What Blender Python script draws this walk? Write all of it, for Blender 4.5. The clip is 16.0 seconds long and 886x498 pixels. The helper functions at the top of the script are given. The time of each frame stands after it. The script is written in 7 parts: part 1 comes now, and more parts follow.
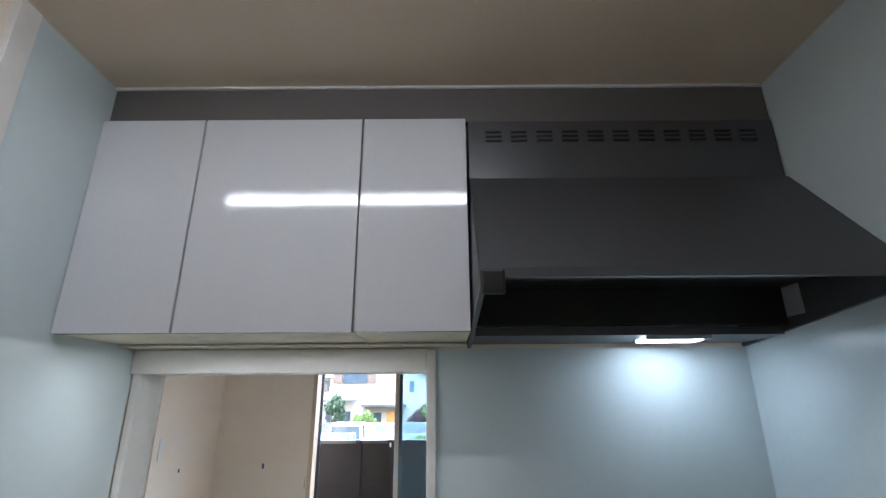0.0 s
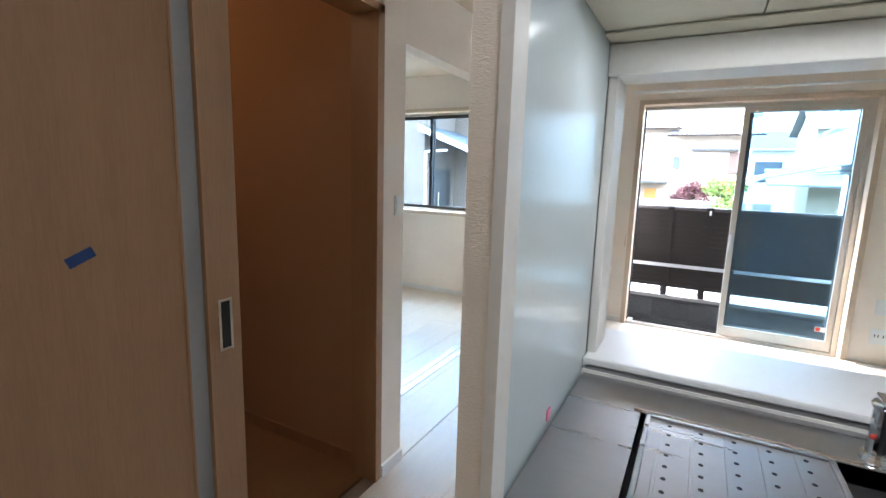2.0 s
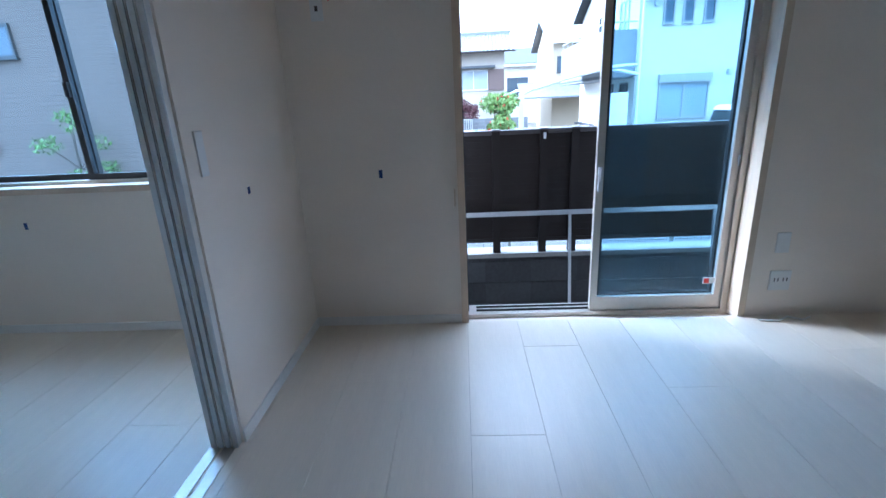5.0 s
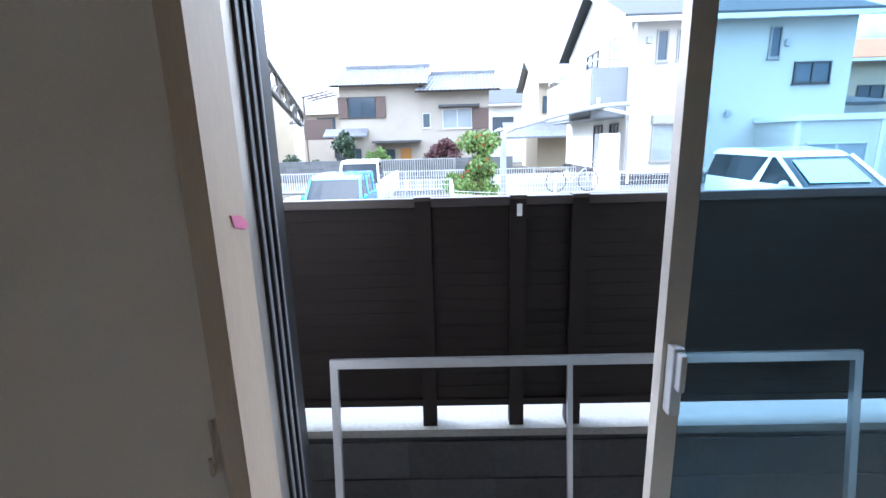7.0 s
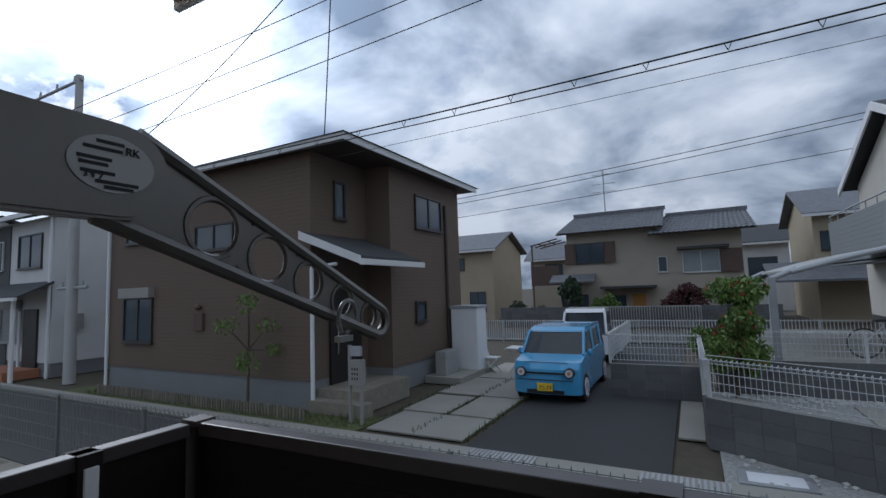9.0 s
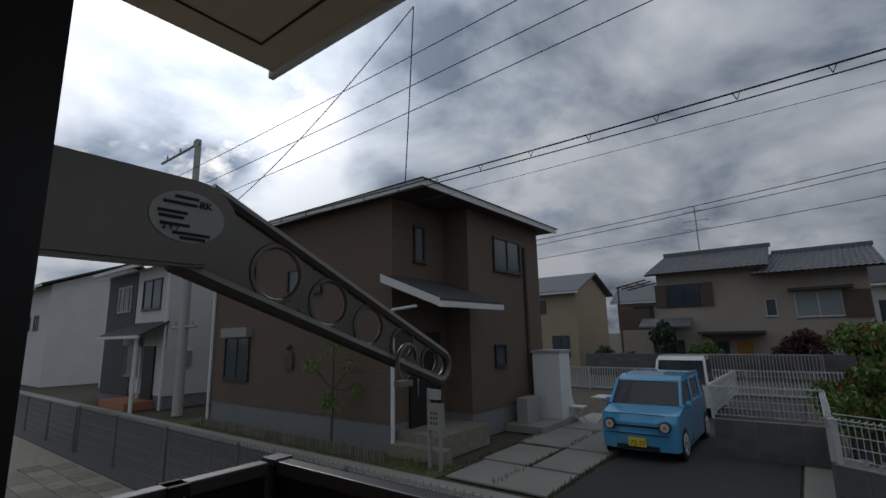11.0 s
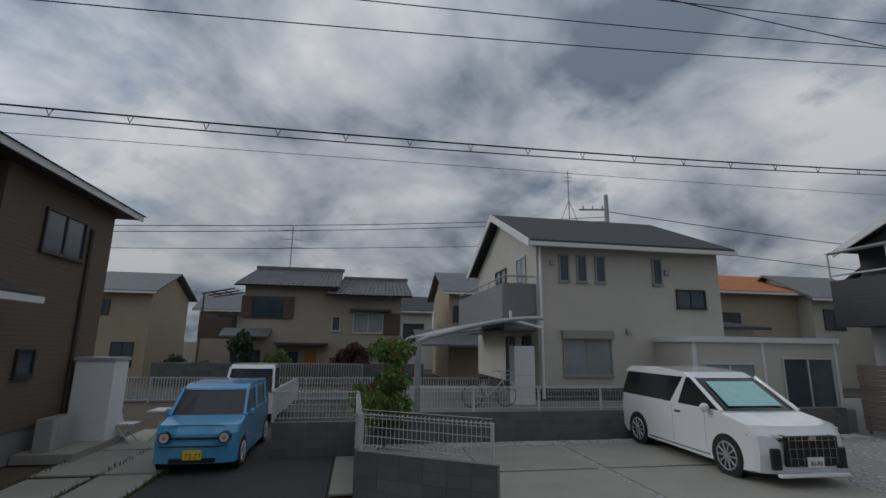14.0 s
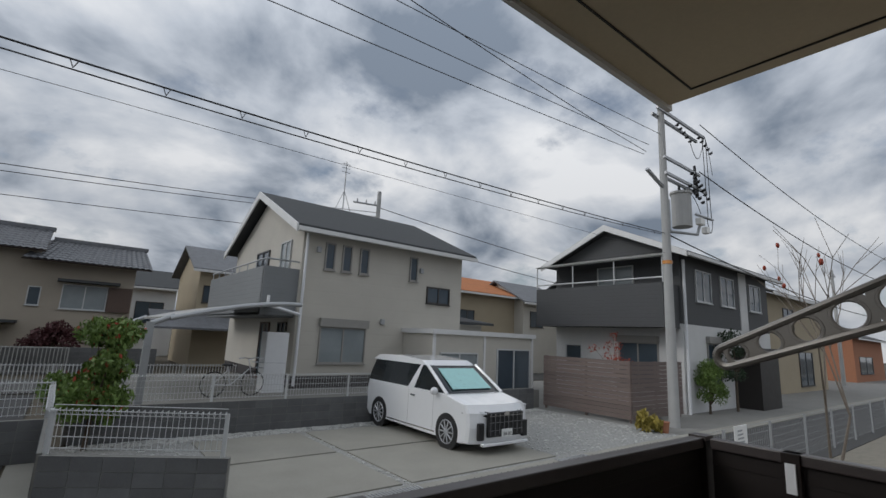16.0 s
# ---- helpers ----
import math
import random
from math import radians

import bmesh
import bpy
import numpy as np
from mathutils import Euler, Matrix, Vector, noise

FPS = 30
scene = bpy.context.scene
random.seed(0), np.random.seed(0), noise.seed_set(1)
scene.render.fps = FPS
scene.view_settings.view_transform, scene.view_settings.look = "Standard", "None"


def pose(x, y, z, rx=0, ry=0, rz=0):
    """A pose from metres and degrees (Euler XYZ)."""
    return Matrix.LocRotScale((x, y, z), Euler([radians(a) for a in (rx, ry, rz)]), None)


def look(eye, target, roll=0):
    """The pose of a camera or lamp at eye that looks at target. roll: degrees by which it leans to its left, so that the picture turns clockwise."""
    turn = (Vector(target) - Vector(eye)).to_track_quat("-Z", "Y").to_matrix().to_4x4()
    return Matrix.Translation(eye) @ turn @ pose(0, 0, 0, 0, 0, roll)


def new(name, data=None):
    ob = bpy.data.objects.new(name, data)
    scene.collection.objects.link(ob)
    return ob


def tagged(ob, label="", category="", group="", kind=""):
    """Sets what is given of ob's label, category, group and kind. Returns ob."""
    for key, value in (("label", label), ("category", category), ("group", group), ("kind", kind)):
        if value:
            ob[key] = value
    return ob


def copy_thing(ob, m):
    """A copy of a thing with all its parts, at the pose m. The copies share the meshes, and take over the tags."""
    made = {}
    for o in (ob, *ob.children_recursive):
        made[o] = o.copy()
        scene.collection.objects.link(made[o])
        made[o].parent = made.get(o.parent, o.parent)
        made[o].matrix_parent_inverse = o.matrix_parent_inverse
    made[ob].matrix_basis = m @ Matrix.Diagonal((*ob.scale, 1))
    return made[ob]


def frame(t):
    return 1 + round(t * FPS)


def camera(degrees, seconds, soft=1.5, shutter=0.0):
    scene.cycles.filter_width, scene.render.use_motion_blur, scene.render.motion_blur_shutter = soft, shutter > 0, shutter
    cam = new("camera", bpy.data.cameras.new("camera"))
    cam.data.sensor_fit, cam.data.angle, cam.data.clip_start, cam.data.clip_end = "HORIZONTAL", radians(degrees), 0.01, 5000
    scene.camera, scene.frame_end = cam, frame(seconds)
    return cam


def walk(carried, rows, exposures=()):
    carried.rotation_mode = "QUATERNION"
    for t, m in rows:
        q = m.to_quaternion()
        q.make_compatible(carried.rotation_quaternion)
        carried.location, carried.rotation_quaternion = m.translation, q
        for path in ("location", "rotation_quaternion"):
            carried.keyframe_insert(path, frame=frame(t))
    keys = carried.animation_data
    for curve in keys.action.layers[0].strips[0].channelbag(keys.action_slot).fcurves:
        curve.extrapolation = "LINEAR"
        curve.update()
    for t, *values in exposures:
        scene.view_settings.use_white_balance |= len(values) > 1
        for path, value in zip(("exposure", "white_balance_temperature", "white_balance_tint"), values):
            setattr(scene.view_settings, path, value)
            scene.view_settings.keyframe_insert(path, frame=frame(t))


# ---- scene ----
cam = camera(87.1, 16.0)
PATH = [
    (0, (-0.005, 0.025, 1.502), (-0.004, 1.926, 2.123), -0.4),
    (0.5, (-0.031, 0.075, 1.467), (-0.184, 2.023, 1.895), 1.0),
    (1, (-0.13, 0.136, 1.445), (-0.54, 2.093, 1.497), 1.6),
    (1.5, (-0.411, 0.204, 1.398), (-1.102, 2.07, 1.2), 2.5),
    (2, (-0.754, 0.299, 1.345), (-1.697, 2.034, 1.027), 1.7),
    (2.5, (-1.051, 0.49, 1.34), (-2.078, 2.143, 0.88), 0.6),
    (3, (-1.28, 0.711, 1.299), (-2.179, 2.405, 0.733), -0.2),
    (3.5, (-1.35, 1.046, 1.294), (-2.027, 2.82, 0.667), -1.4),
    (4, (-1.378, 1.454, 1.297), (-1.802, 3.294, 0.64), -1.8),
    (4.2, (-1.364, 1.624, 1.298), (-1.681, 3.488, 0.645), -1.9),
    (6.3, (-1.051, 3.488, 1.295), (-1.052, 5.42, 0.778), -2.2),
    (6.5, (-1.008, 3.714, 1.285), (-0.998, 5.649, 0.779), -1.6),
    (7, (-0.899, 4.172, 1.29), (-0.938, 6.118, 0.832), -1.6),
    (7.5, (-0.893, 4.534, 1.329), (-1.097, 6.498, 1.01), -1.3),
    (8, (-0.863, 4.884, 1.362), (-1.347, 6.82, 1.232), -1.9),
    (8.5, (-0.893, 5.04, 1.39), (-1.648, 6.892, 1.435), -2.0),
    (9, (-0.942, 5.115, 1.411), (-1.872, 6.876, 1.588), -2.0),
    (9.5, (-0.938, 5.133, 1.413), (-1.988, 6.815, 1.676), -2.2),
    (10, (-0.932, 5.135, 1.413), (-2.059, 6.757, 1.729), -2.1),
    (12.5, (-0.916, 5.148, 1.412), (-2.133, 6.685, 1.804), -0.7),
    (13, (-0.926, 5.214, 1.385), (-1.827, 6.953, 1.787), -1.2),
    (13.5, (-0.932, 5.218, 1.356), (-1.259, 7.149, 1.761), -0.4),
    (14, (-0.951, 5.223, 1.366), (-0.611, 7.153, 1.764), 0.8),
    (14.5, (-0.908, 5.192, 1.367), (-0.169, 7.012, 1.74), 1.8),
    (15, (-0.888, 5.18, 1.38), (0.089, 6.887, 1.745), 2.5),
    (15.5, (-0.875, 5.166, 1.379), (0.246, 6.78, 1.75), 2.7),
    (16, (-0.868, 5.159, 1.382), (0.344, 6.705, 1.758), 2.7),
]
EXPOSURES = [(0, 4.4, 5650, 10), (1.5, 4.65, 5750, 10), (2.5, 4.95, 5750, 10), (3.5, 4.35, 4600, 8), (4.2, 3.72, 4400, 8), (6.5, 3.25, 5350, 11), (7.0, 3.0, 5350, 11), (7.5, 2.35, 5350, 10), (8.0, 1.6, 5400, 10), (8.5, 0.35, 5550, 10), (9.0, -0.5, 5650, 10), (9.5, -0.92, 5850, 10), (12.5, -1.3, 6250, 10), (13.5, -1.35, 6300, 10), (14.0, -1.0, 6300, 10), (16.0, -0.42, 6450, 10)]
walk(cam, [(t, look(e, g, r)) for t, e, g, r in PATH], EXPOSURES)

# ---- world, sun, lamps ----
SUN_DIR = Vector((-0.80, 0.36, 0.48)).normalized()


def make_world():
    w = bpy.data.worlds.new("sky")
    scene.world = w
    w.use_nodes = True
    nt = w.node_tree
    n, l = nt.nodes, nt.links
    n.clear()
    out = n.new("ShaderNodeOutputWorld")
    bg = n.new("ShaderNodeBackground")
    tc = n.new("ShaderNodeTexCoord")
    sky = n.new("ShaderNodeTexSky")
    sky.sky_type = 'NISHITA'
    sky.sun_disc = False
    sky.sun_elevation = math.asin(SUN_DIR.z)
    sky.sun_rotation = math.atan2(SUN_DIR.x, SUN_DIR.y)
    dim = n.new("ShaderNodeVectorMath")
    dim.operation = 'SCALE'
    dim.inputs[3].default_value = 0.11
    l.new(sky.outputs[0], dim.inputs[0])
    # cloud sheet: the direction is projected on a flat layer, so that clouds shrink towards the horizon
    sep = n.new("ShaderNodeSeparateXYZ")
    l.new(tc.outputs["Generated"], sep.inputs[0])
    mz = n.new("ShaderNodeMath"); mz.operation = 'MAXIMUM'; mz.inputs[1].default_value = 0.0
    l.new(sep.outputs[2], mz.inputs[0])
    az = n.new("ShaderNodeMath"); az.operation = 'ADD'; az.inputs[1].default_value = 0.40
    l.new(mz.outputs[0], az.inputs[0])
    comb = n.new("ShaderNodeCombineXYZ")
    for k in (0, 1):
        d = n.new("ShaderNodeMath"); d.operation = 'DIVIDE'
        l.new(sep.outputs[k], d.inputs[0]); l.new(az.outputs[0], d.inputs[1])
        l.new(d.outputs[0], comb.inputs[k])
    big = n.new("ShaderNodeTexNoise"); big.inputs["Scale"].default_value = 2.1; big.inputs["Detail"].default_value = 7; big.inputs["Roughness"].default_value = 0.52; big.inputs["Distortion"].default_value = 0.25
    small = n.new("ShaderNodeTexNoise"); small.inputs["Scale"].default_value = 2.6; small.inputs["Detail"].default_value = 8; small.inputs["Roughness"].default_value = 0.6
    l.new(comb.outputs[0], big.inputs["Vector"]); l.new(comb.outputs[0], small.inputs["Vector"])
    ramp = n.new("ShaderNodeValToRGB")
    e = ramp.color_ramp.elements
    e[0].position, e[0].color = 0.37, (0.29, 0.35, 0.44, 1)
    e[1].position, e[1].color = 0.60, (1.15, 1.17, 1.2, 1)
    m = e.new(0.475); m.color = (0.70, 0.76, 0.85, 1)
    l.new(big.outputs[0], ramp.inputs[0])
    gaps = n.new("ShaderNodeValToRGB")
    g = gaps.color_ramp.elements
    g[0].position, g[0].color = 0.555, (1, 1, 1, 1)
    g[1].position, g[1].color = 0.70, (0.2, 0.2, 0.2, 1)
    l.new(small.outputs[0], gaps.inputs[0])
    mix = n.new("ShaderNodeMix"); mix.data_type = 'RGBA'
    l.new(gaps.outputs[0], mix.inputs[0]); l.new(dim.outputs[0], mix.inputs[6]); l.new(ramp.outputs[0], mix.inputs[7])
    # clouds shine where the hidden sun stands behind them
    dot = n.new("ShaderNodeVectorMath"); dot.operation = 'DOT_PRODUCT'; dot.inputs[1].default_value = SUN_DIR
    l.new(tc.outputs["Generated"], dot.inputs[0])
    cl = n.new("ShaderNodeMath"); cl.operation = 'MAXIMUM'; cl.inputs[1].default_value = 0
    l.new(dot.outputs["Value"], cl.inputs[0])
    pw = n.new("ShaderNodeMath"); pw.operation = 'POWER'; pw.inputs[1].default_value = 13
    l.new(cl.outputs[0], pw.inputs[0])
    gl = n.new("ShaderNodeMath"); gl.operation = 'MULTIPLY_ADD'; gl.inputs[1].default_value = 1.6; gl.inputs[2].default_value = 0.9
    l.new(pw.outputs[0], gl.inputs[0])
    # an overcast sky is brighter overhead than at the horizon
    up = n.new("ShaderNodeMath"); up.operation = 'MULTIPLY_ADD'; up.inputs[1].default_value = 0.75; up.inputs[2].default_value = 0.72
    l.new(mz.outputs[0], up.inputs[0])
    high = n.new("ShaderNodeVectorMath"); high.operation = 'SCALE'
    l.new(mix.outputs[2], high.inputs[0]); l.new(up.outputs[0], high.inputs[3])
    sc = n.new("ShaderNodeVectorMath"); sc.operation = 'SCALE'
    l.new(high.outputs[0], sc.inputs[0]); l.new(gl.outputs[0], sc.inputs[3])
    l.new(sc.outputs[0], bg.inputs[0])
    bg.inputs[1].default_value = 1.0
    l.new(bg.outputs[0], out.inputs[0])


make_world()


def lamp(name, kind, m, energy, color=(1, 1, 1), size=0.1, size_y=None):
    d = bpy.data.lights.new(name, kind)
    d.energy, d.color = energy, color
    if kind == 'AREA':
        d.size = size
        if size_y:
            d.shape, d.size_y = 'RECTANGLE', size_y
    elif kind == 'SUN':
        d.angle = radians(size)
    else:
        d.shadow_soft_size = size
    ob = new(name, d)
    ob.matrix_world = m
    return ob


lamp("sun", 'SUN', look((0, 0, 30), Vector((0, 0, 30)) - SUN_DIR), 0.6, (1, 0.95, 0.88), 14)
lamp("range_hood_lamp", 'AREA', pose(0.66, 1.402, 1.6625), 0.005, (0.86, 0.95, 1.0), 0.15, 0.09)
lamp("kitchen_ceiling_lamp", 'AREA', pose(-0.37, 0.45, 2.338), 0.19, (1.0, 0.96, 0.9), 1.18, 0.035)
lamp("under_cabinet_lamp", 'AREA', pose(-0.5, 1.30, 1.652), 0.09, (1.0, 0.97, 0.9), 0.7, 0.05)
lamp("hall_lamp", 'POINT', pose(-2.9, 0.9, 2.25), 0.17, (1.0, 0.62, 0.32), 0.06)

# ---- materials ----
M = {}


def mat(name, color, rough=0.5, metal=0.0, var=0.12, scale=6.0, bump=0.0, bscale=60.0, stretch=(1, 1, 1), rand=0.0, coat=0.0, fine=None, spec=0.5):
    """Base colour with noise at two scales, roughness variation and fine bump, in object-independent metres."""
    m = bpy.data.materials.new(name)
    m.use_nodes = True
    nt = m.node_tree
    n, l = nt.nodes, nt.links
    b = n["Principled BSDF"]
    geo = n.new("ShaderNodeNewGeometry")
    mp = n.new("ShaderNodeMapping")
    mp.inputs["Scale"].default_value = stretch
    l.new(geo.outputs["Position"], mp.inputs[0])
    n1 = n.new("ShaderNodeTexNoise"); n1.inputs["Scale"].default_value = scale; n1.inputs["Detail"].default_value = 5
    n2 = n.new("ShaderNodeTexNoise"); n2.inputs["Scale"].default_value = fine or bscale; n2.inputs["Detail"].default_value = 3
    l.new(mp.outputs[0], n1.inputs["Vector"]); l.new(mp.outputs[0], n2.inputs["Vector"])
    add = n.new("ShaderNodeMath"); add.operation = 'MULTIPLY_ADD'; add.inputs[1].default_value = 0.5
    half = n.new("ShaderNodeMath"); half.operation = 'MULTIPLY'; half.inputs[1].default_value = 0.5
    l.new(n2.outputs[0], half.inputs[0]); l.new(n1.outputs[0], add.inputs[0]); l.new(half.outputs[0], add.inputs[2])
    last = add
    if rand:
        oi = n.new("ShaderNodeObjectInfo")
        r = n.new("ShaderNodeMath"); r.operation = 'MULTIPLY_ADD'; r.inputs[1].default_value = rand; r.inputs[2].default_value = -rand / 2
        l.new(oi.outputs["Random"], r.inputs[0])
        a2 = n.new("ShaderNodeMath"); a2.operation = 'ADD'
        l.new(add.outputs[0], a2.inputs[0]); l.new(r.outputs[0], a2.inputs[1])
        last = a2
    ramp = n.new("ShaderNodeMapRange")
    ramp.inputs[1].default_value, ramp.inputs[2].default_value = 0.25, 0.75
    ramp.inputs[3].default_value, ramp.inputs[4].default_value = 1 - var, 1 + var
    ramp.clamp = False
    l.new(last.outputs[0], ramp.inputs[0])
    sc = n.new("ShaderNodeVectorMath"); sc.operation = 'SCALE'; sc.inputs[0].default_value = color
    l.new(ramp.outputs[0], sc.inputs[3]); l.new(sc.outputs[0], b.inputs["Base Color"])
    rr = n.new("ShaderNodeMapRange")
    rr.inputs[3].default_value, rr.inputs[4].default_value = max(0.02, rough - 0.07), min(1, rough + 0.07)
    l.new(n1.outputs[0], rr.inputs[0]); l.new(rr.outputs[0], b.inputs["Roughness"])
    b.inputs["Metallic"].default_value = metal
    b.inputs["Coat Weight"].default_value = coat
    b.inputs["Specular IOR Level"].default_value = spec
    if bump:
        bp = n.new("ShaderNodeBump"); bp.inputs["Strength"].default_value = bump; bp.inputs["Distance"].default_value = 0.004
        nb = n.new("ShaderNodeTexNoise"); nb.inputs["Scale"].default_value = bscale; nb.inputs["Detail"].default_value = 4
        l.new(mp.outputs[0], nb.inputs["Vector"]); l.new(nb.outputs[0], bp.inputs["Height"]); l.new(bp.outputs[0], b.inputs["Normal"])
    M[name] = m
    return m


def siding(name, color, rough, pitch, depth=0.5, axis=2, var=0.1, brick=0.0):
    """Cladding boards: a fine groove every pitch metres up the wall."""
    m = mat(name, color, rough, var=var, scale=1.2, bscale=30)
    n, l = m.node_tree.nodes, m.node_tree.links
    geo = n.new("ShaderNodeNewGeometry"); sep = n.new("ShaderNodeSeparateXYZ")
    l.new(geo.outputs["Position"], sep.inputs[0])
    d = n.new("ShaderNodeMath"); d.operation = 'DIVIDE'; d.inputs[1].default_value = pitch
    l.new(sep.outputs[axis], d.inputs[0])
    f = n.new("ShaderNodeMath"); f.operation = 'FRACT'
    l.new(d.outputs[0], f.inputs[0])
    r = n.new("ShaderNodeMapRange"); r.inputs[2].default_value = 0.14; l.new(f.outputs[0], r.inputs[0])
    bp = n.new("ShaderNodeBump"); bp.inputs["Strength"].default_value = depth; bp.inputs["Distance"].default_value = 0.01
    l.new(r.outputs[0], bp.inputs["Height"]); l.new(bp.outputs[0], n["Principled BSDF"].inputs["Normal"])
    return m


def glassy(name, tint, gloss=0.08):
    m = bpy.data.materials.new(name)
    m.use_nodes = True
    n, l = m.node_tree.nodes, m.node_tree.links
    n.clear()
    out = n.new("ShaderNodeOutputMaterial"); tr = n.new("ShaderNodeBsdfTransparent"); g = n.new("ShaderNodeBsdfGlossy")
    tr.inputs[0].default_value = (*tint, 1)
    g.inputs["Roughness"].default_value = 0.02
    lw = n.new("ShaderNodeLayerWeight"); lw.inputs[0].default_value = 0.5
    pw = n.new("ShaderNodeMath"); pw.operation = 'POWER'; pw.inputs[1].default_value = 4
    l.new(lw.outputs["Facing"], pw.inputs[0])
    fr = n.new("ShaderNodeMath"); fr.operation = 'MULTIPLY_ADD'; fr.inputs[1].default_value = 0.55; fr.inputs[2].default_value = 0.045
    l.new(pw.outputs[0], fr.inputs[0])
    mx = n.new("ShaderNodeMixShader")
    l.new(fr.outputs[0], mx.inputs[0]); l.new(tr.outputs[0], mx.inputs[1]); l.new(g.outputs[0], mx.inputs[2])
    l.new(mx.outputs[0], out.inputs[0])
    M[name] = m
    return m


def glow(name, color, strength):
    m = bpy.data.materials.new(name)
    m.use_nodes = True
    b = m.node_tree.nodes["Principled BSDF"]
    b.inputs["Base Color"].default_value = (0.8, 0.8, 0.8, 1)
    b.inputs["Emission Color"].default_value = (*color, 1)
    b.inputs["Emission Strength"].default_value = strength
    M[name] = m


mat("wallpaper", (0.87, 0.775, 0.67), 0.85, var=0.05, scale=2, bump=0.35, bscale=170, stretch=(1, 1, 2.2))
mat("ceiling_paper", (0.76, 0.64, 0.50), 0.9, var=0.05, scale=2, bump=0.3, bscale=150)
# deep orange tan: the hall's warm lamp light is put into the paper colour
mat("hall_paper_lamplit", (0.42, 0.24, 0.125), 0.8, var=0.06, scale=2, bump=0.3, bscale=150)
mat("kitchen_panel", (0.66, 0.74, 0.76), 0.22, var=0.03, scale=1.5, spec=0.5)
mat("white_trim", (0.80, 0.77, 0.73), 0.45, var=0.05, scale=8)
mat("pale_wood_trim", (0.66, 0.52, 0.38), 0.5, var=0.12, scale=4, bscale=40, stretch=(8, 8, 0.7))
mat("door_wood", (0.32, 0.185, 0.097), 0.45, var=0.14, scale=3, bscale=30, stretch=(7, 7, 0.5), bump=0.1)
mat("door_frame_wood", (0.36, 0.20, 0.10), 0.5, var=0.14, scale=3, bscale=30, stretch=(7, 7, 0.5))
mat("floor_board", (0.80, 0.71, 0.59), 0.34, var=0.06, scale=3, bscale=22, stretch=(7, 0.6, 1), rand=0.14, bump=0.04)
mat("floor_gap", (0.32, 0.25, 0.19), 0.8)
# the hall's warm light is in this brown too
mat("hall_board_lamplit", (0.30, 0.17, 0.08), 0.4, var=0.14, scale=3, bscale=22, stretch=(7, 0.6, 1))
mat("cabinet_gloss", (0.66, 0.66, 0.70), 0.10, var=0.03, scale=2, coat=0.5)
mat("cabinet_carcass", (0.72, 0.66, 0.52), 0.5, var=0.05)
mat("cabinet_dark", (0.10, 0.10, 0.11), 0.5, var=0.1)
mat("hood_metal", (0.105, 0.107, 0.115), 0.38, metal=0.55, var=0.06, scale=3)
mat("hood_fascia", (0.15, 0.138, 0.132), 0.5, metal=0.2, var=0.05)
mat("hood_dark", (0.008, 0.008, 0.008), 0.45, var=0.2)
mat("steel", (0.40, 0.40, 0.41), 0.30, metal=1.0, var=0.08, scale=4, bscale=120, stretch=(0.6, 9, 1), bump=0.06)
mat("chrome", (0.75, 0.75, 0.77), 0.08, metal=1.0, var=0.03)
mat("black_hole", (0.01, 0.01, 0.01), 0.7)
mat("ledge_white", (0.78, 0.78, 0.78), 0.35, var=0.03)
mat("aluminium", (0.58, 0.53, 0.47), 0.38, metal=0.6, var=0.06, scale=5)
mat("silver_frame", (0.55, 0.56, 0.58), 0.4, metal=0.7, var=0.06)
mat("dark_frame", (0.035, 0.033, 0.032), 0.4, metal=0.3, var=0.1)
mat("plastic_white", (0.80, 0.79, 0.76), 0.4, var=0.03)
mat("plastic_grey", (0.34, 0.35, 0.36), 0.5, var=0.05)
mat("paper_white", (0.82, 0.82, 0.80), 0.7, var=0.04)
mat("blue_tape", (0.015, 0.05, 0.19), 0.6)
mat("pink_tape", (0.85, 0.25, 0.42), 0.6)
mat("red_print", (0.7, 0.06, 0.04), 0.6)
mat("black_print", (0.03, 0.03, 0.03), 0.6)
mat("plush_yellow", (0.80, 0.66, 0.22), 0.95, var=0.14, scale=30, bump=0.8, bscale=260)
mat("plush_cream", (0.78, 0.72, 0.52), 0.95, var=0.1, scale=30, bump=0.8, bscale=260)
mat("plush_orange", (0.75, 0.27, 0.04), 0.95, var=0.1, scale=30, bump=0.6, bscale=260)
mat("plush_red", (0.40, 0.02, 0.02), 0.95)
mat("plush_pink", (0.72, 0.33, 0.30), 0.9)
mat("fence_brown", (0.012, 0.0078, 0.0065), 0.6, spec=0.3, var=0.15, scale=5, bscale=50, stretch=(0.6, 0.6, 6))
mat("fence_cap", (0.06, 0.05, 0.048), 0.35, var=0.1)
mat("stone_block_dark", (0.04, 0.04, 0.042), 0.9, var=0.3, scale=9, bump=0.9, bscale=35, rand=0.3)
mat("concrete", (0.21, 0.205, 0.19), 0.9, var=0.22, scale=1.4, bump=0.3, bscale=60)
mat("concrete_pale", (0.285, 0.275, 0.24), 0.9, var=0.2, scale=1.2, bump=0.3, bscale=60, rand=0.12)
mat("block_grey", (0.125, 0.127, 0.128), 0.92, var=0.25, scale=4, bump=0.5, bscale=70, rand=0.28)
mat("asphalt", (0.042, 0.042, 0.043), 0.92, var=0.3, scale=0.9, bump=0.6, bscale=110)
mat("road_asphalt", (0.062, 0.062, 0.060), 0.92, var=0.2, scale=0.7, bump=0.5, bscale=110)
mat("gravel", (0.29, 0.29, 0.275), 0.95, var=0.55, scale=14, fine=38, bump=1.0, bscale=36)
mat("stone_chip", (0.42, 0.42, 0.40), 0.9, var=0.3, scale=20, rand=0.2)
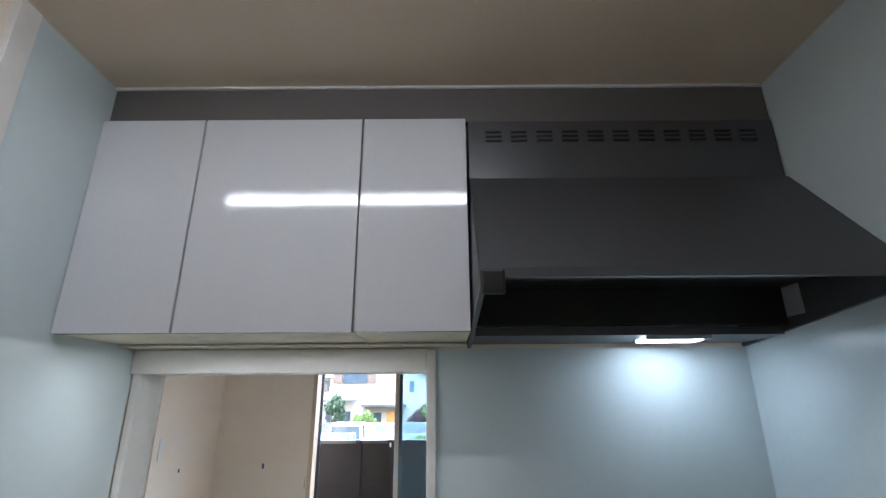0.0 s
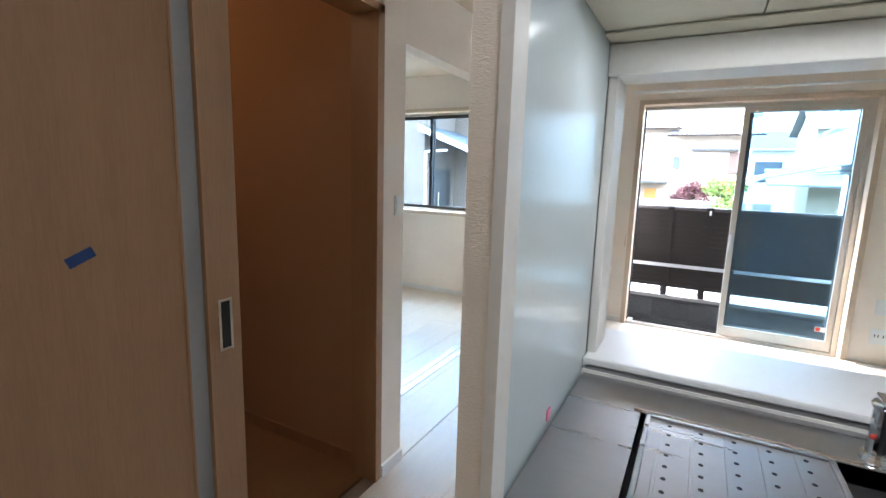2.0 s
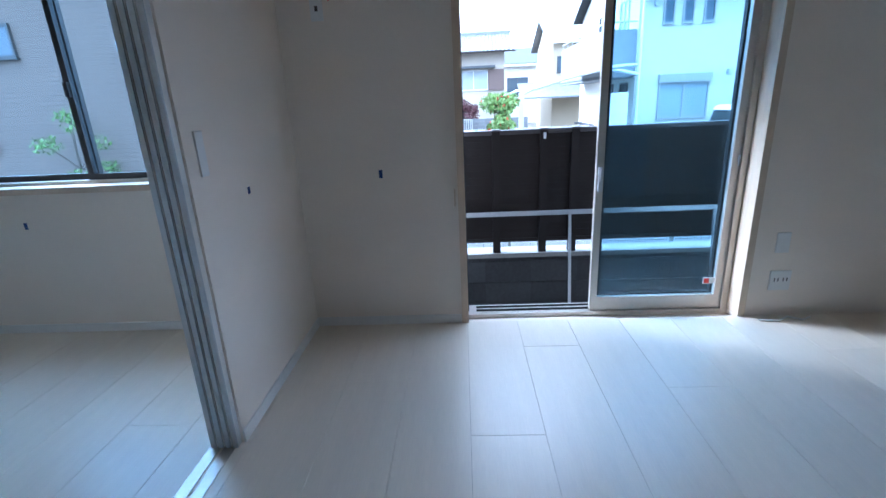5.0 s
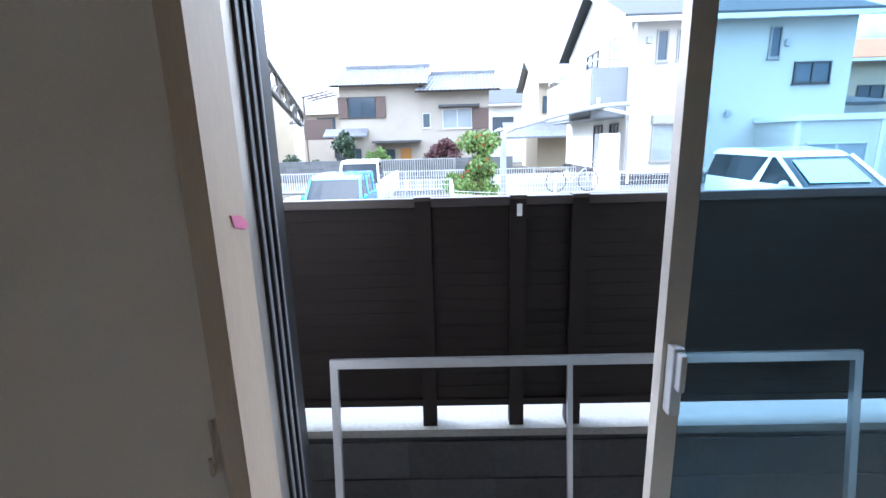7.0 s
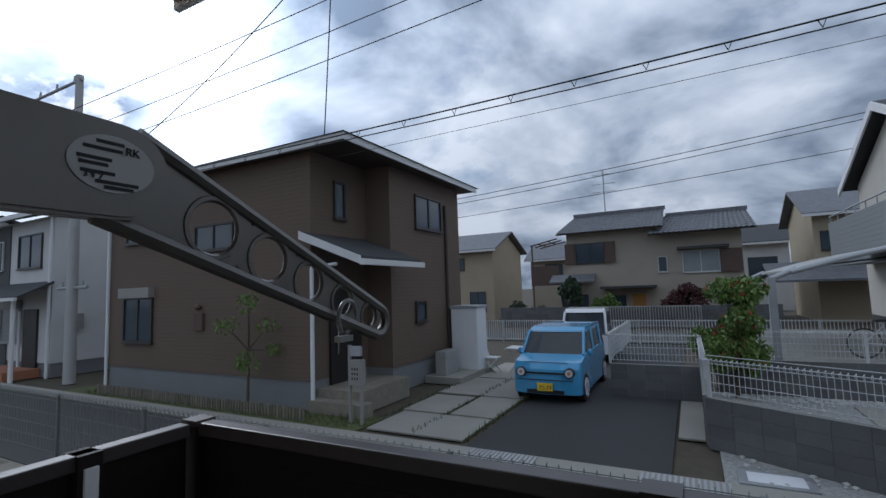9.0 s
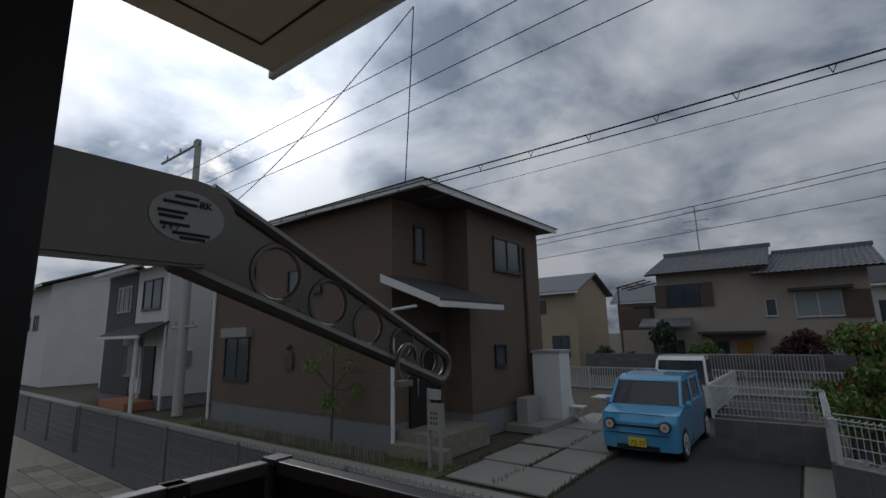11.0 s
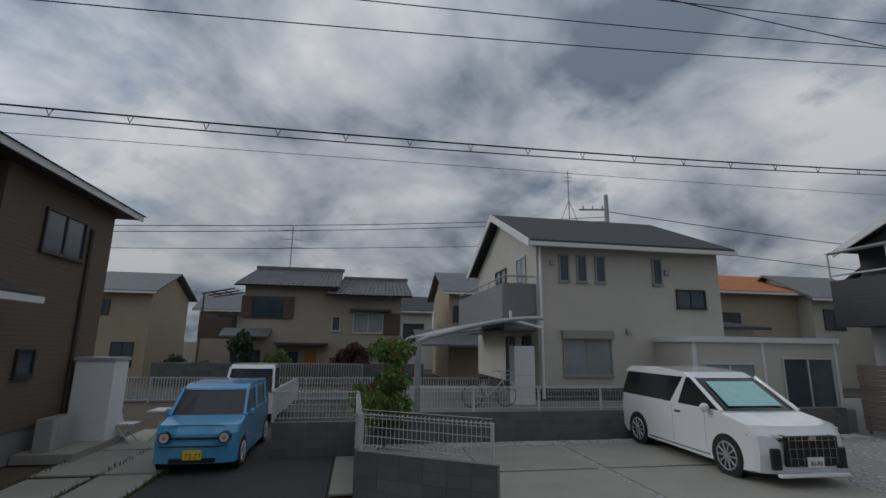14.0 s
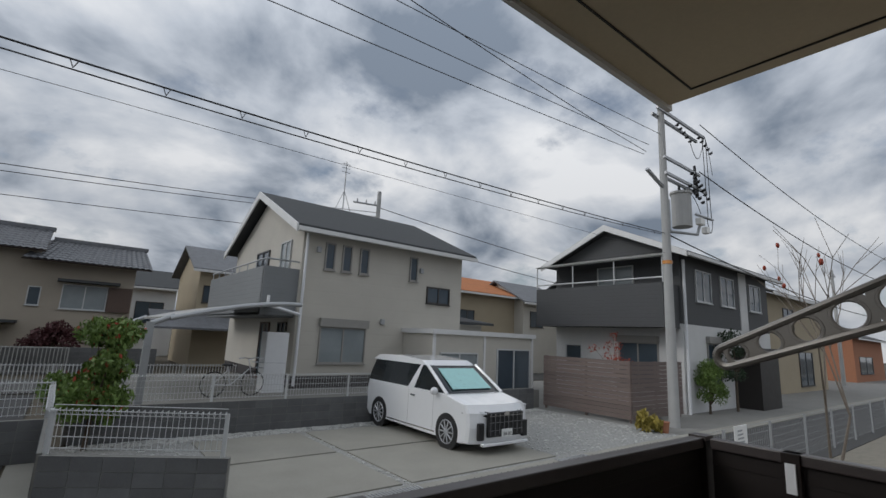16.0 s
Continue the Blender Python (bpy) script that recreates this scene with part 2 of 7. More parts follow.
mat("paving", (0.18, 0.163, 0.13), 0.9, var=0.45, scale=7, bump=0.4, bscale=50, rand=0.3)
mat("soil", (0.075, 0.062, 0.042), 1.0, var=0.4, scale=4, bump=0.8, bscale=40)
mat("grass", (0.085, 0.10, 0.035), 0.95, var=0.5, scale=6, bump=0.6, bscale=60)
mat("leaf_green", (0.12, 0.19, 0.04), 0.6, var=0.5, scale=3, fine=18)
mat("leaf_dark", (0.03, 0.055, 0.025), 0.65, var=0.5, scale=3, fine=18)
mat("leaf_red", (0.36, 0.06, 0.03), 0.65, var=0.5, scale=3, fine=18)
mat("leaf_maroon", (0.07, 0.02, 0.022), 0.65, var=0.4, scale=3, fine=18)
mat("leaf_yellow", (0.30, 0.24, 0.05), 0.65, var=0.4, scale=3, fine=18)
mat("bark", (0.10, 0.075, 0.055), 0.95, var=0.35, scale=9, bump=0.8, bscale=40)
mat("twig", (0.20, 0.17, 0.14), 0.9, var=0.3, scale=9)
siding("brown_siding", (0.142, 0.102, 0.077), 0.75, 0.10, 0.5)
siding("brown_lower_siding", (0.150, 0.118, 0.092), 0.75, 0.075, 0.7)
siding("cream_siding", (0.50, 0.475, 0.42), 0.8, 0.455, 0.25)
siding("white_siding", (0.62, 0.62, 0.61), 0.8, 0.3, 0.3)
siding("dark_siding", (0.075, 0.077, 0.08), 0.7, 0.15, 0.4)
siding("grey_panel", (0.20, 0.21, 0.215), 0.7, 0.15, 0.5)
mat("tan_stucco", (0.37, 0.325, 0.265), 0.95, var=0.14, scale=0.8, bump=0.5, bscale=60)
mat("yellow_stucco", (0.39, 0.33, 0.235), 0.95, var=0.1, scale=0.8)
mat("plinth", (0.20, 0.205, 0.21), 0.9, var=0.12, scale=1.5)
mat("dark_plinth", (0.06, 0.055, 0.055), 0.9, var=0.12, scale=1.5)
mat("roof_tile", (0.135, 0.14, 0.15), 0.55, var=0.4, scale=2.5, fine=11, bump=0.3)
mat("roof_slate", (0.05, 0.053, 0.055), 0.8, var=0.25, scale=1.3, bump=0.4, bscale=14, stretch=(0.4, 2, 2))
mat("roof_orange", (0.42, 0.15, 0.05), 0.8, var=0.3, scale=2, fine=9)
mat("fascia_white", (0.68, 0.68, 0.67), 0.5, var=0.08, scale=3)
mat("gutter_brown", (0.06, 0.045, 0.038), 0.5, var=0.1)
mat("pipe_white", (0.72, 0.73, 0.74), 0.45, var=0.05)
mat("window_pane", (0.055, 0.075, 0.095), 0.08, var=0.25, scale=1.2)
mat("window_pane_pale", (0.25, 0.28, 0.29), 0.12, var=0.25, scale=1.2)
mat("window_frame_dark", (0.05, 0.047, 0.045), 0.4, metal=0.3, var=0.08)
mat("shutter_brown", (0.10, 0.065, 0.05), 0.6, var=0.12)
mat("shutter_grey", (0.28, 0.27, 0.25), 0.5, var=0.08)
mat("door_dark", (0.022, 0.018, 0.016), 0.5, var=0.15, scale=3)
mat("door_orange", (0.40, 0.19, 0.04), 0.6, var=0.1)
mat("fence_white", (0.52, 0.53, 0.53), 0.45, var=0.06)
mat("mesh_green", (0.16, 0.17, 0.16), 0.5, metal=0.4, var=0.1)
mat("galvanised", (0.40, 0.41, 0.42), 0.5, metal=0.6, var=0.15, scale=3)
mat("pole_concrete", (0.40, 0.40, 0.39), 0.85, var=0.12, scale=3)
mat("wire_black", (0.02, 0.02, 0.022), 0.6)
mat("arm_grey", (0.22, 0.205, 0.185), 0.35, metal=0.5, var=0.06, scale=4)
mat("soffit_beige", (0.62, 0.53, 0.38), 0.8, var=0.06, scale=2)
mat("car_blue", (0.075, 0.34, 0.60), 0.22, var=0.02, coat=0.8)
mat("car_white", (0.78, 0.79, 0.80), 0.18, var=0.02, coat=0.9)
mat("car_glass", (0.02, 0.025, 0.028), 0.05, var=0.1)
mat("car_black", (0.015, 0.015, 0.016), 0.35, var=0.1)
mat("tyre", (0.025, 0.025, 0.025), 0.85, var=0.15)
mat("lamp_lens", (0.55, 0.57, 0.60), 0.08, var=0.1, coat=0.8)
mat("lamp_amber", (0.60, 0.25, 0.06), 0.15, var=0.1)
mat("plate_yellow", (0.75, 0.52, 0.03), 0.5)
mat("plate_white", (0.75, 0.76, 0.75), 0.5)
mat("sunshade", (0.35, 0.62, 0.60), 0.3, metal=0.3)
mat("wood_slat", (0.17, 0.13, 0.115), 0.75, var=0.2, scale=5, bscale=40, stretch=(0.5, 0.5, 8), rand=0.25)
mat("terracotta", (0.36, 0.16, 0.09), 0.9, var=0.15)
mat("polycarb", (0.33, 0.33, 0.31), 0.3, var=0.1)
glassy("clear_glass", (0.90, 0.95, 0.96))
glassy("tinted_glass", (0.72, 0.85, 0.94))
glow("lamp_glow", (0.85, 0.95, 1.0), 1.2)
glow("tube_glow", (1.0, 0.97, 0.92), 0.8)

# ---- helpers ----


def bm_box(bm, x0, x1, y0, y1, z0, z1, bevel=0.0):
    r = bmesh.ops.create_cube(bm, size=1.0)
    c = ((x0 + x1) / 2, (y0 + y1) / 2, (z0 + z1) / 2)
    d = (abs(x1 - x0), abs(y1 - y0), abs(z1 - z0))
    for v in r["verts"]:
        v.co = Vector((c[0] + v.co.x * d[0], c[1] + v.co.y * d[1], c[2] + v.co.z * d[2]))
    if bevel:
        es = {e for v in r["verts"] for e in v.link_edges}
        bmesh.ops.bevel(bm, geom=list(es), offset=min(bevel, min(d) * 0.45), segments=2, affect='EDGES', profile=0.6)


def bm_rod(bm, a, b, r, r2=None, seg=10):
    a, b = Vector(a), Vector(b)
    d = b - a
    m = Matrix.Translation((a + b) / 2) @ d.to_track_quat('Z', 'Y').to_matrix().to_4x4()
    bmesh.ops.create_cone(bm, cap_ends=True, segments=seg, radius1=r, radius2=r if r2 is None else r2, depth=d.length, matrix=m)


def bm_ball(bm, c, r, sx=1, sy=1, sz=1, seg=14, rot=None):
    m = Matrix.Translation(c) @ (rot or Matrix.Identity(4)) @ Matrix.Diagonal((sx, sy, sz, 1))
    bmesh.ops.create_uvsphere(bm, u_segments=seg, v_segments=max(6, seg // 2 + 2), radius=r, matrix=m)


def bm_poly(bm, pts, depth):
    """A flat outline given as points, thickened by the vector depth."""
    vs = [bm.verts.new(p) for p in pts]
    f = bm.faces.new(vs)
    r = bmesh.ops.extrude_face_region(bm, geom=[f])
    bmesh.ops.translate(bm, vec=depth, verts=[g for g in r["geom"] if isinstance(g, bmesh.types.BMVert)])
    bmesh.ops.recalc_face_normals(bm, faces=bm.faces)


def part(name, bm, material, parent=None, label="", smooth=False):
    me = bpy.data.meshes.new(name)
    if smooth:
        for f in bm.faces:
            f.smooth = True
    bm.to_mesh(me)
    bm.free()
    me.materials.append(M[material])
    ob = new(name, me)
    if parent is not None:
        ob.parent = parent
        ob.matrix_parent_inverse = parent.matrix_world.inverted() if parent.type == 'MESH' else Matrix.Identity(4)
    if label:
        tagged(ob, label)
    return ob


def thing(name, label, category, at=(0, 0, 0), group="", kind="", rz=0):
    ob = new(name)
    ob.empty_display_size = 0.1
    ob.matrix_basis = pose(*at, 0, 0, rz)
    return tagged(ob, label, category, group, kind)


def box_part(name, b, material, parent=None, label="", bevel=0.0):
    bm = bmesh.new()
    bm_box(bm, *b, bevel)
    return part(name, bm, material, parent, label)


def boxes_part(name, bs, material, parent=None, label="", bevel=0.0):
    bm = bmesh.new()
    for b in bs:
        bm_box(bm, *b, bevel)
    return part(name, bm, material, parent, label)


def rods_part(name, rods, material, parent=None, label="", seg=8):
    bm = bmesh.new()
    for a, b, r in rods:
        bm_rod(bm, a, b, r, seg=seg)
    return part(name, bm, material, parent, label)


def setting(name, b, material, label, category):
    return tagged(box_part(name, b, material), label, category, kind="structure")


def setting_boxes(name, bs, material, label, category, bevel=0.0):
    return tagged(boxes_part(name, bs, material, bevel=bevel), label, category, kind="structure")


def wire(name, pts, r, material, label, category="cable", parent=None, kind="", group=""):
    cu = bpy.data.curves.new(name, 'CURVE')
    cu.dimensions, cu.bevel_depth, cu.bevel_resolution = '3D', r, 1
    sp = cu.splines.new('POLY')
    sp.points.add(len(pts) - 1)
    for p, q in zip(sp.points, pts):
        p.co = (*q, 1)
    cu.materials.append(M[material])
    ob = new(name, cu)
    if parent is not None:
        ob.parent = parent
        if label:
            tagged(ob, label)
    else:
        tagged(ob, label, category, group, kind)
    return ob


def sag(a, b, drop, n=14):
    a, b = Vector(a), Vector(b)
    return [tuple(a.lerp(b, i / n) - Vector((0, 0, drop * 4 * (i / n) * (1 - i / n)))) for i in range(n + 1)]


def words(name, text, size, m, material, parent=None):
    cu = bpy.data.curves.new(name, 'FONT')
    cu.body, cu.size, cu.align_x, cu.align_y, cu.extrude = text, size, 'CENTER', 'CENTER', 0.001
    cu.materials.append(M[material])
    ob = new(name, cu)
    if parent is not None:
        ob.parent = parent
    ob.matrix_basis = m
    return ob

# ---- the house: structure ----
YW, YO, CEIL = 4.88, 5.10, 2.40
setting_boxes("wall_window", [(-1.30, 0.34, YW, YO, 2.0, 2.9), (-2.75, -1.30, YW, YO, -0.5, 2.9), (0.34, 2.4, YW, YO, -0.5, 2.9), (-1.30, 0.34, YW, YO, -0.5, -0.03),
              (-4.29, -2.75, YW, YO, -0.5, 0.92), (-4.29, -2.75, YW, YO, 2.02, 2.9), (-4.8, -4.29, YW, YO, -0.5, 2.9)], "wallpaper", "cream papered outer wall with window openings", "wall")
setting("wall_kitchen_back_upper", (-0.985, 1.08, 1.53, 1.65, 1.66, CEIL), "wallpaper", "cream papered wall above the serving hatch", "wall")
setting("wall_kitchen_back", (-0.034, 1.08, 1.53, 1.65, 0, 1.66), "kitchen_panel", "glossy pale grey kitchen wall panel", "wall")
setting("wall_hatch_head", (-0.985, -0.035, 1.53, 1.65, 1.59, 1.66), "white_trim", "off-white head of the serving hatch", "wall")
setting("wall_hatch_base", (-0.985, -0.035, 1.53, 1.65, 0, 0.862), "wallpaper", "papered wall under the serving hatch", "wall")
setting("wall_partition", (-1.034, -0.988, 0.875, 1.65, 0, CEIL), "wallpaper", "cream papered end wall of the kitchen", "wall")
setting("wall_partition_panel", (-0.987, -0.979, 0.925, 1.528, 0, CEIL), "kitchen_panel", "glossy pale blue-grey kitchen side panel", "wall panel")
setting("trim_partition", (-0.992, -0.974, 0.871, 0.925, 0, CEIL), "white_trim", "off-white edge strip of the kitchen panel", "trim")
setting("wall_kitchen_east", (0.955, 1.08, -1.6, 1.53, 0, CEIL), "kitchen_panel", "glossy pale grey kitchen side panel", "wall")
setting("wall_kitchen_south", (-1.9, 1.08, -1.72, -1.6, 0, CEIL), "wallpaper", "cream papered wall behind the kitchen", "wall")
setting("wall_living_east", (2.25, 2.4, 1.65, YW, 0, CEIL), "wallpaper", "cream papered living room side wall", "wall")
setting("wall_living_south", (1.08, 2.4, 1.53, 1.65, 0, CEIL), "wallpaper", "cream papered living room wall", "wall")
setting_boxes("wall_hall_side", [(-2.0, -1.88, -1.72, 0.25, 0, CEIL), (-2.0, -1.88, 0.25, 1.80, 1.965, CEIL), (-2.0, -1.88, 1.84, 2.0, 0, CEIL)], "wallpaper", "cream papered wall round the hall doorway", "wall")
setting("wall_bedroom_south", (-4.8, -2.0, 1.90, 2.0, 0, CEIL), "wallpaper", "cream papered bedroom wall", "wall")
setting("wall_hall_north", (-3.6, -2.0, 1.86, 1.898, 0, CEIL), "hall_paper_lamplit", "hall wall with warm lamp light in its tan colour", "wall")
setting("wall_hall_west", (-3.72, -3.6, -1.7, 1.9, 0, CEIL), "hall_paper_lamplit", "hall end wall, warm lamp light in its tan colour", "wall")
setting("wall_hall_south", (-3.6, -2.0, -1.82, -1.7, 0, CEIL), "hall_paper_lamplit", "hall side wall, warm lamp light in its tan colour", "wall")
setting("wall_bedroom_west", (-4.8, -4.68, 2.0, YW, 0, CEIL), "wallpaper", "cream papered bedroom side wall", "wall")
setting("wall_stub", (-2.32, -2.20, 3.83, YW, 0, CEIL), "wallpaper", "cream papered wall stub beside the sliding doors", "wall")
setting("wall_bedroom_head", (-2.32, -2.20, 2.0, 3.83, 2.02, CEIL), "wallpaper", "papered wall above the bedroom opening", "wall")
setting("ceiling", (-4.8, 2.4, -1.72, YW, CEIL, CEIL + 0.12), "ceiling_paper", "beige papered ceiling", "ceiling")
setting("subfloor", (-4.8, 2.4, -1.82, YW, -0.15, -0.014), "floor_gap", "dark underside of the floor boards", "floor")
setting("hall_floor", (-3.6, -1.95, -1.7, 1.86, -0.013, 0.0), "hall_board_lamplit", "brown hall floor boards with warm light in their colour", "floor")
setting("hall_skirting", (-3.6, -2.0, 1.848, 1.86, 0, 0.06), "door_frame_wood", "brown hall skirting board", "baseboard")
setting("baseboard_window_wall", (-2.2, -1.304, YW - 0.008, YW, 0, 0.055), "white_trim", "low off-white skirting board", "baseboard")
setting("baseboard_stub", (-2.2, -2.192, 3.83, YW - 0.01, 0, 0.055), "white_trim", "low off-white skirting board", "baseboard")
setting("baseboard_bedroom", (-4.68, -2.33, YW - 0.008, YW, 0, 0.055), "white_trim", "low off-white skirting board", "baseboard")
setting("baseboard_hall_end", (-1.88, -1.868, 1.845, 2.0, 0, 0.055), "white_trim", "short off-white skirting board", "baseboard")
setting_boxes("sliding_track", [(-2.33, -2.285, 2.0, 3.80, -0.012, 0.004), (-2.27, -2.225, 2.0, 3.80, -0.012, 0.004)], "aluminium", "pale double floor track of the bedroom doors", "track")

# window linings
for nm, b in (("window_lining_a", (-1.302, -1.262, YW - 0.015, 4.985, 0.0, 2.035)), ("window_lining_b", (0.336, 0.375, YW - 0.015, 4.985, 0.0, 2.035)), ("window_lining_c", (-1.262, 0.336, YW - 0.015, 4.985, 1.996, 2.035)),
              ("bedroom_lining_a", (-4.325, -4.286, YW - 0.015, 4.985, 0.89, 2.05)), ("bedroom_lining_b", (-2.754, -2.715, YW - 0.015, 4.985, 0.89, 2.05)), ("bedroom_lining_c", (-4.286, -2.754, YW - 0.015, 4.985, 2.012, 2.05)), ("bedroom_sill", (-4.286, -2.754, YW - 0.02, 4.985, 0.89, 0.926))):
    setting(nm, b, "pale_wood_trim", "pale wood window lining", "trim")
# hall doorway frame
for nm, b in (("door_jamb", (-2.005, -1.872, 1.80, 1.84, 0, 1.965)), ("door_lintel", (-2.005, -1.872, 0.25, 1.84, 1.94, 1.968))):
    setting(nm, b, "door_frame_wood", "dark brown wooden door frame", "trim")
# hatch frame
setting_boxes("hatch_frame", [(-0.058, -0.030, 1.515, 1.665, 0.885, 1.66), (-0.978, -0.0585, 1.516, 1.53, 1.588, 1.661), (-0.978, -0.955, 1.532, 1.665, 0.885, 1.59)], "white_trim", "off-white frame of the serving hatch", "trim", 0.004)
setting("hatch_beam", (-0.978, 0.066, 1.44, 1.5285, 1.664, 1.668), "cabinet_carcass", "cream filler under the wall cabinets", "trim")
ledge = thing("serving_ledge", "white laminate ledge of the kitchen serving hatch", "ledge", (-0.5, 1.6, 0.862))
box_part("top", (-0.478, 0.468, -0.115, 0.17, 0.0, 0.026), "ledge_white", ledge, bevel=0.006)
box_part("front_strip", (-0.478, 0.468, -0.118, -0.110, -0.03, -0.004), "white_trim", ledge)

# floor boards
W, L = 0.303, 1.818


def board_mesh(w, l):
    bm = bmesh.new()
    bm_box(bm, 0.0005, w - 0.0005, 0.0005, l - 0.0005, -0.0135, 0.0)
    es = [e for e in bm.edges if all(v.co.z > -0.001 for v in e.verts)]
    bmesh.ops.bevel(bm, geom=es, offset=0.0007, segments=1, affect='EDGES')
    me = bpy.data.meshes.new("floor_board")
    bm.to_mesh(me)
    bm.free()
    me.materials.append(M["floor_board"])
    return me


floor_ob = thing("floor", "pale whitewashed wooden plank floor", "floor", kind="structure")
cache = {}
for i in range(-12, 12):
    x0, x1 = -1.27 + i * W, -1.27 + (i + 1) * W
    y = -1.6 - ((i * 0.61) % 1.0) * L
    while y < YW:
        ya, yb = max(y, -1.6), min(y + L, YW)
        xa, xb = max(x0, -4.68), min(x1, 2.25)
        y += L
        spans = [(xa, xb, ya, yb)]
        if ya < 2.0 and xa < -1.88:
            spans = [(-1.88, xb, ya, yb), (xa, min(xb, -1.8805), max(ya, 2.0), yb)]
        for xa, xb, ya, yb in spans:
            if xb - xa < 0.01 or yb - ya < 0.02:
                continue
            k = (round(xb - xa, 3), round(yb - ya, 3))
            if k not in cache:
                cache[k] = board_mesh(*k)
            o = new("floor_board", cache[k])
            o.parent, o.location = floor_ob, (xa, ya, 0)

# ---- windows of the house ----


def sash(parent, x0, x1, y, z0, z1, w, mname, glass, bottom=None):
    boxes_part("sash_frame", [(x0, x0 + w, y - 0.016, y + 0.016, z0, z1), (x1 - w, x1, y - 0.016, y + 0.016, z0, z1), (x0 + w, x1 - w, y - 0.016, y + 0.016, z1 - w, z1), (x0 + w, x1 - w, y - 0.016, y + 0.016, z0, z0 + (bottom or w))], mname, parent)
    p = box_part("pane", (x0 + w, x1 - w, y - 0.004, y + 0.004, z0 + (bottom or w), z1 - w), glass, parent)
    p.visible_shadow = False


win = thing("window_1", "open aluminium sliding terrace window, one half clear", "window", (0, 0, 0), kind="structure")
boxes_part("window_frame", [(-1.302, -1.264, 4.986, 5.13, -0.03, 2.0), (0.30, 0.34, 4.986, 5.13, -0.03, 2.0), (-1.264, 0.30, 4.986, 5.13, 1.965, 2.0), (-1.264, 0.30, 4.986, 5.13, -0.03, -0.004)], "aluminium", win)
boxes_part("outer_channel", [(-1.310, -1.274, 5.13, 5.205, -0.05, 2.02), (0.312, 0.344, 5.13, 5.165, -0.05, 2.02), (-1.274, 0.312, 5.13, 5.165, 1.99, 2.02)], "dark_frame", win, "dark rubber-edged outer channel")
for yy in (5.03, 5.065, 5.10):
    box_part("jamb_rib", (-1.264, -1.257, yy, yy + 0.006, 0.0, 1.96), "dark_frame", win)
    box_part("jamb_groove", (-1.264, -1.2615, yy + 0.010, yy + 0.024, 0.0, 1.96), "plastic_grey", win)
boxes_part("floor_rail", [(-1.21, 0.30, 5.035, 5.041, -0.004, 0.008), (-1.21, 0.30, 5.085, 5.091, -0.004, 0.008)], "dark_frame", win)
sash(win, -0.50, 0.30, 5.02, 0.0, 1.965, 0.042, "aluminium", "tinted_glass", 0.085)
sash(win, -0.47, 0.30, 5.075, 0.0, 1.965, 0.042, "dark_frame", "clear_glass", 0.085)
hd = box_part("window_latch", (-0.492, -0.470, 4.975, 5.004, 0.76, 0.90), "silver_frame", win, "grey metal crescent latch", 0.004)
box_part("latch_lever", (-0.487, -0.475, 4.955, 4.975, 0.82, 0.895), "silver_frame", hd, "", 0.004)
box_part("warning_sticker", (0.18, 0.25, 5.0, 5.003, 0.16, 0.20), "paper_white", win, "small white and red warning sticker")
box_part("sticker_print", (0.185, 0.215, 4.997, 5.0, 0.165, 0.195), "red_print", win)
rods_part("finger_pull", [((0.29, 4.99, 0.94), (0.29, 4.99, 0.88), 0.006)], "silver_frame", win)
wb = thing("window_2", "aluminium bedroom sliding window with two panes", "window", kind="structure")
boxes_part("window_frame", [(-4.29, -4.26, 4.985, 5.15, 0.92, 2.02), (-2.78, -2.75, 4.985, 5.15, 0.92, 2.02), (-4.26, -2.78, 4.985, 5.15, 1.99, 2.02), (-4.26, -2.78, 4.985, 5.15, 0.92, 0.945)], "aluminium", wb)
sash(wb, -4.26, -3.48, 5.06, 0.945, 1.99, 0.035, "window_frame_dark", "tinted_glass")
sash(wb, -3.52, -2.78, 5.02, 0.945, 1.99, 0.035, "window_frame_dark", "tinted_glass")
box_part("window_latch", (-3.515, -3.49, 4.985, 5.004, 1.42, 1.50), "dark_frame", wb)
box_part("sticker", (-2.86, -2.825, 5.0, 5.003, 1.0, 1.04), "red_print", wb, "small red sticker")

# ---- sliding doors ----
sd = thing("sliding_door", "tan wooden sliding door with slim frosted slit", "door", (-1.836, 0.603, 0.0))
boxes_part("leaf", [(-0.018, 0.018, -0.42, 0.358, 0.006, 1.955), (-0.018, 0.018, 0.415, 0.51, 0.006, 1.955), (-0.018, 0.018, 0.358, 0.415, 0.006, 0.20), (-0.018, 0.018, 0.358, 0.415, 1.80, 1.955)], "door_wood", sd, bevel=0.002)
box_part("slit_glass", (-0.010, 0.002, 0.358, 0.415, 0.2, 1.8), "plastic_grey", sd, "grey frosted glass slit")
boxes_part("slit_bead", [(0.012, 0.021, 0.354, 0.360, 0.2, 1.8), (0.012, 0.021, 0.413, 0.419, 0.2, 1.8)], "door_frame_wood", sd)
h = boxes_part("recessed_handle", [(0.017, 0.022, 0.442, 0.449, 0.867, 1.007), (0.017, 0.022, 0.475, 0.482, 0.867, 1.007), (0.017, 0.022, 0.449, 0.475, 0.867, 0.874), (0.017, 0.022, 0.449, 0.475, 1.000, 1.007)], "chrome", sd, "chrome recessed finger pull")
box_part("recess", (0.0182, 0.0192, 0.449, 0.475, 0.874, 1.000), "black_hole", h)
bm = bmesh.new(); bm_box(bm, -0.0005, 0.0005, -0.026, 0.026, -0.011, 0.011); bm.transform(Matrix.Translation((-1.8172, 0.752, 1.160)) @ Matrix.Rotation(radians(24), 4, 'X'))
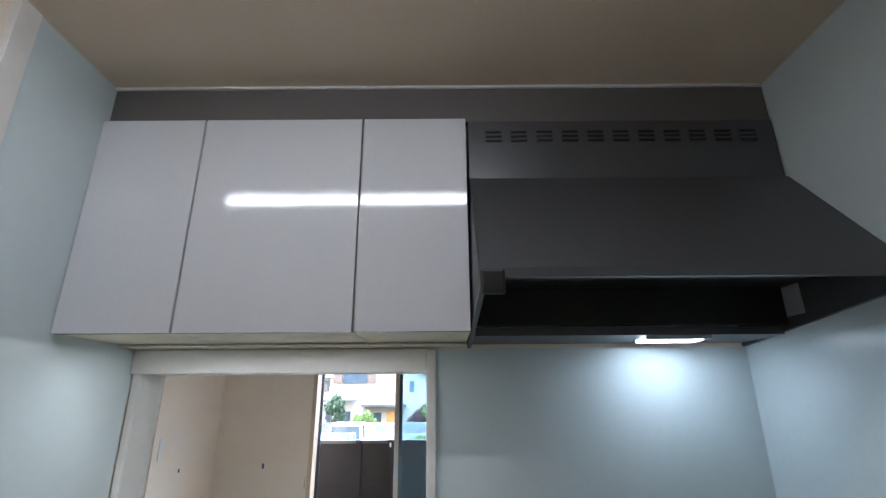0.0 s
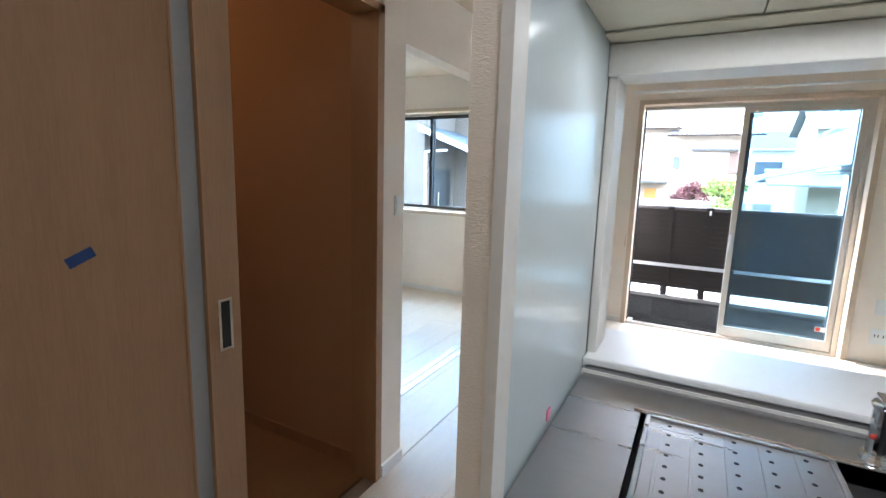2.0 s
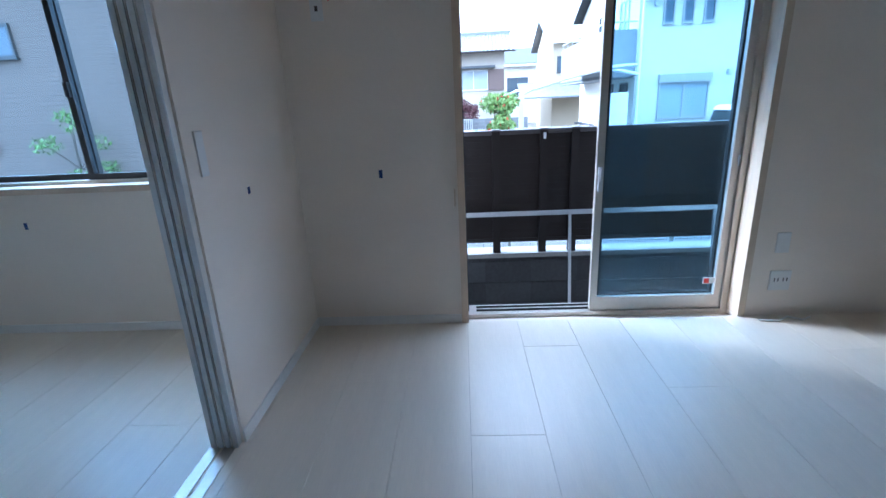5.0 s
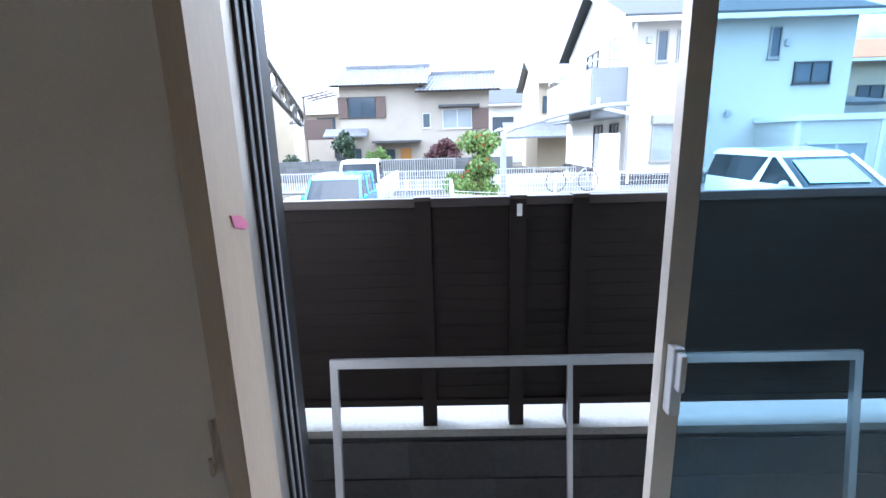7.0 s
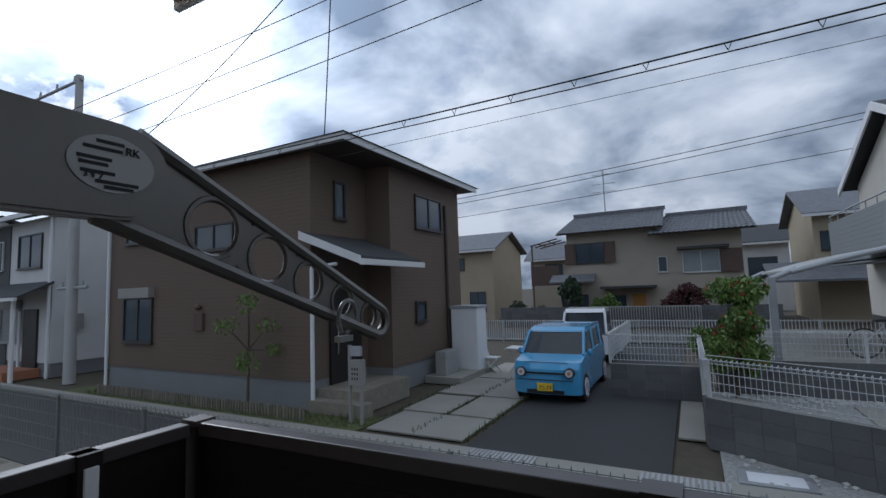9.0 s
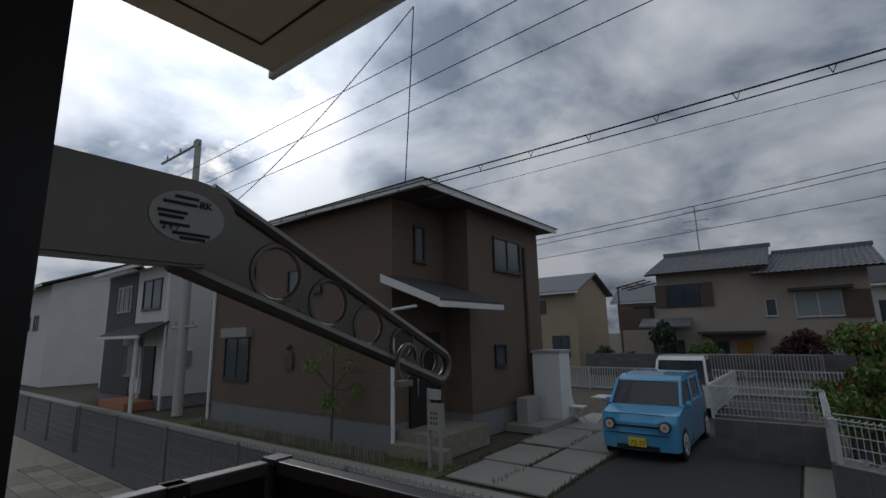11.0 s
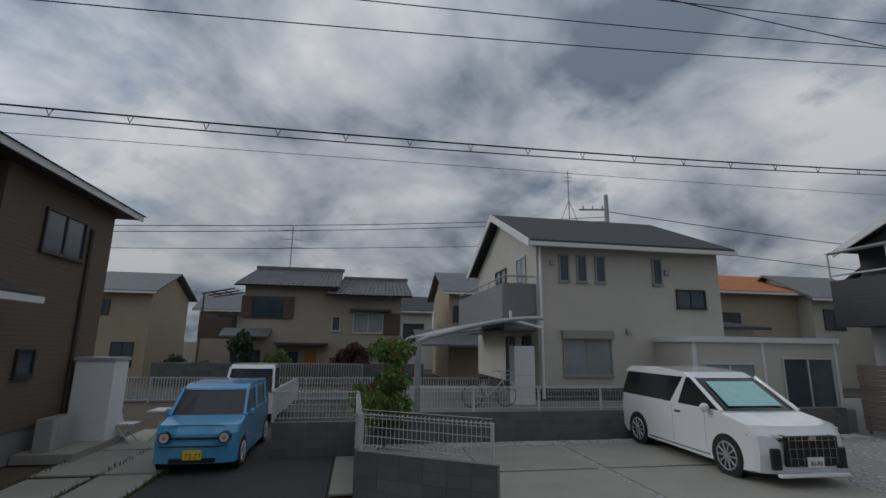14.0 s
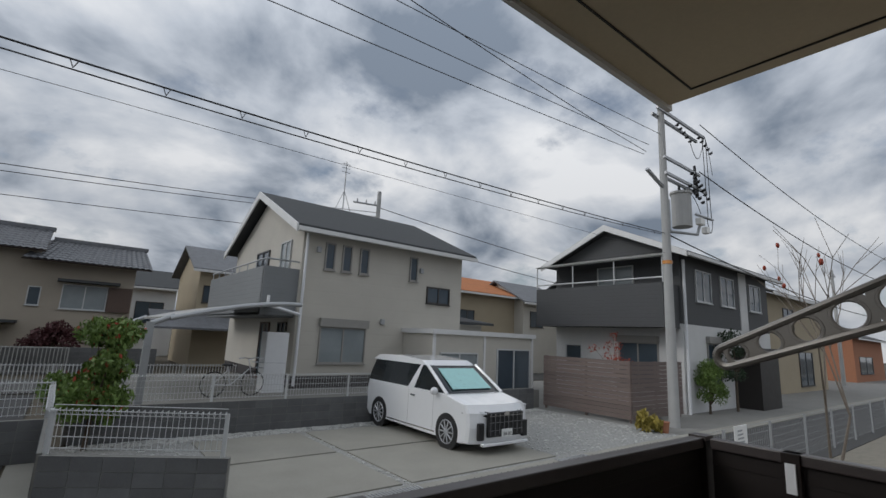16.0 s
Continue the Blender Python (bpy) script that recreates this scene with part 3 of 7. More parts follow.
tagged(part("masking_tape", bm, "blue_tape"), "short strip of blue masking tape on the door", "tape")
for k, x in enumerate((-2.31, -2.28, -2.25, -2.22)):
    f = thing("bedroom_sliding_door", "stacked white bedroom sliding door with grey edge", "door", (x, 3.80, 0.006), "stacked bedroom doors")
    box_part("leaf", (-0.011, 0.011, -0.0, 0.028, 0, 2.0), "white_trim", f)
    box_part("edge_strip", (-0.010, 0.010, -0.007, -0.001, 0, 2.0), "silver_frame", f, "grey metal edge strip")

# ---- wall fittings ----


def plate(name, label, cat, b, extra=(), mname="plastic_white"):
    t = thing(name, label, cat, ((b[0] + b[1]) / 2, (b[2] + b[3]) / 2, (b[4] + b[5]) / 2))
    o = t.location
    box_part("plate", (b[0] - o.x, b[1] - o.x, b[2] - o.y, b[3] - o.y, b[4] - o.z, b[5] - o.z), mname, t, bevel=0.003)
    for nm, e, mm in extra:
        box_part(nm, (e[0] - o.x, e[1] - o.x, e[2] - o.y, e[3] - o.y, e[4] - o.z, e[5] - o.z), mm, t)
    return t


plate("blank_plate", "white blank wall socket plate", "socket", (0.495, 0.57, YW - 0.008, YW, 0.39, 0.51))
plate("wall_socket", "white double wall socket with vertical slots", "socket", (0.49, 0.61, YW - 0.008, YW, 0.16, 0.28),
      [("slot", (x, x + 0.006, YW - 0.009, YW - 0.0078, z, z + 0.022), "black_print") for x in (0.515, 0.535, 0.565, 0.585) for z in (0.215,)])
plate("wall_switch", "white wall switch plate near the doorway", "switch", (-1.88, -1.873, 1.925, 1.968, 1.165, 1.25), [("rocker", (-1.873, -1.870, 1.934, 1.959, 1.178, 1.238), "plastic_white")])
plate("wall_socket", "white aircon socket high on the wall", "socket", (-2.02, -1.955, YW - 0.008, YW, 1.72, 1.83), [("slot", (-1.995, -1.98, YW - 0.010, YW - 0.0078, 1.765, 1.79), "black_print")])
plate("wall_switch", "slim white switch on the wall stub", "switch", (-2.2, -2.192, 3.90, 3.95, 1.08, 1.24))
plate("control_panel", "cream wall box on the kitchen partition", "control panel", (-1.069, -1.034, 1.34, 1.46, 1.14, 1.42), [("lid", (-1.072, -1.068, 1.35, 1.45, 1.17, 1.41), "white_trim")])
for b in ((-1.74, -1.72, YW - 0.002, YW, 0.905, 0.95), (-3.90, -3.88, YW - 0.002, YW, 0.68, 0.72)):
    tagged(box_part("masking_tape", b, "blue_tape"), "small blue tape mark on the papered wall", "tape")
tagged(box_part("masking_tape", (-2.2, -2.198, 4.24, 4.26, 0.955, 0.985), "blue_tape"), "small blue tape mark on the wall stub", "tape")
cap = thing("aircon_hole_cap", "round white aircon sleeve cap on the wall", "wall cap", (-1.925, YW, 1.895))
bm = bmesh.new(); bm_rod(bm, (0, -0.012, 0), (0, 0, 0), 0.042, 0.045, 20); part("cap", bm, "plastic_white", cap)
rods_part("tape_tail", [((0, -0.01, -0.035), (0.004, -0.008, -0.085), 0.004)], "red_print", cap)
hk = thing("tie_hook", "small brown hook on the papered wall", "hook", (-1.32, YW, 0.78))
bm = bmesh.new()
for a, b in (((0, -0.004, 0.05), (0, -0.004, -0.03)), ((0, -0.004, -0.03), (0, -0.02, -0.045)), ((0, -0.02, -0.045), (0, -0.022, -0.01))):
    bm_rod(bm, a, b, 0.0035, seg=8)
part("hook", bm, "pale_wood_trim", hk)
pk = bmesh.new(); bm_poly(pk, [(-1.262, 4.922, 1.178), (-1.262, 4.958, 1.172), (-1.262, 4.984, 1.152), (-1.262, 4.968, 1.146), (-1.262, 4.930, 1.156)], Vector((0.003, 0, 0)))
tagged(part("tape_tag", pk, "pink_tape"), "scrap of pink tape on the window lining", "tape")
tagged(box_part("tape_tag", (-0.9785, -0.9755, 1.165, 1.185, 0.862, 0.885), "pink_tape"), "scrap of pink tape on the kitchen side panel", "tape")
rail = thing("curtain_rail", "white double curtain rail above the terrace window", "curtain rail", (-0.45, YW, 2.09))
rods_part("rail", [((-0.9, -0.06, 0), (0.9, -0.06, 0), 0.008), ((-0.9, -0.10, 0), (0.9, -0.10, 0), 0.008)], "plastic_white", rail)
for x in (-0.85, 0, 0.85):
    box_part("bracket", (x - 0.008, x + 0.008, -0.11, 0, 0.006, 0.012), "plastic_white", rail)
cable = wire("loose_cable", [(0.42, 4.80, 0.008), (0.52, 4.78, 0.008), (0.60, 4.83, 0.01), (0.66, 4.79, 0.008), (0.72, 4.82, 0.008)], 0.006, "plastic_white", "white cable lying on the floor", "cable")
tr = thing("hatch_handle", "chrome towel bar beside the serving hatch", "towel bar", (-0.077, 1.6, 1.12))
box_part("bar", (-0.018, -0.006, -0.012, 0.012, -0.09, 0.09), "chrome", tr, bevel=0.005)
for z in (-0.08, 0.08):
    rods_part("mount", [((-0.012, 0, z), (0.002, 0, z), 0.011)], "chrome", tr)

# ---- kitchen ----
DOORS = ((-0.978, -0.683), (-0.680, -0.232), (-0.229, 0.064))
for a, b in DOORS:
    wc = thing("wall_cabinet", "glossy pale grey kitchen wall cabinet", "cabinet", ((a + b) / 2, 1.36, 1.667), "kitchen wall cabinets")
    w = (b - a) / 2
    box_part("body", (-w, w, -0.155, 0.17, 0.004, 0.608), "cabinet_carcass", wc)
    box_part("door", (-w + 0.0012, w - 0.0012, -0.177, -0.158, 0.0, 0.608), "cabinet_gloss", wc, bevel=0.002)
    box_part("edge_band", (-w + 0.001, w - 0.001, -0.158, -0.1555, 0.0, 0.608), "cabinet_dark", wc)
setting("cabinet_filler", (-0.978, 0.954, 1.205, 1.225, 2.276, CEIL), "hood_fascia", "dull grey filler strip above the cabinets", "filler")
setting("cabinet_filler_trim", (-0.978, 0.954, 1.198, 1.205, 2.392, 2.40), "fascia_white", "thin pale trim along the ceiling", "trim")
hood = thing("range_hood", "dark grey metal slanted kitchen range hood", "range hood", (0.51, 1.53, 1.66))
hw = 0.44
box_part("chimney_box", (-hw, hw, -0.335, -0.005, 0.42, 0.614), "hood_metal", hood, bevel=0.003)
bm = bmesh.new()
prof = [(-0.345, 0.425), (-0.60, 0.098), (-0.60, 0.078), (-0.585, 0.078), (-0.335, 0.405)]
bm_poly(bm, [(-hw, y, z) for y, z in prof], Vector((2 * hw, 0, 0)))
part("canopy", bm, "hood_metal", hood)
for s in (-1, 1):
    bm = bmesh.new()
    bm_poly(bm, [(s * hw, -0.345, 0.42), (s * hw, -0.598, 0.095), (s * hw, -0.598, 0.06), (s * hw, -0.01, 0.0), (s * hw, -0.01, 0.42)], Vector((-s * 0.012, 0, 0)))
    part("side_panel", bm, "hood_metal", hood)
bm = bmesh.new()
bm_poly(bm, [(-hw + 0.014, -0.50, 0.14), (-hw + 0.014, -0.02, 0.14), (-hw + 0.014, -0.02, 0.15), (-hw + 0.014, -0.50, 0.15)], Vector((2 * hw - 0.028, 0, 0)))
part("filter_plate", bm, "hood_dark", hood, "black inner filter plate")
# near-black plate added so the hood's inside stays dark down to the tray
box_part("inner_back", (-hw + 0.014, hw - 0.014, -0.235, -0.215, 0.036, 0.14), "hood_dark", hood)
box_part("back_tray", (-hw + 0.014, hw - 0.014, -0.21, -0.012, 0.012, 0.035), "hood_metal", hood)
for x in (-0.30, 0.0, 0.30):
    bm = bmesh.new(); bm_ball(bm, (x, -0.215, 0.045), 0.006, seg=8); part("knob", bm, "steel", hood)
lampb = boxes_part("light_frame", [(0.06, 0.24, -0.185, -0.165, 0.004, 0.0118), (0.06, 0.24, -0.092, -0.075, 0.004, 0.0118)], "steel", hood)
box_part("light_lens", (0.07, 0.23, -0.165, -0.092, 0.0045, 0.0115), "lamp_glow", hood, "bright white light lens")
box_part("rating_label", (hw - 0.0145, hw - 0.0125, -0.30, -0.19, 0.055, 0.135), "plastic_grey", hood, "white rating label")
bm = bmesh.new(); bm_rod(bm, (hw - 0.03, -0.17, 0.10), (hw - 0.012, -0.17, 0.10), 0.02, seg=12); part("clip", bm, "hood_dark", hood)
box_part("corner_bracket", (-hw, -hw + 0.05, -0.605, -0.58, 0.045, 0.095), "hood_dark", hood, bevel=0.006)
for i in range(11):
    boxes_part("vent_slot", [(-0.39 + i * 0.073, -0.345 + i * 0.073, -0.3375, -0.3345, 0.545 + 0.014 * k, 0.551 + 0.014 * k) for k in range(3)], "hood_dark", hood)
ang = math.atan2(0.33, 0.255)
cm = Matrix.Translation((0.85, 1.53 - 0.567, 1.66 + 0.148)) @ Matrix.Rotation(ang, 4, 'X')
bm = bmesh.new(); bm_box(bm, -0.065, 0.065, -0.015, 0.015, 0.003, 0.008, 0.004); bm.transform(cm); o = part("control_panel", bm, "hood_dark", hood, "black control strip with four buttons")
for k in range(4):
    bm = bmesh.new(); bm_rod(bm, (-0.04 + k * 0.024, 0, 0.006), (-0.04 + k * 0.024, 0, 0.0105), 0.008, seg=12); bm.transform(cm); part("button", bm, "plastic_grey", o)

counter = thing("kitchen_worktop", "brushed stainless steel kitchen worktop with sink", "worktop", (0, 1.2, 0.85))
SX0, SX1, SY0, SY1 = -0.818, -0.22, 0.98, 1.33
X0, X1, Y0, Y1 = -0.972, 0.95, 0.90, 1.512
boxes_part("top", [(X0, SX0, Y0 - 1.2, Y1 - 1.2, -0.035, 0), (SX1, X1, Y0 - 1.2, Y1 - 1.2, -0.035, 0), (SX0, SX1, Y0 - 1.2, SY0 - 1.2, -0.035, 0), (SX0, SX1, SY1 - 1.2, Y1 - 1.2, -0.035, 0)], "steel", counter)
box_part("backsplash", (X0, X1, 0.285, 0.312, 0, 0.028), "steel", counter, bevel=0.006)
boxes_part("sink_bowl", [(SX0, SX1, SY0 - 1.2, SY1 - 1.2, -0.20, -0.19), (SX0 - 0.008, SX0, SY0 - 1.2, SY1 - 1.2, -0.20, -0.001), (SX1, SX1 + 0.008, SY0 - 1.2, SY1 - 1.2, -0.20, -0.001), (SX0, SX1, SY1 - 1.2, SY1 - 1.192, -0.20, -0.001), (SX0, SX1, SY0 - 1.208, SY0 - 1.2, -0.20, -0.001)], "steel", counter, "steel sink bowl")
boxes_part("sink_rim", [(SX0 - 0.015, SX1 + 0.015, SY1 - 1.2, SY1 - 1.188, -0.002, 0.004), (SX1, SX1 + 0.013, SY0 - 1.2, SY1 - 1.2, -0.002, 0.004)], "chrome", counter, bevel=0.002)
for a, b in ((-0.972, -0.35), (-0.348, 0.30), (0.302, 0.95)):
    bc = thing("base_cabinet", "glossy pale grey kitchen base cabinet", "cabinet", ((a + b) / 2, 1.2, 0), "kitchen base cabinets")
    w = (b - a) / 2
    boxes_part("body", [(-w, w, -0.27, 0.375, 0.08, 0.62), (-w, w, -0.24, 0.32, 0, 0.08)], "cabinet_carcass", bc)
    box_part("door", (-w + 0.002, w - 0.002, -0.29, -0.272, 0.09, 0.81), "cabinet_gloss", bc, bevel=0.002)
    box_part("handle", (-w * 0.5, w * 0.5, -0.305, -0.291, 0.77, 0.785), "chrome", bc)
dr = thing("draining_board", "perforated stainless steel draining board over the sink", "draining board", (-0.65, 1.14, 0.856))
bm = bmesh.new()
bm_box(bm, -0.15, 0.15, -0.20, 0.17, -0.004, 0.002, 0.003)
part("tray", bm, "steel", dr)
boxes_part("rim", [(-0.156, -0.146, -0.20, 0.17, -0.005, 0.006), (0.146, 0.156, -0.20, 0.17, -0.005, 0.006), (-0.146, 0.146, 0.162, 0.172, -0.005, 0.006), (-0.146, 0.146, -0.205, -0.195, -0.005, 0.006)], "steel", dr, bevel=0.002)
for i in range(5):
    box_part("rib", (-0.128 + i * 0.055, -0.122 + i * 0.055, -0.18, 0.15, 0.002, 0.0045), "steel", dr, bevel=0.001)
hole = bmesh.new(); bm_rod(hole, (0, 0, 0.0018), (0, 0, 0.0026), 0.0042, seg=10)
h0 = part("drain_hole", hole, "black_hole", dr)
for i in range(5):
    for j in range(9):
        o = h0 if (i, j) == (0, 0) else new("drain_hole", h0.data)
        o.parent = dr
        o.location = (-0.110 + i * 0.055, 0.145 - j * 0.038, 0)
tap = thing("kitchen_tap", "chrome single-lever kitchen mixer tap", "tap", (-0.42, 1.38, 0.85))
bm = bmesh.new(); bm_rod(bm, (0, 0, 0), (0, 0, 0.012), 0.032, 0.028, 18); bm_rod(bm, (0, 0, 0.01), (0, 0, 0.13), 0.021, 0.019, 18); part("body", bm, "chrome", tap, smooth=False)
bm = bmesh.new(); bm_ball(bm, (0, 0, 0.135), 0.024, 1, 1, 0.6); bm_box(bm, -0.013, 0.013, -0.045, 0.02, 0.145, 0.157, 0.004); part("lever", bm, "chrome", tap)
bm = bmesh.new(); bm_rod(bm, (0, 0, 0.075), (0.055, -0.03, 0.085), 0.015, 0.014, 14); bm_ball(bm, (0.06, -0.033, 0.086), 0.022, seg=12); part("spout", bm, "chrome", tap)
bm = bmesh.new(); bm_ball(bm, (-0.016, -0.016, 0.06), 0.006, seg=8); part("hot_mark", bm, "red_print", tap)
tap.scale = (0.9, 0.9, 0.78)
card = thing("paper_card", "printed white instruction card on the worktop", "card", (-0.165, 1.355, 0.851), rz=-6)
box_part("sheet", (-0.075, 0.06, -0.022, 0.022, 0, 0.0012), "paper_white", card)
for k in range(5):
    box_part("print_line", (-0.065, 0.04 - 0.01 * (k % 2), 0.012 - k * 0.007, 0.0145 - k * 0.007, 0.0012, 0.0016), "plastic_grey", card)

# plush rabbit: one soft toy in one mesh with several cloths
RB = [("plush_yellow", (0, 0, 0.055), 0.042, (1.0, 0.85, 1.3)), ("plush_cream", (0, -0.014, 0.068), 0.032, (0.95, 0.8, 1.1)), ("plush_yellow", (0, 0, 0.143), 0.042, (1.02, 0.9, 0.92)),
      ("plush_cream", (-0.002, -0.020, 0.128), 0.028, (1.25, 0.8, 0.72)), ("plush_yellow", (-0.026, 0.004, 0.198), 0.014, (0.85, 0.6, 2.1)), ("plush_yellow", (0.028, 0.004, 0.195), 0.014, (0.85, 0.6, 2.1)),
      ("plush_orange", (-0.026, -0.003, 0.198), 0.010, (0.8, 0.5, 2.1)), ("plush_orange", (0.028, -0.003, 0.195), 0.010, (0.8, 0.5, 2.1)), ("plush_yellow", (-0.050, -0.006, 0.095), 0.016, (1.7, 0.9, 0.8)), ("plush_yellow", (0.052, -0.004, 0.088), 0.016, (1.7, 0.9, 0.8)),
      ("plush_yellow", (-0.036, -0.012, 0.018), 0.022, (0.9, 1.2, 0.9)), ("plush_yellow", (0.034, -0.012, 0.018), 0.022, (0.9, 1.2, 0.9)), ("plush_orange", (0.004, -0.034, 0.052), 0.021, (1.1, 0.35, 0.95)), ("plush_red", (0.004, -0.041, 0.052), 0.010, (1.3, 0.25, 0.8)),
      ("plush_pink", (0.0, -0.042, 0.142), 0.010, (1.2, 0.6, 0.75)), ("paper_white", (-0.018, -0.036, 0.155), 0.007, (1.1, 0.5, 0.8)), ("paper_white", (0.018, -0.036, 0.155), 0.007, (1.1, 0.5, 0.8)), ("black_print", (-0.017, -0.040, 0.155), 0.0026, (1, 0.5, 1)), ("black_print", (0.019, -0.040, 0.155), 0.0026, (1, 0.5, 1))]
bm = bmesh.new()
mats = []
for mn, c, r, sc in RB:
    if mn not in mats:
        mats.append(mn)
    n0 = len(bm.faces)
    bm_ball(bm, c, r, *sc, seg=16)
    bm.faces.ensure_lookup_table()
    for f in bm.faces[n0:]:
        f.material_index, f.smooth = mats.index(mn), True
me = bpy.data.meshes.new("plush_rabbit")
bm.to_mesh(me); bm.free()
for mn in mats:
    me.materials.append(M[mn])
rab = tagged(new("plush_rabbit", me), "yellow plush rabbit toy leaning on the kitchen wall", "soft toy")
rab.matrix_basis = pose(-0.012, 1.335, 0.852, -9, -4, 20) @ Matrix.Scale(0.92, 4)
cl = thing("ceiling_light", "slim white tube light on the kitchen ceiling", "ceiling light", (-0.35, 0.45, CEIL))
box_part("housing", (-0.62, 0.62, -0.05, 0.05, -0.03, 0), "plastic_white", cl, bevel=0.004)
box_part("tube", (-0.6, 0.6, -0.012, 0.012, -0.056, -0.032), "tube_glow", cl, "glowing white tube", 0.008)

# ---- outside: ground ----
G = -1.08
setting("ground", (-400, 400, 8.6, 700, G - 0.4, G - 0.03), "soil", "bare earth reaching to the horizon", "ground")
setting("ground_south", (-400, 400, -120, 8.6, G - 0.4, G - 0.05), "soil", "bare earth round the house", "ground")
setting("road", (-160, 200, 8.7, 11.45, G - 0.03, G), "road_asphalt", "grey asphalt lane", "road")
setting("pavement", (-160, 200, 6.12, 8.68, G - 0.03, G - 0.004), "paving", "beige paved footway beside the fence", "pavement")
setting("yard", (-2.3, 1.3, YO, 5.99, G, -0.54), "soil", "dark narrow yard under the window", "ground")
terr = setting("terrace_slab", (-2.0, 1.2, YO, 5.62, -0.54, -0.50), "concrete_pale", "pale concrete slab below the window", "terrace")
setting("gutter_kerb", (-60, 100, 11.45, 11.95, G - 0.03, G + 0.03), "concrete_pale", "concrete gutter along the lane", "kerb")
setting("driveway", (-4.3, -1.35, 11.96, 26, G - 0.03, G + 0.012), "asphalt", "dark asphalt driveway", "driveway")
setting("back_road", (-120, 120, 26.5, 31.5, G - 0.03, G + 0.01), "road_asphalt", "grey back street", "road")
setting("lawn", (-17, -6.5, 11.96, 12.9, G - 0.03, G + 0.02), "grass", "thin worn grass strip before the brown house", "lawn")
setting("gravel_lot", (-0.75, 13.6, 11.96, 17.4, G - 0.03, G + 0.012), "gravel", "pale crushed gravel parking lot", "gravel")
setting("far_lot", (13.6, 80, 11.96, 26, G - 0.03, G + 0.01), "concrete", "grey concrete yards along the lane", "ground")
setting("white_house_lot", (-0.6, 14, 17.6, 26, G, -0.42), "concrete", "raised concrete lot of the cream house", "ground")
for b in ((1.35, 3.95, 12.1, 14.5), (4.15, 8.0, 12.1, 14.5), (1.6, 3.95, 14.6, 16.7), (4.15, 8.0, 14.6, 16.7)):
    setting("concrete_pad", (b[0], b[1], b[2], b[3], G, G + 0.035), "concrete_pale", "pale concrete parking pad", "paving")
for b in ((-6.4, -4.45, 12.2, 13.5), (-6.5, -5.5, 13.6, 15.1), (-5.4, -4.45, 13.6, 15.2), (-6.6, -4.45, 15.3, 17.3), (-6.6, -4.45, 17.4, 20)):
    setting("concrete_pad", (b[0], b[1], b[2], b[3], G, G + 0.03), "concrete_pale", "pale concrete drive slab with grassy joints", "paving")
setting("walkway_slab", (-1.3, -0.9, 13.6, 16.2, G, G + 0.03), "concrete_pale", "narrow concrete strip beside the block wall", "paving")
for x in (-3.6, -1.2, 3.6, 8.2):
    g = thing("drain_grate", "grey steel gutter grating in the lane", "drain grate", (x, 11.7, G + 0.03), "gutter gratings")
    for k in range(16):
        box_part("bar", (-0.5 + k * 0.065, -0.465 + k * 0.065, -0.2, 0.2, 0, 0.012), "galvanised", g)
mh = thing("manhole_cover", "blue-grey meter cover in the concrete", "manhole cover", (-0.2, 12.25, G + 0.012))
box_part("cover", (-0.4, 0.4, -0.25, 0.25, 0, 0.02), "galvanised", mh)
box_part("inner_lid", (-0.3, 0.3, -0.17, 0.17, 0.02, 0.026), "pipe_white", mh)
bm = bmesh.new()
rr = random.Random(4)
for k in range(2600):
    x, y = rr.uniform(-0.5, 13.4), rr.choice((rr.uniform(16.8, 17.3), rr.uniform(12.0, 17.3)))
    if 1.2 < x < 8.1 and 12 < y < 16.8:
        if rr.random() < 0.9:
            continue
        x = rr.choice((4.05, 1.2, 8.15)) + rr.uniform(-0.09, 0.09)
    s = rr.uniform(0.02, 0.05)
    bmesh.ops.create_icosphere(bm, subdivisions=1, radius=s, matrix=Matrix.Translation((x, y, G + 0.02)) @ Matrix.Diagonal((1, 1.3, 0.6, 1)))
tagged(part("gravel_stones", bm, "stone_chip"), "loose pale crushed stones", "gravel", kind="stuff")

bm = bmesh.new()
for k in range(2600):
    x, y = rr.uniform(-16, -6.6), rr.uniform(12.0, 12.75)
    if rr.random() < 0.25:
        x, y = rr.choice((-6.55, -5.45, -4.4)) + rr.uniform(-0.06, 0.06), rr.uniform(12.2, 17.5)
    a = rr.uniform(0, 6.28)
    h = rr.uniform(0.04, 0.13)
    dx, dy = 0.012 * math.cos(a), 0.012 * math.sin(a)
    bm.faces.new([bm.verts.new(q) for q in ((x - dx, y - dy, G), (x + dx, y + dy, G), (x + 3 * dy * rr.random(), y - 3 * dx * rr.random(), G + h))])
tagged(part("grass_blades", bm, "grass"), "thin worn grass blades and weeds", "grass", kind="stuff")

# ---- own fence, wall, screen, brackets, overhang ----


def louvre_panel(name, m, length, label, slats):
    """A brown aluminium fence panel along local x, from z 0 to 0.88."""
    f = thing(name, label, "fence")
    f.matrix_basis = m
    box_part("top_rail", (0, length, -0.022, 0.022, 0.86, 0.895), "fence_cap", f, "paler top rail", 0.004)
    box_part("bottom_rail", (0, length, -0.018, 0.018, 0, 0.03), "fence_brown", f)
    n = 15
    for k in range(n):
        z = 0.03 + k * 0.83 / n
        bm = bmesh.new()
        t = 0.010 if slats else 0.004
        bm_poly(bm, [(0.0, -t, z), (0.0, t + 0.004, z + 0.003), (0.0, t, z + 0.83 / n + 0.007), (0.0, -t - 0.002, z + 0.83 / n + 0.005)], Vector((length, 0, 0)))
        part("slat", bm, "fence_brown", f)
    return f


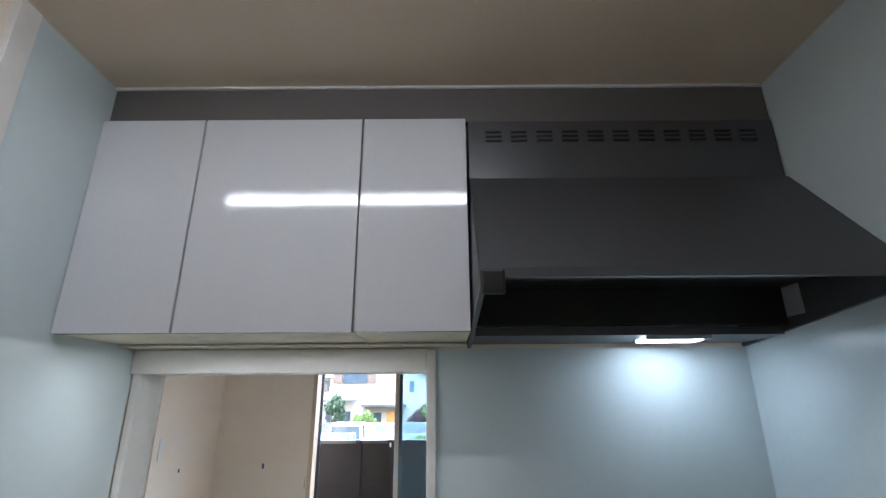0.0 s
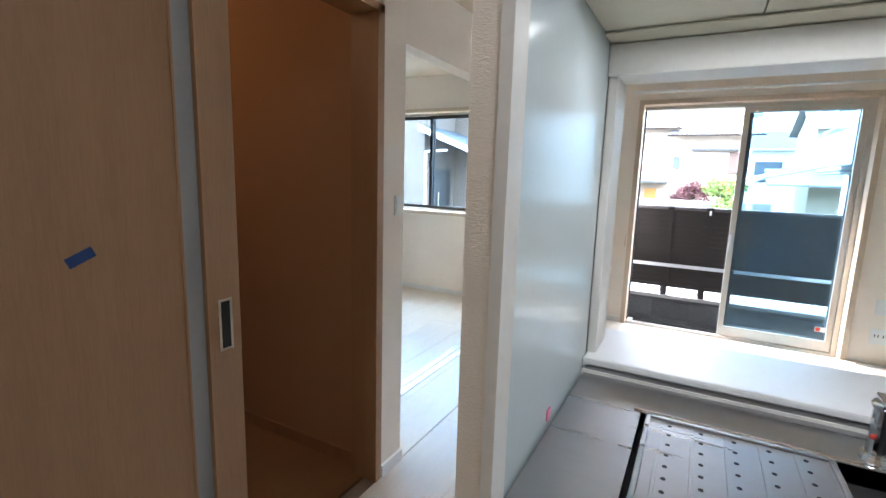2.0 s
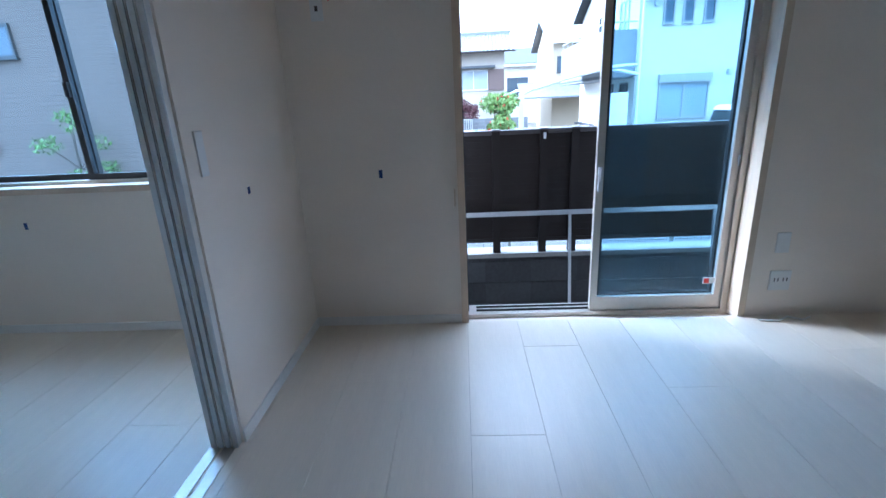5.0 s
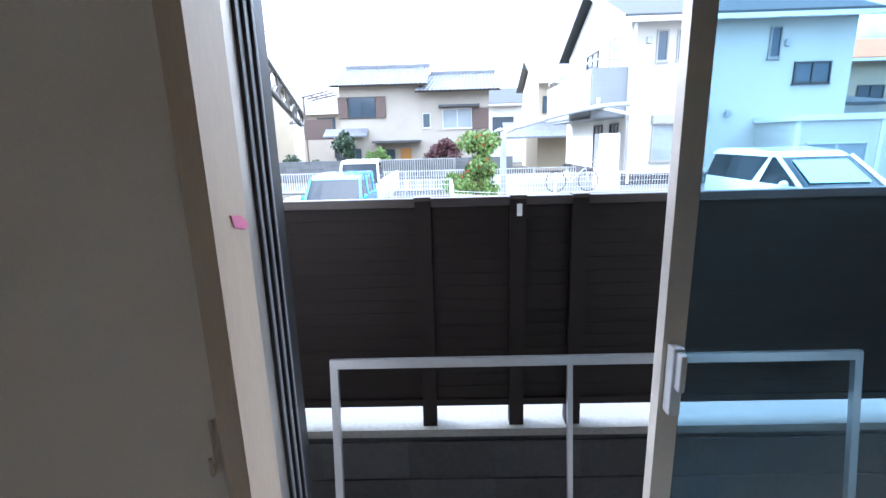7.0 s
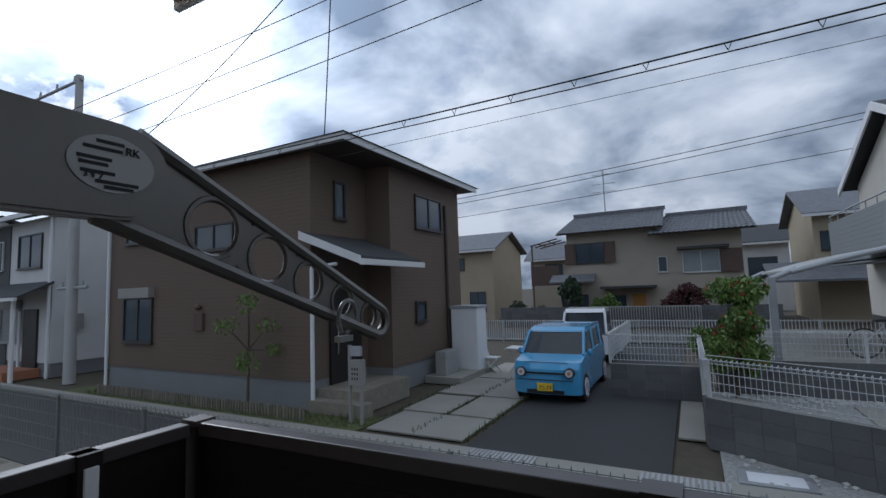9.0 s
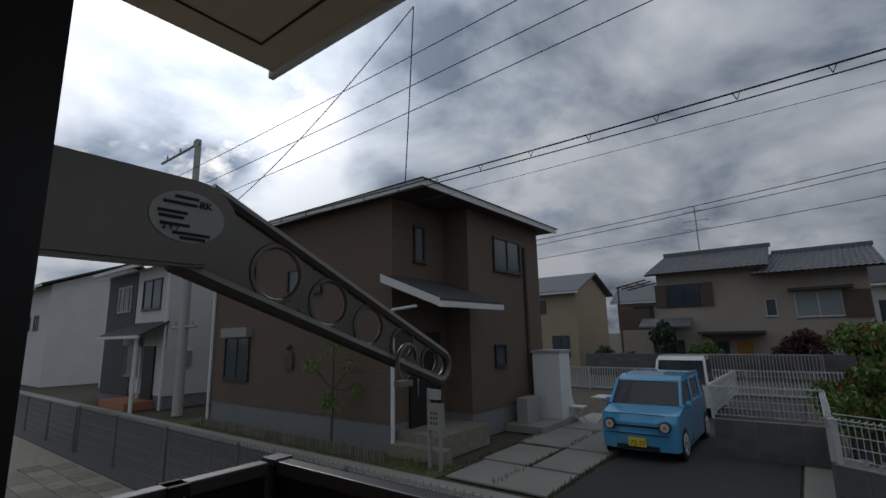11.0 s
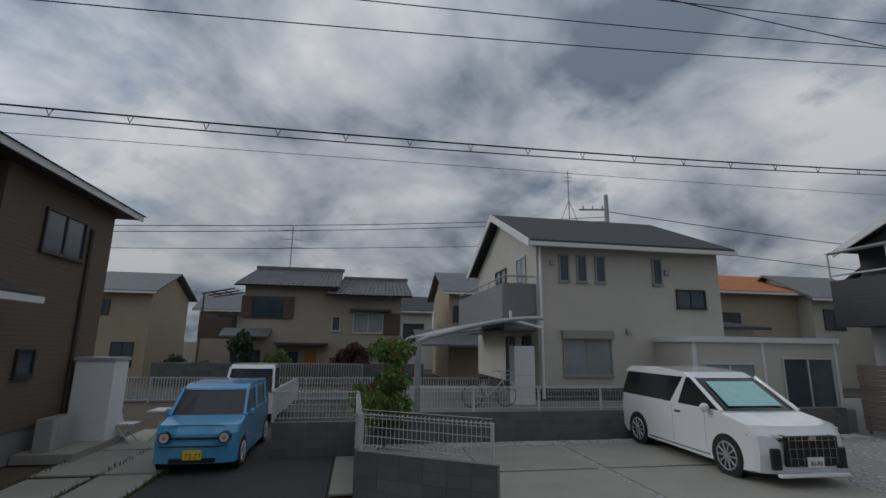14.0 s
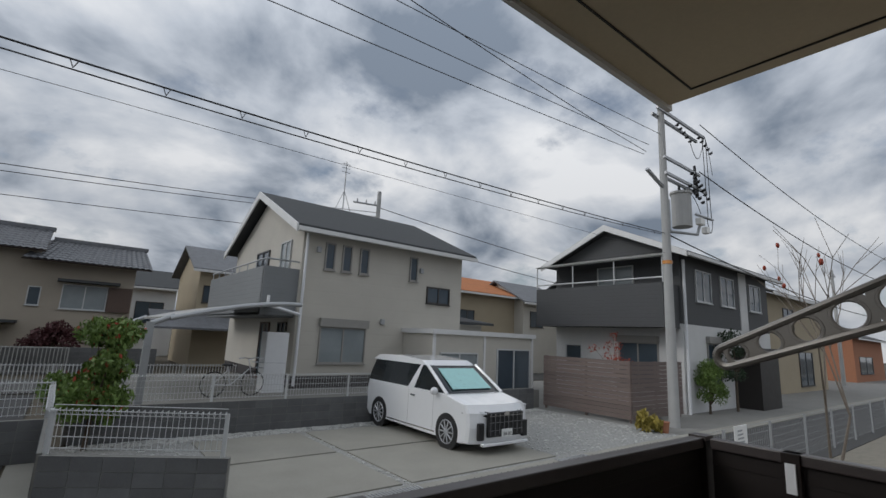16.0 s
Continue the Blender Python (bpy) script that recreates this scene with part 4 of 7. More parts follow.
FZ, FY = 0.175, 5.985
fence_front = (("garden_fence", -2.175, -1.039, False), ("garden_fence", -0.981, -0.669, True), ("garden_fence", -0.611, -0.429, False), ("garden_fence", -0.371, 1.011, False))
for nm, a, b, sl in fence_front:
    louvre_panel(nm, pose(a, FY, FZ), b - a, "dark brown slatted aluminium garden fence panel", sl)
for x in (-2.205, -1.01, -0.64, -0.40, 1.04):
    p = thing("fence_post", "dark brown square fence post on the block wall", "fence post", (x, FY, -0.08), "garden fence posts")
    box_part("post", (-0.03, 0.03, -0.028, 0.028, 0, 1.14), "fence_brown", p)
    box_part("cap", (-0.032, 0.032, -0.030, 0.030, 1.14, 1.155), "fence_cap", p)
    if abs(x + 0.64) < 0.01:
        box_part("clip", (-0.006, 0.014, -0.034, -0.029, 1.075, 1.122), "pipe_white", p, "white plastic clip")
for x, rz in ((-2.205, 90), (1.04, 90)):
    louvre_panel("side_fence", pose(x, YO + 0.02, FZ, 0, 0, rz), FY - YO - 0.06, "dark brown slatted side fence panel", False)
    p = thing("fence_post", "dark brown side fence post with white clip", "fence post", (x, 5.70, -0.08), "garden fence posts")
    box_part("post", (-0.034, 0.034, -0.025, 0.025, 0, 1.15), "fence_brown", p)
    s = 1 if x < 0 else -1
    box_part("clip", (0.034 * s, 0.042 * s, -0.014, 0.014, 1.03, 1.12), "pipe_white", p, "white plastic clip")
bw = thing("block_wall", "dark rough stone-faced block wall under the fence", "wall", (0, 0, 0))
box_part("core", (-2.25, 1.15, 5.955, 6.10, G, 0.05), "stone_block_dark", bw)
box_part("coping", (-2.27, 1.17, 5.93, 6.12, 0.05, 0.085), "concrete", bw, "grey concrete coping")
bm = bmesh.new(); bm_box(bm, 0.004, 0.386, -0.012, 0.0, 0.004, 0.186, 0.008)
bme = bpy.data.meshes.new("block"); bm.to_mesh(bme); bm.free(); bme.materials.append(M["stone_block_dark"])
for r in range(3):
    for c in range(9):
        o = new("block", bme)
        o.parent, o.location = bw, (-2.25 + c * 0.378, 5.955, -0.55 + r * 0.19)
sw = thing("side_wall", "low concrete wall closing the yard", "wall", (0, 0, 0))
boxes_part("wall", [(1.02, 1.14, YO, 5.93, G, 0.05), (-2.24, -2.12, YO, 5.93, G, 0.05)], "concrete", sw)
scr = thing("window_screen", "grey-framed insect screen standing against the fence", "window screen", (-0.36, 5.72, -0.50))
scr.rotation_euler = (radians(-8), 0, 0)
boxes_part("screen_frame", [(-1.03, 1.03, -0.012, 0.012, 0.93, 0.965), (-1.03, 1.03, -0.012, 0.012, 0.0, 0.03), (-1.03, -1.0, -0.012, 0.012, 0.03, 0.93), (1.0, 1.03, -0.012, 0.012, 0.03, 0.93)], "silver_frame", scr)
box_part("middle_bar", (-0.10, -0.08, -0.010, 0.010, 0.03, 0.93), "silver_frame", scr)
tagged(setting("overhang", (-2.36, 0.955, YO, 6.0, 2.378, 2.72), "soffit_beige", "beige overhang soffit of the upper floor", "overhang"))
setting_boxes("overhang_groove", [(-2.24, 0.888, 5.88, 5.886, 2.373, 2.378), (-2.24, -2.234, YO, 5.88, 2.373, 2.378), (0.882, 0.888, YO, 5.88, 2.373, 2.378)], "dark_frame", "dark joint line in the soffit", "trim")
setting("overhang_fascia", (-2.38, 0.975, 6.0, 6.02, 2.36, 2.74), "fascia_white", "pale fascia of the overhang", "trim")
setting("upper_wall", (-2.42, 1.0, YO, 5.98, 2.72, 5.2), "cream_siding", "outer wall of the upper floor", "wall")
setting("upper_wall_main", (-4.8, 2.4, YW, YO, 2.9, 5.2), "cream_siding", "outer wall of the upper floor", "wall")
setting("shutter_box", (-1.26, 0.35, YO, 5.2, 2.03, 2.25), "dark_frame", "dark roller shutter box above the window", "shutter box")


def laundry_arm(x, with_label, reach, z, size):
    a = thing("laundry_bracket", "grey metal fold-down laundry pole bracket on the wall", "laundry bracket", (x, YO + 0.014, z), "laundry brackets")
    a.scale = (size, size, size)
    box_part("wall_plate", (-0.03, 0.03, 0, 0.02, -0.14, 0.14), "arm_grey", a, bevel=0.004)
    bm = bmesh.new()
    c0, r = Vector((0, reach, 0)), 0.062
    pts = [(-0.017, 0.015, -0.062), (-0.017, 0.015, 0.066)] + [(-0.017, c0.y + r * math.cos(t), c0.z + r * math.sin(t)) for t in [radians(q) for q in range(90, -91, -15)]]
    bm_poly(bm, pts, Vector((0.034, 0, 0)))
    es = [e for e in bm.edges if abs(e.verts[0].co.x - e.verts[1].co.x) < 1e-4]
    bmesh.ops.bevel(bm, geom=es, offset=0.004, segments=2, affect='EDGES')
    part("base_bar", bm, "arm_grey", a)
    # swinging arm: slot-holed plate, drawn as an outline grid with round holes
    d = Vector((0, 0.925, -0.38)).normalized()
    nrm = Vector((0, 0.38, 0.925)).normalized()
    L2 = 0.60
    holes = [(0.150, 0.046), (0.264, 0.042), (0.368, 0.038), (0.470, 0.034), (0.566, 0.029)]
    half = lambda s: 0.060 - 0.030 * s / L2
    bm = bmesh.new()
    ts = [i / 10 * 0.12 for i in range(11)]
    def p3(s, h, xo):
        q = c0 + d * s + nrm * h
        return (xo, q.y, q.z)
    for xo in (-0.003, 0.003):
        prev_s = 0.0
        cells = []
        for k, (hs, hr) in enumerate(holes):
            s0 = 0.098 if k == 0 else (holes[k - 1][0] + holes[k - 1][1] + hs - hr) / 2
            s1 = (hs + hr + holes[k + 1][0] - holes[k + 1][1]) / 2 if k + 1 < len(holes) else L2 + 0.004
            ring, outer = [], []
            for q in range(24):
                t = 2 * math.pi * q / 24
                ring.append(bm.verts.new(p3(hs + hr * math.cos(t), hr * math.sin(t), xo)))
                ct, st = math.cos(t), math.sin(t)
                lim = []
                if ct > 1e-6: lim.append((s1 - hs) / ct)
                if ct < -1e-6: lim.append((s0 - hs) / ct)
                hh = half(hs)
                if abs(st) > 1e-6: lim.append(hh / abs(st))
                m = min(lim)
                outer.append(bm.verts.new(p3(hs + m * ct, m * st, xo)))
            for q in range(24):
                bm.faces.new((ring[q], ring[(q + 1) % 24], outer[(q + 1) % 24], outer[q]))
        vs = [bm.verts.new(p3(s, h, xo)) for s, h in ((0, -half(0)), (0.098, -half(0.150)), (0.098, half(0.150)), (0, half(0)))]
        bm.faces.new(vs)
    part("arm_plate", bm, "arm_grey", a)
    bm = bmesh.new()
    for sg in (-1, 1):
        bm_rod(bm, p3(0, sg * 0.062, 0), p3(L2, sg * 0.031, 0), 0.012, seg=8)
    for q in range(12):
        t0, t1 = math.pi * (q / 12 - 0.5), math.pi * ((q + 1) / 12 - 0.5)
        bm_rod(bm, p3(L2 + 0.031 * math.cos(t0), 0.031 * math.sin(t0), 0), p3(L2 + 0.031 * math.cos(t1), 0.031 * math.sin(t1), 0), 0.012, seg=8)
    part("arm_rim", bm, "arm_grey", a)
    for hs, hr in holes:
        bm = bmesh.new()
        for q in range(20):
            t0, t1 = 2 * math.pi * q / 20, 2 * math.pi * (q + 1) / 20
            bm_rod(bm, p3(hs + hr * math.cos(t0), hr * math.sin(t0), 0), p3(hs + hr * math.cos(t1), hr * math.sin(t1), 0), 0.006, seg=6)
        part("hole_rim", bm, "arm_grey", a)
    if with_label:
        bm = bmesh.new()
        bmesh.ops.create_circle(bm, cap_ends=True, segments=32, radius=1, matrix=Matrix.Translation((0.0185, (reach - 0.012), 0.006)) @ Matrix.Rotation(radians(90), 4, 'Y') @ Matrix.Diagonal((0.036, 0.050, 1, 1)))
        lb = part("label_plate", bm, "paper_white", a, "oval white maker's label")
        rows = [(0.026, -0.02, 0.012), (0.017, -0.034, 0.010), (0.004, -0.040, -0.002), (-0.003, -0.038, -0.006), (-0.013, -0.036, 0.002), (-0.024, -0.020, 0.030), (-0.030, -0.01, 0.024)]
        for z, y0, y1 in rows:
            box_part("print_bar", (0.0188, 0.0192, (reach - 0.012) + y0, (reach - 0.012) + y1, 0.006 + z - 0.0022, 0.006 + z + 0.0022), "black_print", lb)
        words("letters", "RK", 0.014, Matrix.Translation((0.0192, reach + 0.010, 0.025)) @ Euler((radians(90), 0, radians(90))).to_matrix().to_4x4(), "black_print", a)
        words("letters", "3 Y 7", 0.010, Matrix.Translation((0.0192, reach - 0.034, -0.012)) @ Euler((radians(90), 0, radians(90))).to_matrix().to_4x4(), "black_print", a)
        bm = bmesh.new()
        for q in range(26):
            t0, t1 = radians(-60 + q * 11), radians(-60 + (q + 1) * 11)
            f = lambda t: (0.0 + 0.018 * math.sin(t * 0.5), reach + 0.44 + 0.037 * math.cos(t), -0.215 + 0.037 * math.sin(t))
            bm_rod(bm, f(t0), f(t1), 0.0045, seg=8)
        part("pole_ring", bm, "polycarb", a, "pale plastic pole ring")
        boxes_part("ring_clip", [(-0.008, 0.008, reach + 0.42, reach + 0.46, -0.262, -0.25)], "polycarb", a)
    return a


laundry_arm(-1.372, True, 0.325, 1.521, 0.67)
laundry_arm(0.70, False, 0.114, 1.584, 0.95)

# ---- fences outside ----


def wire_fence(name, label, m, length, height, step, mname, post_step, rows, bent=True, wire_r=0.004, group=""):
    f = thing(name, label, "fence", group=group)
    f.matrix_basis = m
    n = int(length / post_step + 0.5)
    for k in range(n + 1):
        x = length * k / n
        box_part("post", (x - 0.025, x + 0.025, -0.02, 0.02, 0, height - 0.02), mname, f)
    bm = bmesh.new()
    k = 0.0
    while k <= length:
        bm_rod(bm, (k, 0, 0.06), (k, 0, height), wire_r, seg=4)
        if bent:
            bm_rod(bm, (k, 0, height), (k, -0.07, height - 0.02), wire_r, seg=4)
            bm_rod(bm, (k, -0.07, height - 0.02), (k, 0, height - 0.10), wire_r, seg=4)
        k += step
    tagged(part("wire_mesh", bm, mname, f), kind="stuff")
    for z in rows:
        rods_part("long_wire", [((0, 0, z), (length, 0, z), wire_r * 1.15)], mname, f, seg=5)
    if bent:
        rods_part("long_wire", [((0, -0.07, height - 0.02), (length, -0.07, height - 0.02), wire_r * 1.15)], mname, f, seg=5)
    return f


wire_fence("mesh_fence", "low grey-green wire mesh fence along the lane", pose(-14.9, 9.0, G), 21.43, 1.05, 0.10, "mesh_green", 2.38, (0.1, 0.3, 0.5, 0.7, 0.92, 1.02))
wire_fence("lane_fence", "low white wire mesh fence along the lane", pose(6.56, 9.0, G), 36, 1.05, 0.11, "galvanised", 2.4, (0.1, 0.25, 0.4, 0.55, 0.7, 0.85, 1.03), False, 0.0025)
wire_fence("lane_fence", "low grey wire fence along the lane", pose(-40, 9.0, G), 24.9, 1.0, 0.2, "mesh_green", 2.35, (0.1, 0.25, 0.4, 0.55, 0.7, 0.85, 1.0), False)
sg = thing("sale_sign", "small white notice board with a red band", "sign", (9.57, 8.96, -0.49))
box_part("board", (-0.30, 0.30, -0.03, -0.015, 0, 0.49), "paper_white", sg)
box_part("red_band", (-0.28, 0.28, -0.034, -0.03, 0.02, 0.09), "red_print", sg)
for k in range(4):
    box_part("print_bar", (-0.16, 0.15 - 0.03 * k, -0.034, -0.03, 0.17 + k * 0.07, 0.20 + k * 0.07), "plastic_grey", sg)


def block_run(name, label, a, b, z0, z1, th=0.12):
    a, b = Vector((*a, 0)), Vector((*b, 0))
    d = b - a
    w = thing(name, label, "block wall", (a.x, a.y, z0), rz=math.degrees(math.atan2(d.y, d.x)))
    L_, H_ = d.length, z1 - z0
    box_part("core", (0, L_, -th / 2 + 0.006, th / 2 - 0.006, 0, H_ - 0.002), "concrete", w)
    n = max(1, round(L_ / 0.4)); r = max(1, round(H_ / 0.2))
    bm = bmesh.new(); bm_box(bm, 0.004, L_ / n - 0.004, -th / 2, th / 2, 0.004, H_ / r - 0.003)
    me = bpy.data.meshes.new("block"); bm.to_mesh(me); bm.free(); me.materials.append(M["block_grey"])
    for i in range(n):
        for j in range(r):
            o = new("block", me); o.parent, o.location = w, (i * L_ / n, 0, j * H_ / r)
    return w


def white_fence_on(a, b, z, h=0.62):
    a, b = Vector((*a, 0)), Vector((*b, 0))
    d = b - a
    return wire_fence("white_mesh_fence", "white steel mesh fence on a block wall", pose(a.x, a.y, z, 0, 0, math.degrees(math.atan2(d.y, d.x))), d.length, h, 0.075, "fence_white", 1.9, (0.08, 0.22, 0.36, 0.5, 0.62), True, 0.005)


block_run("block_wall", "grey concrete block wall at the lot corner", (-0.86, 13.35), (1.13, 12.15), G, -0.33)
white_fence_on((-0.82, 13.35), (1.05, 12.2), -0.33, 0.58)
block_run("block_wall", "grey concrete block wall beside the driveway", (-0.86, 16.3), (-0.86, 13.45), G, -0.33)
white_fence_on((-0.86, 16.3), (-0.84, 13.4), -0.33, 0.58)
block_run("block_wall", "dark grey concrete block wall behind the driveway", (-2.7, 16.4), (-0.9, 16.4), G, -0.36)
white_fence_on((-2.7, 16.4), (-0.9, 16.4), -0.36, 0.66)
white_fence_on((-2.7, 20.4), (-2.7, 16.45), -0.36, 0.66)
block_run("block_wall", "grey concrete block wall behind the gravel lot", (-0.5, 17.5), (13.5, 17.5), G, -0.34)
white_fence_on((0.3, 17.5), (7.4, 17.5), -0.34, 0.62)
wire_fence("white_road_fence", "white picket fence along the back street", pose(-13, 26.2, G), 18, 1.0, 0.11, "fence_white", 2.0, (0.12, 0.95), False, 0.014)
wire_fence("white_road_fence", "pale picket fence before the tan house", pose(-5.6, 33.5, G), 5, 1.25, 0.14, "polycarb", 2.5, (0.15, 1.2), False, 0.02)
pk = thing("edging_fence", "little pale picket edging along the grass", "edging", (-15.5, 12.15, G + 0.02))
for k in range(85):
    box_part("picket", (k * 0.09, k * 0.09 + 0.05, -0.008, 0.008, 0, 0.24 + 0.02 * (k % 2)), "paving", pk)

# ---- houses ----


def win_at(parent, u0, u1, z0, z1, face, plane, mname="window_frame_dark", pane="window_pane", split=True, shutter=False, sill=True):
    """A window proud of a wall: face 'y-' looks along -y, 'x+' and 'x-' along x; u runs along the wall."""
    def bx(a, b, d0, d1, c, e):
        if face == 'y-':
            return (a, b, plane - d1, plane - d0, c, e)
        if face == 'x+':
            return (plane + d0, plane + d1, a, b, c, e)
        return (plane - d1, plane - d0, a, b, c, e)
    t = 0.05
    w = boxes_part("window", [bx(u0, u0 + t, 0, 0.06, z0, z1), bx(u1 - t, u1, 0, 0.06, z0, z1), bx(u0 + t, u1 - t, 0, 0.06, z1 - t, z1), bx(u0 + t, u1 - t, 0, 0.06, z0, z0 + t)] + ([bx((u0 + u1) / 2 - 0.025, (u0 + u1) / 2 + 0.025, 0, 0.05, z0 + t, z1 - t)] if split else []), mname, parent)
    mid = (u0 + u1) / 2
    spans = ((u0 + t, mid - 0.025), (mid + 0.025, u1 - t)) if split else ((u0 + t, u1 - t),)
    for a, b in spans:
        box_part("pane", bx(a, b, 0.004, 0.02, z0 + t, z1 - t), pane, w)
    if sill:
        box_part("sill", bx(u0 - 0.03, u1 + 0.03, 0, 0.09, z0 - 0.04, z0), mname, w)
    if shutter:
        box_part("shutter_box", bx(u0 - 0.04, u1 + 0.04, 0, 0.18, z1, z1 + 0.28), "shutter_grey", w)
    return w


def roof_sheet(name, parent, a, b, c, d, mname, n_u, n_v, wave=0.03, lip=0.03, thick=0.06):
    """A tiled slope between eave a-b and ridge d-c, rippled across and stepped up the slope."""
    a, b, c, d = (Vector(v) for v in (a, b, c, d))
    nr = (b - a).cross(d - a).normalized()
    bm = bmesh.new()
    rows = []
    for j in range(n_v):
        for e in (0.0, 0.98):
            v = (j + e) / n_v
            row = []
            for i in range(n_u * 4 + 1):
                u = i / (n_u * 4)
                p = a.lerp(b, u).lerp(d.lerp(c, u), v)
                row.append(bm.verts.new(p + nr * (wave * math.sin(i * math.pi / 2) + lip * (1 - e))))
            rows.append(row)
    for r0, r1 in zip(rows, rows[1:]):
        for i in range(len(r0) - 1):
            bm.faces.new((r0[i], r0[i + 1], r1[i + 1], r1[i]))
    o = part(name, bm, mname, parent)
    bm = bmesh.new()
    bm_poly(bm, [tuple(p - nr * 0.05) for p in (a, b, c, d)], -nr * thick)
    part("roof_board", bm, "gutter_brown", parent)
    return o


def slab(name, parent, pts, mname, depth):
    bm = bmesh.new()
    bm_poly(bm, pts, Vector(depth))
    return part(name, bm, mname, parent)


# brown house
br = thing("brown_house", "two-storey brown sided house with white eaves", "house")
for b in ((-16.3, -8.3, 12.8, 18.2, -0.45, 2.3), (-16.3, -8.3, 12.8, 18.2, 2.3, 4.66), (-8.3, -7.55, 14.8, 18.75, -0.45, 4.66)):
    box_part("wall", b, "brown_siding", br)
boxes_part("plinth", [(-16.28, -8.32, 12.83, 18.2, G, -0.45), (-8.32, -7.58, 14.83, 18.7, G, -0.45)], "plinth", br)
boxes_part("eave", [(-16.9, -7.05, 12.45, 12.49, 4.60, 4.75), (-7.09, -7.05, 12.49, 19.2, 4.60, 4.75)], "fascia_white", br, "white eave board and gutter")
box_part("soffit", (-16.9, -7.09, 12.49, 19.2, 4.64, 4.68), "gutter_brown", br)
bm = bmesh.new()
e = [bm.verts.new(p) for p in ((-16.95, 12.4, 4.755), (-7.0, 12.4, 4.755), (-7.0, 19.3, 4.755), (-16.95, 19.3, 4.755))]
r0, r1 = bm.verts.new((-13.4, 15.8, 5.95)), bm.verts.new((-10.5, 15.8, 5.95))
for f in ((e[0], e[1], r1, r0), (e[1], e[2], r1), (e[2], e[3], r0, r1), (e[3], e[0], r0), (e[3], e[2], e[1], e[0])):
    bm.faces.new(f)
part("roof", bm, "roof_slate", br)
win_at(br, -15.5, -14.1, 0.25, 1.5, 'y-', 12.8, shutter=True)
win_at(br, -15.45, -14.0, 3.05, 3.75, 'y-', 12.8)
win_at(br, -12.3, -10.8, 2.62, 3.3, 'y-', 12.8)
win_at(br, 13.55, 13.95, 3.2, 4.1, 'x+', -8.3, split=False)
win_at(br, 16.0, 17.5, 3.15, 4.1, 'x+', -7.55)
win_at(br, 15.9, 16.45, 0.6, 1.15, 'x+', -7.55, split=False)
slab("porch_roof", br, [(-8.35, 12.55, 2.75), (-6.75, 12.55, 2.12), (-6.75, 14.9, 2.12), (-8.35, 14.9, 2.75)], "roof_slate", (0, 0, 0.05))
slab("porch_fascia", br, [(-8.37, 12.50, 2.80), (-6.72, 12.50, 2.16), (-6.72, 12.50, 2.0), (-8.37, 12.50, 2.62)], "fascia_white", (0, 0.04, 0))
box_part("porch_gutter", (-6.72, -6.62, 12.5, 14.9, 1.98, 2.10), "fascia_white", br)
rods_part("downpipe", [((-8.2, 12.72, G), (-8.2, 12.72, 2.0), 0.045), ((-8.2, 12.72, 2.0), (-7.4, 12.6, 2.04), 0.035)], "pipe_white", br)
rods_part("downpipe", [((-7.5, 17.75, G), (-7.5, 17.75, 4.0), 0.05)], "gutter_brown", br)
rods_part("downpipe", [((-16.3, 12.74, G), (-16.3, 12.74, 4.5), 0.045)], "pipe_white", br)
dd = box_part("entrance_door", (-8.3, -8.23, 13.35, 14.45, -0.62, 1.5), "door_dark", br, "dark entrance door")
rods_part("door_handle", [((-8.19, 13.55, 0.05), (-8.19, 13.55, 0.75), 0.02), ((-8.19, 13.55, 0.12), (-8.23, 13.55, 0.12), 0.015), ((-8.19, 13.55, 0.68), (-8.23, 13.55, 0.68), 0.015)], "chrome", dd)
boxes_part("porch_step", [(-8.3, -7.1, 12.95, 14.8, G, -0.62), (-8.3, -6.8, 12.65, 12.95, G, -0.80)], "paving", br, "tiled porch step")
box_part("vent", (-12.25, -11.9, 12.72, 12.8, 0.62, 1.05), "shutter_brown", br)
for z in (0.9,):
    bm = bmesh.new(); bm_ball(bm, (-12.07, 12.72, 1.2), 0.08, seg=10); part("wall_vent", bm, "shutter_brown", br)
mb = thing("mailbox_post", "grey steel mailbox and intercom post", "mailbox", (-6.75, 12.35, G))
boxes_part("post", [(-0.16, -0.11, -0.03, 0.03, 0, 1.5), (0.11, 0.16, -0.03, 0.03, 0, 0.75)], "shutter_grey", mb)
box_part("letter_box", (-0.11, 0.16, -0.06, 0.10, 0.75, 1.22), "shutter_grey", mb)
for i in range(3):
    for j in range(3):
        box_part("slot", (-0.05 + i * 0.06, -0.02 + i * 0.06, -0.064, -0.06, 0.85 + j * 0.09, 0.90 + j * 0.09), "black_print", mb)
box_part("intercom", (-0.09, 0.14, -0.05, 0.03, 1.3, 1.48), "plastic_grey", mb)
hp = thing("heat_pump_tank", "tall white hot water tank beside the brown house", "water tank", (-6.95, 18.0, -0.99))
box_part("tank", (-0.42, 0.42, -0.35, 0.35, 0.05, 1.85), "pipe_white", hp, bevel=0.02)
box_part("lid", (-0.45, 0.45, -0.38, 0.38, 1.85, 1.93), "plastic_grey", hp)
setting("unit_footing", (-7.55, -6.45, 16.3, 18.5, G, -0.90), "concrete_pale", "concrete footing under the outdoor units", "paving")
ac = thing("aircon_unit", "beige outdoor air conditioner unit", "air conditioner", (-7.15, 16.9, -0.96))
box_part("case", (-0.16, 0.16, -0.40, 0.40, 0.06, 0.70), "polycarb", ac, bevel=0.015)
for k in range(9):
    box_part("grille_bar", (0.16, 0.17, -0.22, 0.32, 0.12 + k * 0.055, 0.135 + k * 0.055), "plastic_grey", ac)
tb = thing("garden_table", "white folding garden table", "table", (-5.6, 18.6, G))
